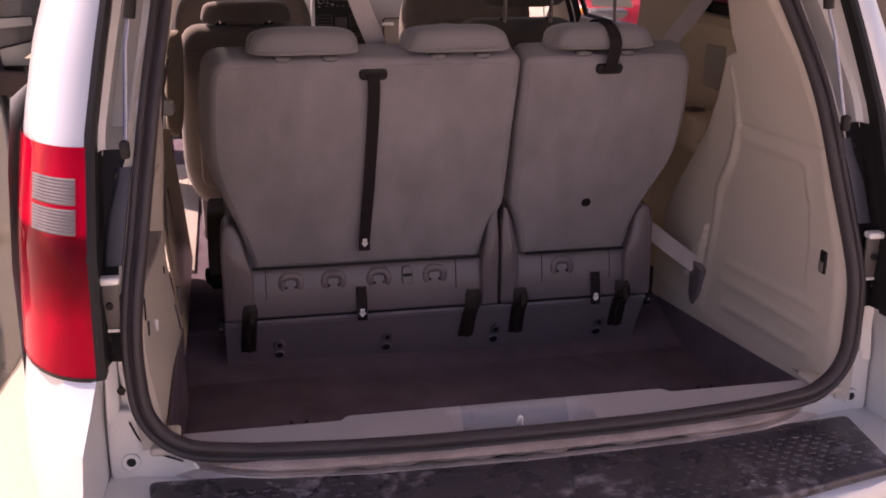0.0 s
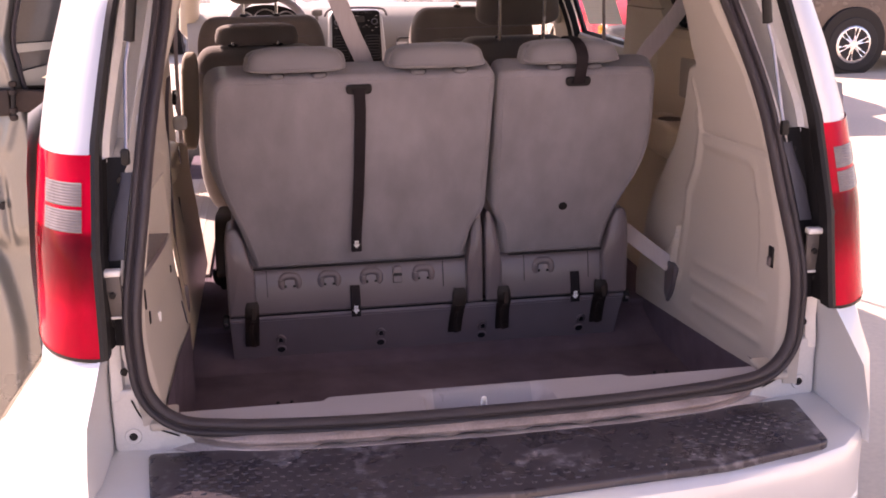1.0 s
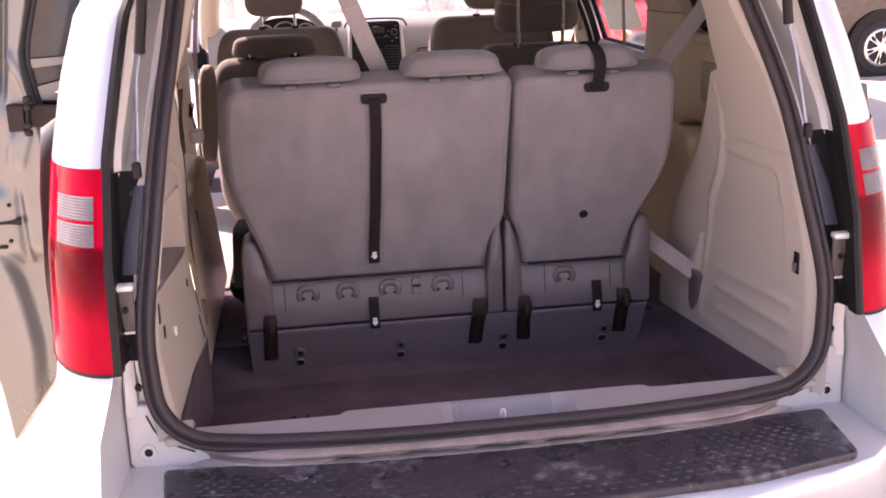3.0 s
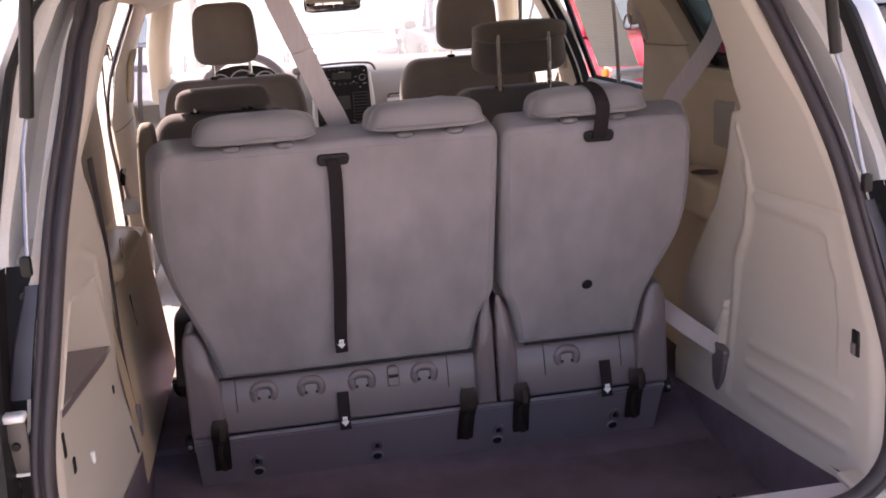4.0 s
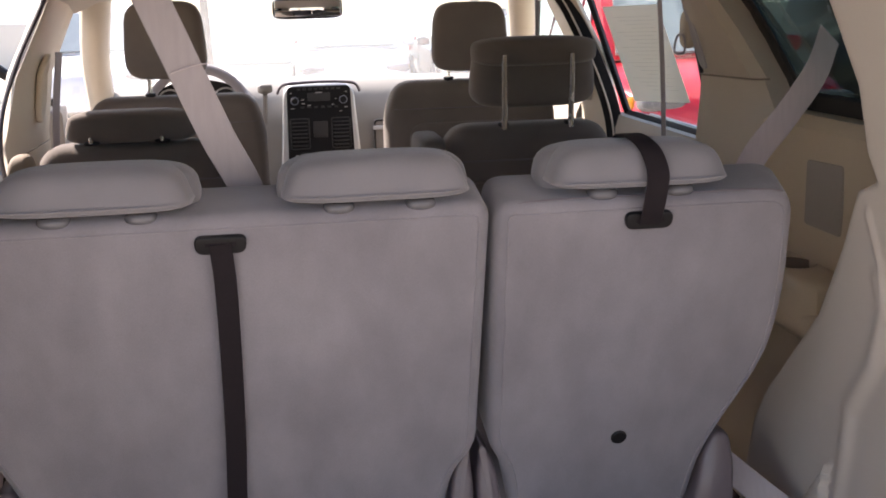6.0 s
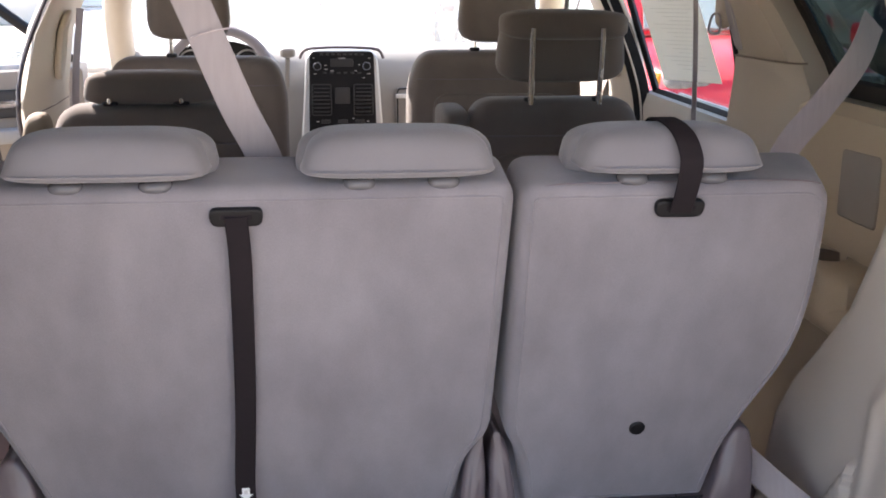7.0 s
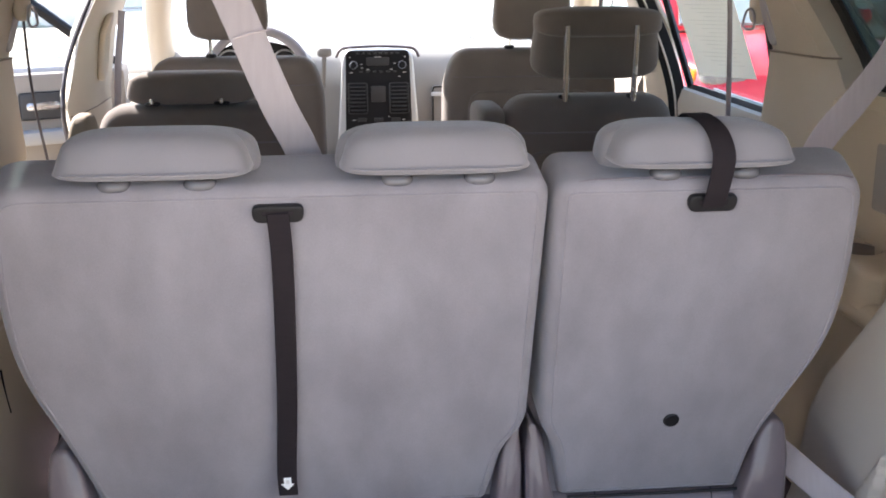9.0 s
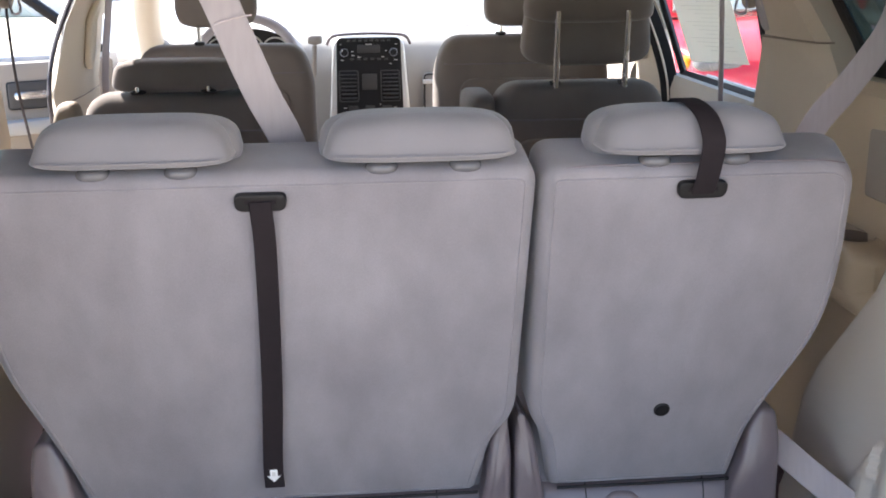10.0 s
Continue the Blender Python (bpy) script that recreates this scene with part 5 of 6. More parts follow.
ribbon(bm, [(-0.716, 1.145, 1.18), (-0.714, 1.150, 1.155), (-0.709, 1.155, 1.125)], 0.016, 0.003, (0.3, 1, 0), 3)
part("webbing", bm, WEB_PALE, tab)
belt = thing("shoulder_belt", (-0.80, 1.65, 0.9), "dark second-row seat belt hanging beside the open doorway", "seat belt")
bm = bmesh.new()
ribbon(bm, [(-0.775, 1.50, 1.55), (-0.80, 1.60, 1.32), (-0.81, 1.72, 1.08), (-0.81, 1.74, 0.8)], 0.006, 0.003, (1, 0.3, 0))
part("webbing", bm, RUBBER, belt)

# ---- second row and front seats ----
def captain_seat(x, y, top, width, head_z, lean, label, group, posts, head_w=0.28, head_h=0.16, head_d=0.11, head_x=0.0):
    seat = thing("captain_seat", (x, y, 0.52), label, "car seat", group)
    w = width / 2
    out = rounded([Vector((-w * 0.86, top)), Vector((-w * 1.0, top - 0.10)), Vector((-w, top - 0.5)), Vector((-w * 0.8, top - 0.62)), Vector((w * 0.8, top - 0.62)), Vector((w, top - 0.5)), Vector((w, top - 0.10)), Vector((w * 0.86, top))], 0.07, 6)
    bm = bmesh.new()
    cushion(bm, out, lambda u, v, d: Vector((x + u, y + (top - v) * lean + d, v)), 0.14, 0.045, 0.015)
    back = part("backrest", bm, FABRIC_SHADED, seat, "grey cloth backrest")
    bm = bmesh.new()
    inn = rounded([Vector((-w * 0.72, top - 0.13)), Vector((-w * 0.76, top - 0.55)), Vector((w * 0.76, top - 0.55)), Vector((w * 0.72, top - 0.13))], 0.05, 5)
    cushion(bm, inn, lambda u, v, d: Vector((x + u, y - 0.014 + (top - v) * lean + d, v)), 0.02, 0.008, 0.008)
    part("map_pocket", bm, FABRIC_SHADED, back)
    bm = bmesh.new()
    tube(bm, [(x + w * f, y + 0.088 * lean - 0.006 + 0.02 * f ** 6, top - 0.085) for f in (-0.9, -0.6, -0.3, 0, 0.3, 0.6, 0.9)], 0.0018, 6, 3)
    part("back_seam", bm, SEAT_PLASTIC, back, "stitched seam")
    bm = bmesh.new()
    cushion(bm, rounded([Vector((-w, 0.05)), Vector((w, 0.05)), Vector((w, 0.52)), Vector((-w, 0.52))], 0.06), lambda u, v, d: Vector((x + u, y + 0.12 + v, 0.86 - d)), 0.16, 0.05, 0.02)
    part("cushion", bm, FABRIC_SHADED, seat)
    bm = bmesh.new()
    box(bm, (x, y + 0.36, 0.61), (width * 0.8, 0.42, 0.20), 0.02)
    part("pedestal", bm, SEAT_PLASTIC, seat)
    bm = bmesh.new()
    pillow(bm, (x + head_x, y + 0.055, head_z), (head_w, head_d, head_h), 0.45, 30, 16, lambda p: Vector((p.x * (1 - 0.12 * p.z), p.y - 0.12 * p.z, p.z)))
    head = part("headrest", bm, FABRIC_SHADED, seat, "grey cloth headrest")
    for dx in ((-posts / 2, posts / 2) if posts else ()):
        bm = bmesh.new()
        tube(bm, [(x + dx, y + 0.05, top - 0.03), (x + dx, y + 0.045, head_z + 0.02)], 0.0065, 8, 1)
        part("post", bm, METAL, head, "chrome headrest post")
        bm = bmesh.new()
        disc(bm, (x + dx, y + 0.05, top + 0.004), (0, 0, 1), 0.016, 0.012)
        part("post_guide", bm, BLACK, head)
    return seat


s2 = captain_seat(0.468, 1.66, 1.283, 0.44, 1.406, 0.15, "grey cloth second-row seat with raised headrest on chrome posts", "second row seats", 0, 0.300, 0.17, 0.10, 0.014)
bm = bmesh.new()
pillow(bm, (0.481, 1.690, 1.456), (0.300, 0.135, 0.068), 0.5, 36, 14)
part("headrest_roll", bm, FABRIC_SHADED, s2, "padded upper roll of the headrest")
for rx in (0.395, 0.556):
    bm = bmesh.new()
    tube(bm, [(rx, 1.625, 1.278), (rx, 1.612, 1.452)], 0.007, 8, 1)
    part("rear_rod", bm, METAL, s2, "chrome headrest rod")
    bm = bmesh.new()
    disc(bm, (rx, 1.640, 1.288), (0, 0, 1), 0.013, 0.010)
    part("post_guide", bm, BLACK, s2)
bm = bmesh.new()
pillow(bm, (0.232, 1.78, 1.213), (0.07, 0.24, 0.09), 0.5)
part("armrest", bm, FABRIC_SHADED, s2)
s2l = captain_seat(-0.465, 1.62, 1.280, 0.46, 1.319, 0.15, "grey cloth second-row seat with its headrest lowered", "second row seats", 0, 0.285, 0.075)
for rx in (-0.547, -0.393):
    bm = bmesh.new()
    pillow(bm, (rx, 1.618, 1.288), (0.036, 0.02, 0.010), 0.7, 14, 8)
    gd = part("post_guide", bm, BLACK, s2l, "black headrest post guide")
    bm = bmesh.new()
    disc(bm, (rx, 1.612, 1.294), (0, 0, 1), 0.005, 0.012)
    part("post", bm, METAL, gd, "bright post end")
bm = bmesh.new()
pillow(bm, (-0.702, 1.58, 1.108), (0.058, 0.11, 0.33), 0.5, 28, 20, lambda p: Vector((p.x + 0.30 * p.z, p.y + 0.2 * p.z, p.z)))
part("armrest", bm, ARMREST_TAN, s2l, "folded-up brown armrest")
captain_seat(-0.455, 2.50, 1.318, 0.55, 1.487, 0.15, "grey cloth driver's seat with tall headrest", "front seats", 0.14, 0.240, 0.235, 0.11, -0.014)
captain_seat(0.475, 2.50, 1.335, 0.56, 1.470, 0.15, "grey cloth front passenger seat with tall headrest", "front seats", 0.14, 0.237, 0.217)

# ---- dashboard ----
dash = thing("dashboard", (0, 3.1, 0.6), "grey dashboard with silver-edged black centre stack", "dashboard")
bm = bmesh.new()
rows = []
for y, z in ((3.27, 0.70), (3.23, 0.95), (3.22, 1.14), (3.25, 1.24), (3.31, 1.295), (3.5, 1.305), (3.88, 1.235)):
    rows.append([Vector((x, y + 0.05 * (abs(x) / 0.8) ** 2, z - 0.02 * (abs(x) / 0.8) ** 2)) for x in [-0.82 + 0.082 * i for i in range(21)]])
loft(bm, rows, close=False)
part("dash_pad", bm, DASH, dash)
bm = bmesh.new()
box(bm, (0.44, 3.225, 1.045), (0.46, 0.03, 0.21), 0.015)
gb = part("glove_box", bm, DASH, dash)
bm = bmesh.new()
tube(bm, [(p.x, 3.2105, p.y) for p in rounded([Vector((0.216, 0.948)), Vector((0.664, 0.948)), Vector((0.664, 1.146)), Vector((0.216, 1.146))], 0.012, 4)], 0.0028, 6, 1, True)
part("lid_gap", bm, BLACK, gb)
bm = bmesh.new()
box(bm, (0.236, 3.204, 1.119), (0.055, 0.008, 0.016), 0.002)
part("label_plate", bm, WHITE, gb)
stack_out = rounded([Vector((-0.123, 1.293)), Vector((-0.152, 0.90)), Vector((0.166, 0.90)), Vector((0.139, 1.293))], 0.05, 6)
bm = bmesh.new()
cushion(bm, stack_out, lambda u, v, d: Vector((u, 3.185 + (v - 1.1) * 0.10 + d, v)), 0.12, 0.01)
stack = part("centre_console", bm, SILVER, dash, "silver-edged centre stack")
def on_stack(u, v, d=0.0):
    return Vector((u * 1.06 + 0.008, 3.181 + (v - 1.1) * 0.10 - d, v))
bm = bmesh.new()
cushion(bm, rounded([Vector((-0.112, 1.286)), Vector((-0.120, 0.92)), Vector((0.120, 0.92)), Vector((0.112, 1.286))], 0.02, 4), lambda u, v, d: on_stack(u, v) + Vector((0, d, 0)), 0.02, 0.004)
face = part("stack_face", bm, BLACK, stack, "black radio and vent panel")
for kx in (-0.086, 0.086):
    bm = bmesh.new()
    washer(bm, on_stack(kx, 1.233, 0.006), (0, -1, 0.1), 0.0155, 0.0125, 0.010)
    part("knob_ring", bm, STRUT_STEEL, face, "chrome-ringed knob")
    bm = bmesh.new()
    disc(bm, on_stack(kx, 1.233, 0.008), (0, -1, 0.1), 0.012, 0.02)
    part("knob", bm, BLACK, face)
bm = bmesh.new()
box(bm, on_stack(0, 1.245, 0.0), (0.085, 0.008, 0.03), 0.003)
part("radio_display", bm, BUTTON, face)
for i in range(8):
    bm = bmesh.new()
    box(bm, on_stack(-0.07 + 0.02 * i, 1.275, 0.001), (0.013, 0.006, 0.006), 0.001)
    part("radio_button", bm, BUTTON, face)
for i in range(6):
    bm = bmesh.new()
    box(bm, on_stack(-0.06 + 0.024 * i, 1.208, 0.001), (0.014, 0.006, 0.007), 0.001)
    part("radio_button", bm, BUTTON, face)
bm = bmesh.new()
box(bm, on_stack(0, 1.125, 0.002), (0.055, 0.01, 0.06), 0.004)
part("info_screen", bm, BUTTON, face)
for vx in (-0.073, 0.073):
    bm = bmesh.new()
    box(bm, on_stack(vx, 1.11, 0.0), (0.064, 0.008, 0.11), 0.004)
    vent = part("air_vent", bm, BLACK, face)
    bm = bmesh.new()
    tube(bm, [on_stack(vx + p.x, p.y, 0.005) for p in rounded([Vector((-0.033, 1.054)), Vector((0.033, 1.054)), Vector((0.033, 1.166)), Vector((-0.033, 1.166))], 0.006, 3)], 0.0024, 6, 1, True)
    part("vent_bezel", bm, BUTTON, vent)
    for i in range(7):
        bm = bmesh.new()
        box(bm, on_stack(vx, 1.067 + 0.0145 * i, 0.006), (0.058, 0.012, 0.0028), 0.001, 1, rot("X", 25))
        part("slat", bm, BUTTON, vent)
for bx in (-0.06, 0, 0.06):
    bm = bmesh.new()
    box(bm, on_stack(bx, 1.03, 0.002), (0.035, 0.008, 0.014), 0.002)
    part("switch", bm, BUTTON, face)
for u, v, w in ((-0.058, 1.236, 0.010), (-0.056, 1.222, 0.012), (-0.035, 1.216, 0.012), (0.048, 1.216, 0.010), (0.060, 1.238, 0.008), (0.0, 1.262, 0.026), (-0.098, 1.262, 0.006), (0.096, 1.262, 0.008), (-0.094, 1.205, 0.012), (0.094, 1.205, 0.014), (0.075, 1.19, 0.008), (-0.088, 1.03, 0.012), (0.088, 1.03, 0.010), (0.036, 1.041, 0.006)):
    bm = bmesh.new()
    box(bm, on_stack(u, v, 0.004), (w, 0.002, 0.0028))
    part("print_bar", bm, INK, face)
bm = bmesh.new()
tube(bm, [(-0.146, 3.192, 1.262), (-0.132, 3.186, 1.288), (-0.10, 3.184, 1.298), (0.008, 3.184, 1.302), (0.116, 3.184, 1.298), (0.148, 3.186, 1.288), (0.162, 3.192, 1.262)], 0.0055, 8, 4)
part("stack_arch", bm, SEAT_PLASTIC, stack, "dark arched top edge")
# instrument hood with dials
bm = bmesh.new()
rows = []
for y, k in ((3.13, 1.0), (3.16, 1.03), (3.40, 1.0)):
    rows.append([Vector((-0.435 + 0.21 * k * math.cos(a), y, 1.205 + 0.125 * k * math.sin(a))) for a in [math.pi * i / 18 for i in range(19)]])
loft(bm, rows, close=False)
hood = part("instrument_hood", bm, DASH, dash)
bm = bmesh.new()
plate(bm, [(-0.435 + 0.205 * math.cos(math.pi * i / 18), 1.205 + 0.12 * math.sin(math.pi * i / 18)) for i in range(19)], lambda u, v, d: Vector((u, 3.20 + d, v)), 0.01)
part("instrument_face", bm, BLACK, hood)
for dx, r in ((-0.10, 0.05), (0.0, 0.062), (0.10, 0.05)):
    bm = bmesh.new()
    washer(bm, (-0.435 + dx, 3.192, 1.245), (0, -1, 0), r, r - 0.006, 0.008, 28)
    part("dial_ring", bm, SILVER, hood)
wheel = thing("steering_wheel", (-0.42, 2.97, 1.05), "grey steering wheel behind the driver's seat", "steering wheel")
bm = bmesh.new()
tilt = rot("X", -22)
rim = [Vector((-0.422, 2.95, 1.21)) + tilt @ Vector((0.178 * math.cos(2 * math.pi * i / 40), 0, 0.178 * math.sin(2 * math.pi * i / 40))) for i in range(40)]
tube(bm, rim, 0.018, 10, 1, True)
part("rim", bm, TRIM_GREY, wheel)
bm = bmesh.new()
pillow(bm, (-0.422, 2.96, 1.19), (0.17, 0.06, 0.13), 0.6)
hub = part("hub", bm, DASH, wheel)
for a in (0, 180, 250, 290):
    bm = bmesh.new()
    p = Vector((-0.422, 2.95, 1.21)) + tilt @ Vector((0.17 * math.cos(radians(a)), 0, 0.17 * math.sin(radians(a))))
    tube(bm, [(-0.422, 2.96, 1.20), p], 0.013, 8, 1)
    part("spoke", bm, DASH, wheel)
shifter = thing("gear_lever", (-0.19, 3.12, 1.1), "grey gear lever on the dashboard beside the stack", "gear lever")
bm = bmesh.new()
tube(bm, [(-0.197, 3.20, 1.15), (-0.192, 3.14, 1.22), (-0.189, 3.10, 1.27)], 0.009, 8, 3)
part("stalk", bm, DASH, shifter)
bm = bmesh.new()
pillow(bm, (-0.188, 3.095, 1.290), (0.055, 0.04, 0.035), 0.6)
part("knob", bm, DASH, shifter)
mirror = thing("rear_view_mirror", (-0.022, 2.95, 1.62), "interior rear-view mirror below the roof edge", "mirror")
bm = bmesh.new()
pillow(bm, (-0.022, 2.95, 1.571), (0.242, 0.035, 0.072), 0.35)
part("shell", bm, BLACK, mirror)
m = bpy.data.materials.new("mirror_glass")
m.use_nodes = True
m.node_tree.nodes["Principled BSDF"].inputs["Metallic"].default_value = 1.0
m.node_tree.nodes["Principled BSDF"].inputs["Roughness"].default_value = 0.02
bm = bmesh.new()
box(bm, (-0.022, 2.93, 1.571), (0.225, 0.004, 0.056), 0.002)
part("mirror_glass", bm, m, mirror)
bm = bmesh.new()
tube(bm, [(-0.022, 2.96, 1.585), (-0.022, 2.98, 1.615), (-0.022, 2.97, 1.638)], 0.01, 8, 2)
part("stem", bm, BLACK, mirror)

# ---- roof, pillars, doors, glass ----
bm = bmesh.new()
rows = []
for y, z in ((0.40, 1.672), (0.7, 1.70), (1.5, 1.715), (2.4, 1.70), (2.85, 1.655)):
    rows.append([Vector((x, y, z - 0.09 * (abs(x) / 0.8) ** 4)) for x in [-0.78 + 0.078 * i for i in range(21)]])
loft(bm, rows, close=False)
tagged(part("ceiling", bm, TRIM), "beige cloth headliner", "headliner", kind="structure")
bm = bmesh.new()
rows = []
for y, z in ((0.30, 1.72), (0.7, 1.765), (1.5, 1.78), (2.4, 1.76), (2.9, 1.70)):
    rows.append([Vector((x, y, z - 0.10 * (abs(x) / 0.85) ** 4)) for x in [-0.84 + 0.084 * i for i in range(21)]])
loft(bm, rows, close=False)
part("roof", bm, PAINT, van, "silver roof")
# open tailgate overhead
bm = bmesh.new()
rows = []
for y, z, w in ((0.36, 1.77, 0.66), (0.1, 1.87, 0.70), (-0.3, 1.98, 0.74), (-0.7, 2.06, 0.76), (-1.05, 2.08, 0.74)):
    rows.append([Vector((-w, y, z - 0.03)), Vector((-w * 0.6, y, z)), Vector((w * 0.6, y, z)), Vector((w, y, z - 0.03)), Vector((w, y + 0.02, z + 0.06)), Vector((w * 0.6, y, z + 0.09)), Vector((-w * 0.6, y, z + 0.09)), Vector((-w, y + 0.02, z + 0.06))])
loft(bm, rows)
part("tailgate", bm, PAINT, van, "raised silver tailgate")

for s in (1, -1):
    # B-pillar and A-pillar
    bm = bmesh.new()
    rows = []
    for z, y0, y1, x in ((0.52, 2.30, 2.55, 0.87), (1.0, 2.22, 2.55, 0.87), (1.22, 2.15, 2.57, 0.87), (1.4, 2.27, 2.62, 0.85), (1.66, 2.48, 2.78, 0.76)):
        y0, y1 = (y0 + (0.08 if z < 1.3 else 0.05 if z < 1.5 else 0.0), y1 + 0.06) if s > 0 else (y0, y1 + 0.12)
        rows.append([Vector((s * (x + 0.10), y0 + 0.32, z)), Vector((s * (x + 0.02), y0 + 0.03, z)), Vector((s * x, y0, z)), Vector((s * (x - 0.014), y0 + 0.03, z)), Vector((s * (x - 0.02), (y0 + y1) / 2, z)), Vector((s * (x - 0.01), y1 - 0.03, z)), Vector((s * (x + 0.02), y1, z)), Vector((s * (x + 0.10), y1 + 0.02, z))])
    loft(bm, rows, close=False)
    bp = part("b_pillar", bm, PILLAR_LIT, van, "beige pillar trim")
    bm = bmesh.new()
    grab = [Vector((2.455 + 0.19 * (v - 1.36) + 0.036 * math.cos(a), v)) for a, v in [(2 * math.pi * k / 28, 1.36 + 0.098 * math.copysign(abs(math.sin(2 * math.pi * k / 28)) ** 0.6, math.sin(2 * math.pi * k / 28))) for k in range(28)]]
    cushion(bm, grab, lambda u, v, d: Vector((s * (0.853 - 0.023 - max(0, v - 1.22) * 0.11 - max(0, v - 1.40) * 0.25 + d), u, v)), 0.02, 0.008, -0.010)
    part("grab_recess", bm, PILLAR_LIT, bp)
    if s < 0:
        bm = bmesh.new()
        tube(bm, [(s * 0.884, 2.31, 0.55), (s * 0.884, 2.23, 1.0), (s * 0.884, 2.16, 1.22), (s * 0.864, 2.28, 1.4), (s * 0.774, 2.49, 1.66)], 0.0065, 8, 5)
        part("door_weatherstrip", bm, RUBBER, bp, "dark door weatherstrip")
        bm = bmesh.new()
        tube(bm, [(s * 0.872, 2.165, 1.19), (s * 0.857, 2.195, 1.19), (s * 0.8515, 2.42, 1.19), (s * 0.861, 2.65, 1.19)], 0.0022, 6, 3)
        part("pillar_joint", bm, CUP, bp)
    bm = bmesh.new()
    tube(bm, [(s * 0.82, 3.45, 1.20), (s * 0.78, 3.15, 1.42), (s * 0.70, 2.82, 1.66)], 0.05, 10, 4)
    part("a_pillar", bm, PILLAR_LIT, van, "beige windscreen pillar")
    # front belt
    bl = thing("shoulder_belt", (s * 0.76, 2.22, 0.7), "grey front seat belt hanging at the pillar", "seat belt")
    bm = bmesh.new()
    ribbon(bm, [(s * 0.79, 2.58, 1.46), (s * 0.82, 2.56, 1.2), (s * 0.83, 2.54, 0.75)], 0.047, 0.003, (0.25, 1, 0))
    part("webbing", bm, WEB_GREY, bl)

# windscreen
bm = bmesh.new()
rows = [[Vector((x, y - c * (abs(x) / 0.75) ** 2, z)) for x in [-0.76 + 0.076 * i for i in range(21)]] for y, z, c in ((3.90, 1.20, 0.30), (3.42, 1.43, 0.20), (2.92, 1.66, 0.10))]
loft(bm, rows, close=False)
ws = part("windscreen", bm, VEILED, van, "windscreen with a veil of glare in its glass")
ws.visible_shadow = False
bm = bmesh.new()
rows = [[Vector((x * (0.96 - 0.14 * k * k), y, z)) for x in [-0.94 + 0.094 * i for i in range(21)]] for k, (y, z) in ((0, (3.82, 1.17)), (0.3, (4.08, 1.10)), (0.7, (4.5, 0.98)), (1, (4.95, 0.72)), (1, (4.98, 0.35)))]
loft(bm, rows, close=False)
part("bonnet", bm, PAINT, van, "silver bonnet")

# right sliding door and front door, closed
def closed_door(y0, y1, glass_rear, glass_front, name, label):
    d = thing(name, (0.9, (y0 + y1) / 2, 0.35), label, "car door")
    bm = bmesh.new()
    rows = []
    for z, xi in ((0.40, 0.84), (0.80, 0.84), (0.86, 0.79), (0.92, 0.79), (0.95, 0.84), (1.20, 0.845), (1.238, 0.86), (1.238, 0.94), (0.9, 0.985), (0.40, 0.975)):
        rows.append([Vector((xi, y, z)) for y in (y0, (y0 * 2 + y1) / 3, (y0 + 2 * y1) / 3, y1)])
    loft(bm, rows, close=False)
    part("door_panel", bm, TRIM, d)
    bm = bmesh.new()
    box(bm, (0.986, (y0 + y1) / 2, 0.8), (0.012, y1 - y0, 0.86), 0.004)
    part("door_skin", bm, PAINT, d)
    bm = bmesh.new()
    edge = [(0.895, glass_rear[0], 1.235), (0.825, glass_rear[1], 1.655), (0.825, glass_front[1], 1.655), (0.895, glass_front[0], 1.235)]
    for a, b in zip(edge, edge[1:] + edge[:1]):
        ribbon(bm, [a, [(p + q) / 2 for p, q in zip(a, b)], b], 0.03, 0.02, (0, 1, 0.2) if abs(a[2] - b[2]) > 0.1 else (0, 0, 1), 2)
    part("window_frame", bm, BLACK, d, "black window frame")
    bm = bmesh.new()
    pane = [Vector((x + 0.008, y, z)) for x, y, z in edge]
    loft(bm, [pane, [p + Vector((0.004, 0, 0)) for p in pane]])
    g = part("pane", bm, GLASS, d, "clear window pane")
    g.visible_shadow = False
    return d


sd = closed_door(1.52, 2.28, (1.56, 1.62), (2.22, 2.49), "sliding_door", "closed sliding door with a paper sheet in its window")
bm = bmesh.new()
ribbon(bm, [(0.858, 2.275, 1.21), (0.832, 2.40, 1.43), (0.795, 2.555, 1.655)], 0.060, 0.012, (0.12, 1, 0), 3)
part("pillar_seal", bm, BLACK, sd, "wide black door seal")
edge_line = [Vector(p) for p in ((0.845, 2.17, 1.12), (0.842, 2.21, 1.24), (0.822, 2.30, 1.37), (0.775, 2.43, 1.54), (0.74, 2.51, 1.62))]
bm = bmesh.new()
ribbon(bm, edge_line, 0.05, 0.004, (1, -0.4, 0))
seal = part("jamb_seal", bm, BLACK, sd)
# highlight along the seal, laid on as a thin pale ribbon
bm = bmesh.new()
ribbon(bm, [p + Vector((-0.006, -0.005, 0)) for p in edge_line], 0.006, 0.004, (1, -0.4, 0))
part("seal_highlight", bm, TRIM, seal, "pale line painted as the seal's highlight")
closed_door(2.62, 3.55, (2.66, 2.84), (3.42, 3.06), "front_door", "closed front passenger door")
# paper price sheet in the sliding door window
sheet = thing("window_sheet", (0.86, 1.85, 1.30), "white printed paper sheet taped inside the window", "paper sheet")
bm = bmesh.new()
quad = [Vector((0.868, 1.665, 1.318)), Vector((0.826, 1.80, 1.556)), Vector((0.826, 2.265, 1.550)), Vector((0.868, 2.085, 1.288))]
loft(bm, [quad, [p + Vector((0.0015, 0, 0)) for p in quad]])
part("paper", bm, PAPER, sheet)
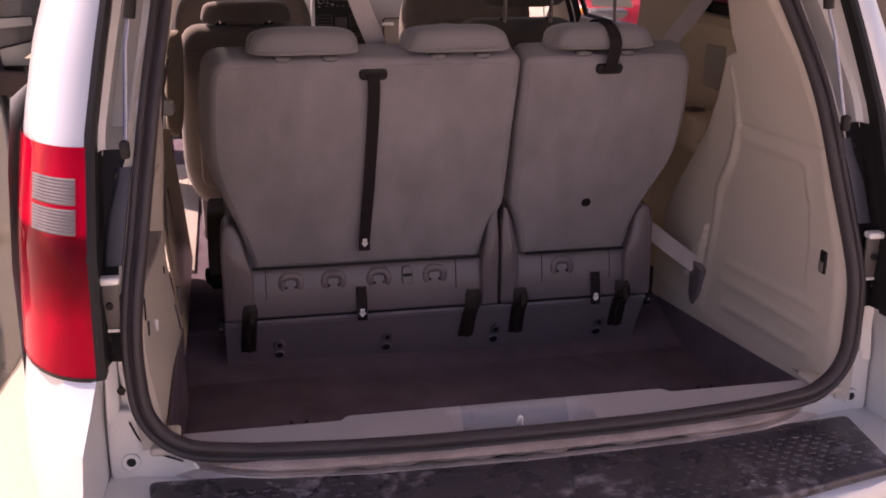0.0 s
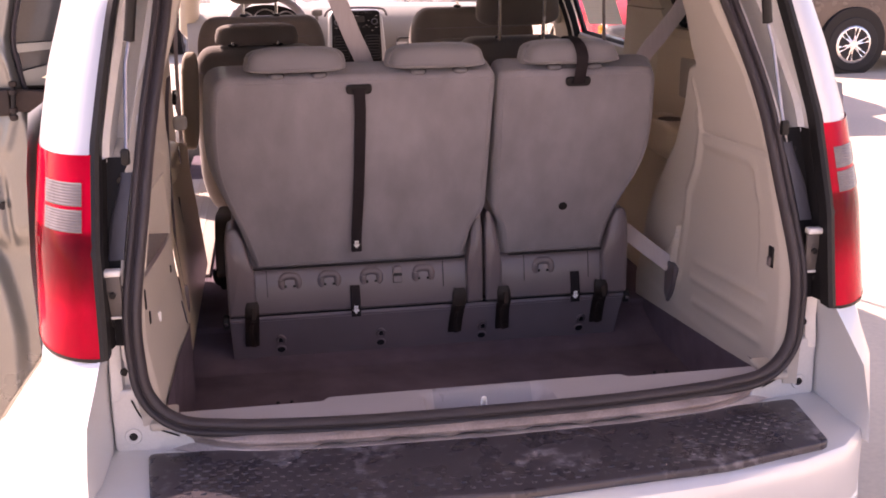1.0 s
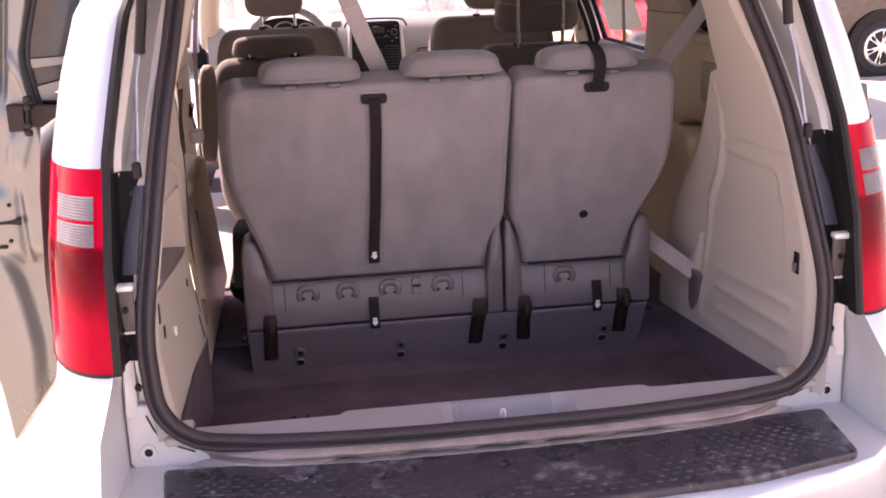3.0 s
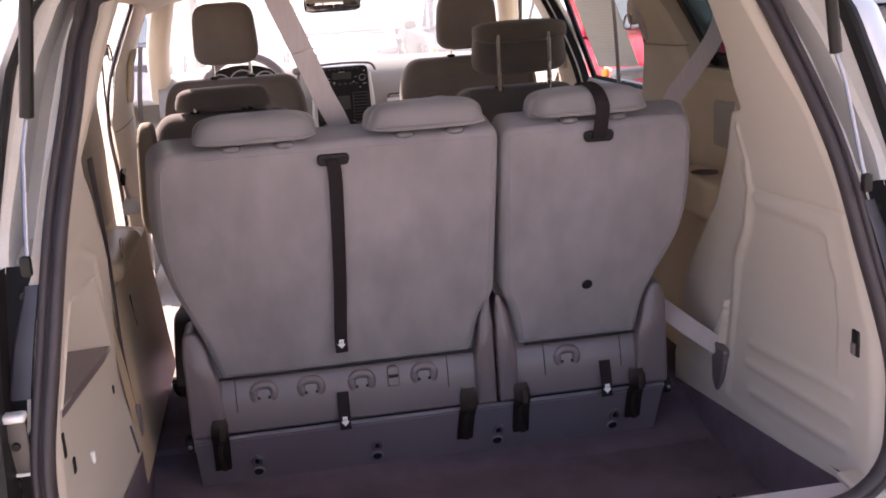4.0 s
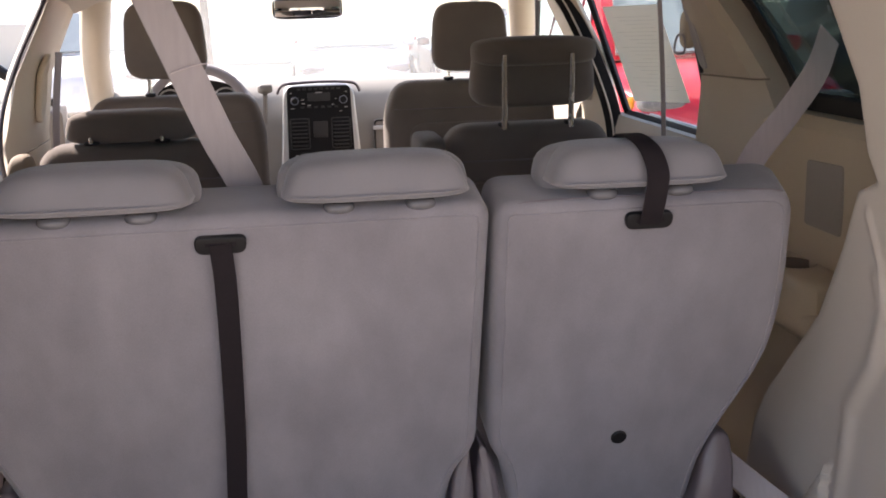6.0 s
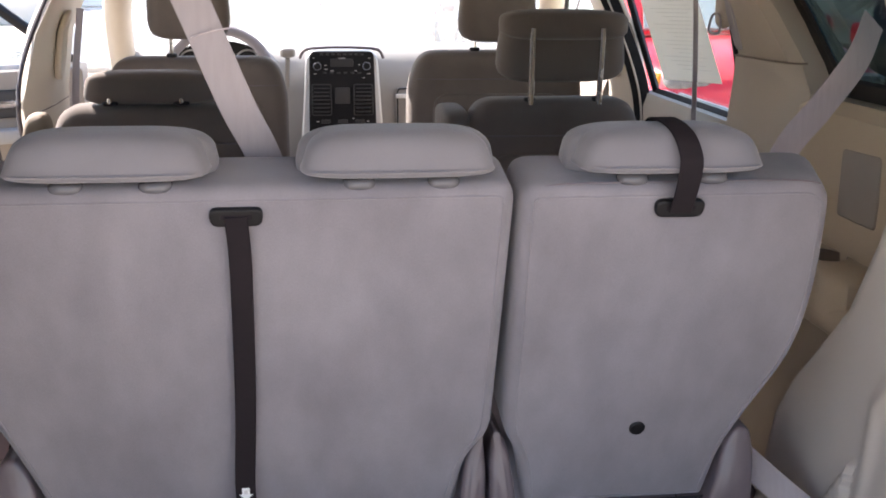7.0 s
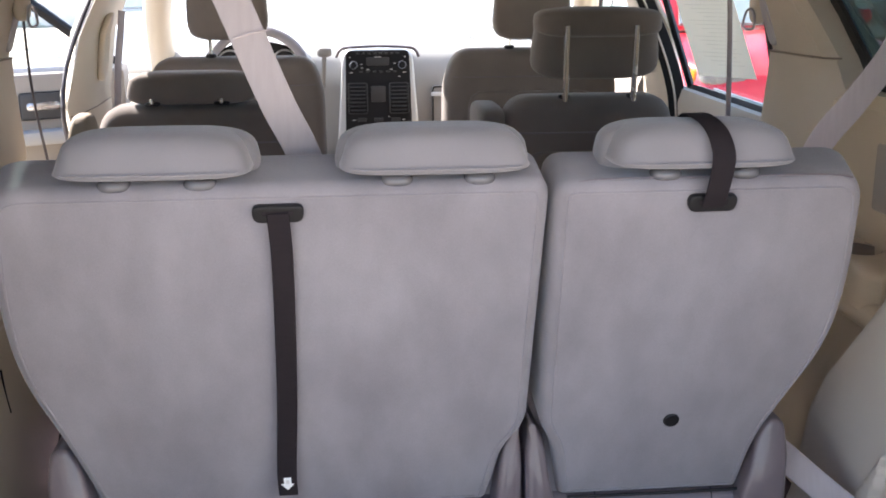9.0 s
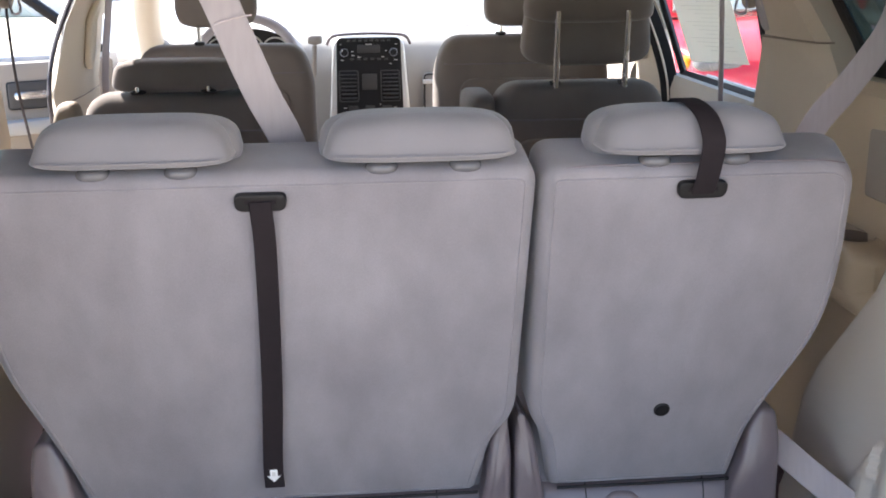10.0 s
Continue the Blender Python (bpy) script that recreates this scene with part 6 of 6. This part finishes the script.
for i in range(20):
    v = 0.12 + 0.040 * i
    a = quad[0].lerp(quad[1], v).lerp(quad[3].lerp(quad[2], v), 0.1 + 0.05 * (i % 3))
    b = quad[0].lerp(quad[1], v).lerp(quad[3].lerp(quad[2], v), 0.55 + 0.1 * (i % 4))
    bm = bmesh.new()
    ribbon(bm, [a + Vector((-0.002, 0, 0)), (a + b) / 2 + Vector((-0.002, 0, 0)), b + Vector((-0.002, 0, 0))], 0.0013, 0.0006, (0, 0, 1), 1)
    part("print_line", bm, INK, sheet)
belt = thing("shoulder_belt", (0.80, 1.62, 0.8), "thin grey second-row belt seen edge-on at the window", "seat belt")
bm = bmesh.new()
ribbon(bm, [(0.76, 1.60, 1.60), (0.775, 1.60, 1.35), (0.79, 1.60, 0.9)], 0.012, 0.004, (1, 0, 0))
part("webbing", bm, WEB_GREY, belt)

# upper belt guides on the pillars
for gx, gy, gz in ((0.795, 1.50, 1.50), (-0.775, 1.50, 1.52)):
    sg = 1 if gx > 0 else -1
    gd = thing("belt_guide", (gx, gy, gz), "grey belt guide loop in a beige cover on the pillar", "belt guide", "belt guides")
    bm = bmesh.new()
    pillow(bm, (gx, gy, gz), (0.03, 0.055, 0.085), 0.6)
    part("cover", bm, PILLAR, gd)
    bm = bmesh.new()
    tube(bm, [(gx - sg * 0.02, gy - 0.03, gz - 0.05), (gx - sg * 0.02, gy + 0.03, gz - 0.05), (gx - sg * 0.018, gy + 0.02, gz - 0.015), (gx - sg * 0.018, gy - 0.02, gz - 0.015)], 0.003, 8, 3, True)
    part("loop", bm, TRIM_GREY, gd, "grey belt loop")

# left sliding door, slid back outside the quarter panel
ldoor = thing("sliding_door", (-1.1, 0.95, 0.40), "silver sliding door slid open along the body", "car door")
DOOR_EDGE = [(0.40, 1.196, 1.205), (0.47, 1.147, 1.21), (0.54, 1.09, 1.216), (0.585, 1.06, 1.222), (0.62, 1.04, 1.24), (0.75, 1.03, 1.25), (1.0, 1.01, 1.245), (1.2, 1.02, 1.22), (1.32, 1.037, 1.19), (1.42, 1.046, 1.15), (1.545, 1.012, 1.11), (1.64, 0.975, 1.06), (1.76, 0.92, 1.0)]
DOOR_GROOVE = [(1.20, 1.125), (1.30, 1.112), (1.41, 1.10), (1.54, 1.08), (1.76, 1.03)]
DOOR_ROLL = [(0.40, 1.13), (0.55, 1.125), (0.66, 1.118), (0.76, 1.128), (0.84, 1.142), (0.90, 1.165), (0.94, 1.19)]


def edge_relief(a, xi, z):
    """Depth of the pressed channels and rolls in the door's shut face."""
    r = 0.05 * (1 - smooth(0.0, 0.018, a - xi)) ** 2
    r += 0.028 * ridge(a - lerp_table(DOOR_GROOVE, z)[0], 0.011) * smooth(1.26, 1.38, z)
    r += 0.045 * (1 - smooth(-0.018, 0.014, a - lerp_table(DOOR_ROLL, z)[0])) * (1 - smooth(0.86, 0.95, z))
    r += 0.012 * ridge(a - 1.106, 0.010) * smooth(0.86, 0.94, z) * (1 - smooth(1.06, 1.12, z))
    for pts, w, h in (([(1.098, 1.215), (1.112, 1.16)], 0.010, 0.010), ([(1.060, 1.228), (1.088, 1.15)], 0.012, 0.012), ([(1.080, 1.41), (1.056, 1.36), (1.046, 1.31)], 0.010, 0.014), ([(1.145, 1.22), (1.15, 1.10)], 0.025, -0.012)):
        r -= h * ridge(poly_dist((a, z), pts), w)
    return r


bm = bmesh.new()
rows = []
for k in range(109):
    z = 0.40 + 0.0125 * k
    xi, xo = lerp_table(DOOR_EDGE, z)
    row = [Vector((-xi, 1.5, z)), Vector((-xi, 0.9, z))]
    row += [Vector((-(xi + (xo - xi) * i / 48), 0.60 + edge_relief(xi + (xo - xi) * i / 48, xi, z), z)) for i in range(49)]
    rows.append(row + [Vector((-(xo + 0.012), 0.9, z)), Vector((-xo, 1.5, z))])
loft(bm, rows, close=True)
part("door_shell", bm, DOOR_SHADED, ldoor, angle=60)
# roller hinge: plate on the door, pin with knuckles, arm reaching to the body
bm = bmesh.new()
cushion(bm, rounded([Vector((-1.098, 1.234)), Vector((-1.056, 1.236)), Vector((-1.056, 1.300)), Vector((-1.098, 1.302))], 0.006, 3), lambda u, v, d: Vector((u, 0.570 + d, v)), 0.03, 0.005)
roller = part("roller_bracket", bm, HINGE, ldoor, "dark brown roller hinge bracket")
bm = bmesh.new()
tube(bm, [(-1.052, 0.566, 1.224), (-1.047, 0.566, 1.272), (-1.043, 0.566, 1.322)], 0.0055, 10, 1)
part("hinge_pin", bm, BLACK, roller)
for dz in (-0.040, -0.022, 0.022, 0.042):
    bm = bmesh.new()
    disc(bm, (-1.047 + dz * 0.09, 0.566, 1.272 + dz), (0, 0, 1), 0.010, 0.012, 14)
    part("knuckle", bm, HINGE, roller)
bm = bmesh.new()
cushion(bm, rounded([Vector((-1.048, 1.246)), Vector((-0.96, 1.236)), Vector((-0.96, 1.292)), Vector((-1.048, 1.300))], 0.004, 3), lambda u, v, d: Vector((u, 0.572 + d, v)), 0.02, 0.004)
part("hinge_arm", bm, RUST, roller)
for x, z, w, h in ((-1.131, 1.048, 0.011, 0.011), (-1.175, 1.045, 0.011, 0.011), (-1.139, 0.955, 0.011, 0.011), (-1.159, 0.940, 0.020, 0.009), (-1.094, 1.213, 0.010, 0.010)):
    bm = bmesh.new()
    if w == h:
        disc(bm, (x, 0.600, z), (0, 1, 0), w / 2, 0.008, 14)
    else:
        box(bm, (x, 0.600, z), (w, 0.008, h), 0.002)
    part("latch_hole", bm, BLACK, ldoor)
bm = bmesh.new()
plate(bm, [(-1.170, 1.000), (-1.128, 0.998), (-1.110, 0.994), (-1.108, 1.014), (-1.128, 1.008), (-1.170, 1.004)], lambda u, v, d: Vector((u, 0.596 + d, v)), 0.012)
part("latch_mouth", bm, BLACK, ldoor, "dark latch mouth")
# dark glass of the door behind its shut face, with a pale inner ledge
bm = bmesh.new()
plate(bm, [(-1.07, 1.22), (-0.90, 1.22), (-0.86, 1.75), (-1.00, 1.75)], lambda u, v, d: Vector((u, 0.665 + 0.25 * (u + 1.05) + d, v)), 0.006)
glass_ob = part("door_pane", bm, DOOR_GLASS, ldoor, "dark glossy door window")
for pts, nm in (([(-1.045, 1.380), (-0.96, 1.386), (-0.96, 1.404), (-1.045, 1.402)], "pane_ledge"), ([(-1.045, 1.300), (-0.96, 1.296), (-0.96, 1.350), (-1.045, 1.332)], "pane_corner")):
    bm = bmesh.new()
    plate(bm, pts, lambda u, v, d: Vector((u, 0.640 + 0.25 * (u + 1.05) + d, v)), 0.012)
    part(nm, bm, DOOR_SHADED, glass_ob, "pale inner edge of the door")
bm = bmesh.new()
ribbon(bm, [(-x + 0.004, 0.625, z) for z, x, _ in DOOR_EDGE[6:]], 0.012, 0.016, (1, 0, 0), 4)
part("door_seal", bm, RUBBER, ldoor, "black door seal")

# left front door, swung open ahead
fdoor = thing("front_door", (-0.98, 3.3, 0.4), "silver driver's door swung wide open, grey inner panel", "car door")
swing = Matrix.Rotation(radians(-62), 3, "Z")
hinge = Vector((-0.95, 3.40, 0))
def on_door(u, v, z):
    return hinge + swing @ Vector((-v, -u, 0)) + Vector((0, 0, z))
for name, mat, u0, u1, v0, v1, z0, z1 in (("inner_panel", GRILLE, 0.04, 1.02, -0.09, -0.02, 0.42, 1.22), ("outer_skin", PAINT, 0.0, 1.06, -0.02, 0.02, 0.38, 1.24), ("armrest", DASH, 0.15, 0.95, -0.16, -0.08, 0.97, 1.02), ("handle_bowl", BUTTON, 0.26, 0.43, -0.10, -0.085, 1.055, 1.155), ("door_pull", METAL, 0.29, 0.41, -0.115, -0.095, 1.09, 1.12)):
    bm = bmesh.new()
    box(bm, (0, 0, 0), (u1 - u0, v1 - v0, z1 - z0), 0.012)
    for v in bm.verts:
        v.co = on_door((u0 + u1) / 2 + v.co.x, (v0 + v1) / 2 + v.co.y, (z0 + z1) / 2 + v.co.z)
    part(name, bm, mat, fdoor)
bm = bmesh.new()
tube(bm, [on_door(0.05, 0, 1.24), on_door(0.55, 0.0, 1.60), on_door(0.98, 0.0, 1.62), on_door(1.04, 0, 1.24)], 0.02, 8, 4)
part("window_frame", bm, BLACK, fdoor)
bm = bmesh.new()
quad = [on_door(0.1, 0, 1.24), on_door(0.55, 0, 1.58), on_door(0.97, 0, 1.6), on_door(1.03, 0, 1.24)]
loft(bm, [quad, [q + Vector((0, 0.004, 0)) for q in quad]])
g = part("pane", bm, GLASS, fdoor)
g.visible_shadow = False

# the van's own wheels
for s in (1, -1):
    for wy in (0.72, 3.80):
        bm = bmesh.new()
        disc(bm, (s * 0.86, wy, 0.325), (1, 0, 0), 0.325, 0.21, 28, 0.10)
        ty = part("wheel_tyre", bm, TYRE, van, "black road tyre")
        bm = bmesh.new()
        washer(bm, (s * 0.965, wy, 0.325), (s, 0, 0), 0.215, 0.18, 0.03, 24)
        disc(bm, (s * 0.96, wy, 0.325), (1, 0, 0), 0.06, 0.03)
        for k in range(5):
            a = 2 * math.pi * k / 5 + 0.3
            tube(bm, [(s * 0.962, wy + 0.05 * math.cos(a), 0.325 + 0.05 * math.sin(a)), (s * 0.962, wy + 0.20 * math.cos(a), 0.325 + 0.20 * math.sin(a))], 0.03, 6, 1)
        part("rim", bm, METAL, ty, "alloy wheel rim")

# ---- parked vehicles ----
def car(name, at, turn, paint, label, length=4.6, width=1.8, height=1.5, bonnet=0.95, suv=False):
    """A parked car; its nose points along +x before turning."""
    c = thing(name, at, label, "car", "parked cars")
    T = Matrix.Translation(at) @ Matrix.Rotation(radians(turn), 4, "Z")
    L, W, H = length / 2, width / 2, height
    def put(bm):
        bmesh.ops.transform(bm, matrix=T, verts=bm.verts)
        return bm
    bm = bmesh.new()
    stations = [(-L, 0.55, bonnet - 0.12, 0.86), (-L + 0.08, 0.35, bonnet + (0.1 if suv else 0.02), 0.93), (-L * 0.55, 0.24, bonnet + 0.06, 1.0), (0, 0.22, bonnet + 0.04, 1.0),
                (L * 0.42, 0.22, bonnet, 1.0), (L * 0.72, 0.25, bonnet - 0.06, 0.98), (L - 0.12, 0.3, bonnet - 0.18, 0.90), (L, 0.38, bonnet - 0.32, 0.78)]
    rows = []
    for x, z0, z1, k in stations:
        w = W * k
        rows.append([Vector((x, -w * 0.93, z0)), Vector((x, -w, (z0 + z1) * 0.5)), Vector((x, -w * 0.96, z1 - 0.06)), Vector((x, -w * 0.84, z1)), Vector((x, 0, z1 + 0.03)), Vector((x, w * 0.84, z1)), Vector((x, w * 0.96, z1 - 0.06)), Vector((x, w, (z0 + z1) * 0.5)), Vector((x, w * 0.93, z0))])
    loft(bm, rows)
    body = part("body", put(bm), paint, c, angle=50)
    bm = bmesh.new()
    r0 = -L * (0.93 if suv else 0.78)
    cab = [(r0, bonnet + 0.03, 0.80), (r0 + (0.15 if suv else 0.45), H - 0.06, 0.68), (r0 + (0.5 if suv else 0.8), H, 0.68), (L * 0.12, H - 0.01, 0.68), (L * 0.30, H - 0.14, 0.72), (L * 0.52, bonnet + 0.01, 0.80)]
    rows = [[Vector((x, -W * 0.86, bonnet)), Vector((x, -W * k, z)), Vector((x, 0, z + 0.02)), Vector((x, W * k, z)), Vector((x, W * 0.86, bonnet))] for x, z, k in cab]
    loft(bm, rows)
    part("cabin", put(bm), paint, c, angle=35)
    for sy in (1, -1):
        for a, b, name2 in ((r0 + 0.35, -L * 0.30, "rear_window"), (-L * 0.27, L * 0.10, "side_window"), (L * 0.13, L * 0.36, "front_window")):
            bm = bmesh.new()
            zt = H - 0.09
            q = [Vector((a, sy * W * 0.862, bonnet + 0.06)), Vector((a + 0.06, sy * W * 0.715, zt)), Vector((b if b < L * 0.2 else L * 0.2, sy * W * 0.715, zt)), Vector((b, sy * W * 0.862, bonnet + 0.06))]
            loft(bm, [q, [p + Vector((0, sy * 0.012, 0.004)) for p in q]])
            part(name2, put(bm), SKY_LIT_GLASS, c, "side window painted pale with sky light")
        for wx in (-L * 0.62, L * 0.62):
            bm = bmesh.new()
            disc(bm, (wx, sy * (W - 0.035), 0.36), (0, 1, 0), 0.405, 0.09, 32, 0.02)
            part("wheel_arch", put(bm), BLACK, c, "dark wheel arch")
            bm = bmesh.new()
            disc(bm, (wx, sy * (W - 0.09), 0.335), (0, 1, 0), 0.335, 0.22, 28, 0.10)
            ty = part("tyre", put(bm), TYRE, c)
            bm = bmesh.new()
            washer(bm, (wx, sy * (W + 0.015), 0.335), (0, sy, 0), 0.225, 0.19, 0.03, 24)
            disc(bm, (wx, sy * (W + 0.012), 0.335), (0, 1, 0), 0.06, 0.03)
            disc(bm, (wx, sy * (W - 0.002), 0.335), (0, 1, 0), 0.10, 0.02, 24)
            for k in range(12):
                a = 2 * math.pi * (k // 2) / 6 + 0.3 + (0.15 if k % 2 else -0.15)
                tube(bm, [(wx + 0.04 * math.cos(a), sy * (W + 0.016), 0.335 + 0.04 * math.sin(a)), (wx + 0.13 * math.cos(a), sy * (W + 0.006), 0.335 + 0.13 * math.sin(a)), (wx + 0.205 * math.cos(a), sy * (W + 0.012), 0.335 + 0.205 * math.sin(a))], 0.016, 6, 3)
            part("rim", put(bm), METAL, ty, "alloy wheel rim")
        bm = bmesh.new()
        pillow(bm, (L - 0.14, sy * W * 0.68, bonnet - 0.26), (0.24, 0.36, 0.12), 0.6)
        part("headlamp", put(bm), CLEAR_LENS, c, "clear headlamp")
        bm = bmesh.new()
        pillow(bm, (L - 0.26, sy * W * 0.86, bonnet - 0.26), (0.16, 0.08, 0.10), 0.6)
        part("marker_lamp", put(bm), AMBER, c, "amber marker lamp")
        bm = bmesh.new()
        pillow(bm, (-L + 0.05, sy * W * 0.80, bonnet - 0.08), (0.10, 0.22, 0.28), 0.5)
        part("tail_lamp", put(bm), RED_LENS, c, "red tail lamp")
        bm = bmesh.new()
        pillow(bm, (L * 0.33, sy * (W + 0.06), bonnet + 0.08), (0.10, 0.20, 0.13), 0.6)
        part("door_mirror", put(bm), paint, c)
    bm = bmesh.new()
    q = [Vector((L * 0.525, -W * 0.74, bonnet + 0.04)), Vector((L * 0.31, -W * 0.62, H - 0.12)), Vector((L * 0.31, W * 0.62, H - 0.12)), Vector((L * 0.525, W * 0.74, bonnet + 0.04))]
    loft(bm, [q, [p + Vector((0.02, 0, 0.02)) for p in q]])
    part("windscreen", put(bm), SKY_LIT_GLASS, c, "windscreen painted pale with sky light")
    bm = bmesh.new()
    box(bm, (L - 0.06, 0, bonnet - 0.36), (0.10, width * 0.5, 0.13), 0.03)
    part("grille", put(bm), BUTTON, c)
    return c


car("parked_car", (3.2, 8.6, 0), -91, RED_PAINT, "red sport utility vehicle parked nose-first beside the van", 4.6, 1.85, 1.75, 1.1, True)
car("parked_car", (7.75, 10.3, 0), 0, BRONZE_PAINT, "bronze sport utility vehicle with alloy wheels", 4.7, 1.85, 1.65, 1.05, True)
car("parked_car", (0.9, 17.0, 0), -90, WHITE_PAINT, "white car parked across the lot", 4.6, 1.8, 1.45, 0.95)
car("parked_car", (2.9, 15.8, 0), -90, BRONZE_PAINT, "dark bronze car parked across the lot", 4.6, 1.8, 1.5, 0.98)
car("parked_car", (-2.6, 15.4, 0), -90, WHITE_PAINT, "white sport utility vehicle parked across the lot", 4.7, 1.85, 1.7, 1.05, True)
car("parked_car", (-3.6, 5.4, 0), 93, DARK_PAINT, "dark blue car parked on the open-door side", 4.7, 1.8, 1.5, 0.98)

# ---- trees and wall beyond the lot ----
bm = bmesh.new()
box(bm, (0, 32, 0.7), (90, 0.4, 1.4), 0.05)
tagged(part("boundary_wall", bm, STUCCO), "pale stucco wall beyond the lot", "wall", kind="structure")


def tree(at, height, seed):
    rnd = random.Random(seed)
    t = thing("tree", at, "green leafy tree behind the lot", "tree", "trees beyond the lot")
    base = Vector(at)
    bm = bmesh.new()
    tips = []
    def limb(p, d, length, r, depth):
        q = p + d * length
        ring = []
        for pt, rr in ((p, r), (q, r * 0.6)):
            u = d.orthogonal().normalized()
            v = d.cross(u)
            ring.append([pt + (u * math.cos(math.pi * k / 3) + v * math.sin(math.pi * k / 3)) * rr for k in range(6)])
        loft(bm, ring)
        if depth == 0:
            tips.append(q)
            return
        for _ in range(3):
            nd = (d + Vector((rnd.uniform(-1, 1), rnd.uniform(-1, 1), rnd.uniform(-0.2, 0.8))) * 0.7).normalized()
            limb(q, nd, length * rnd.uniform(0.6, 0.85), r * 0.55, depth - 1)
    limb(base, Vector((0, 0, 1)), height * 0.34, 0.16, 3)
    part("trunk", bm, BARK, t)
    bm = bmesh.new()
    for p in tips:
        for _ in range(46):
            c = p + Vector((rnd.gauss(0, 0.6), rnd.gauss(0, 0.6), rnd.gauss(0, 0.45)))
            u = Vector((rnd.uniform(-1, 1), rnd.uniform(-1, 1), rnd.uniform(-1, 1))).normalized() * rnd.uniform(0.1, 0.2)
            v = u.orthogonal().normalized() * u.length * 0.5
            bm.faces.new([bm.verts.new(c - u), bm.verts.new(c + v), bm.verts.new(c + u), bm.verts.new(c - v)])
    part("crown", bm, LEAF, t, smooth=False)


for k, (tx, ty, th) in enumerate(((-9, 24, 7), (-2, 26, 6.5), (4.5, 25, 7.5), (11, 27, 7), (19, 24, 6.5), (-17, 22, 7.5), (-12, 12, 6.5))):
    tree((tx, ty, 0), th, k + 3)


# plain pale wall added out of view behind the open tailgate, returning sunlight
bm = bmesh.new()
box(bm, (7.8, -3.4, 3.0), (9.4, 0.4, 6.0), 0.05)
tagged(part("unseen_wall", bm, STUCCO), "unseen plain pale stucco wall, added behind the van", "wall", kind="structure")
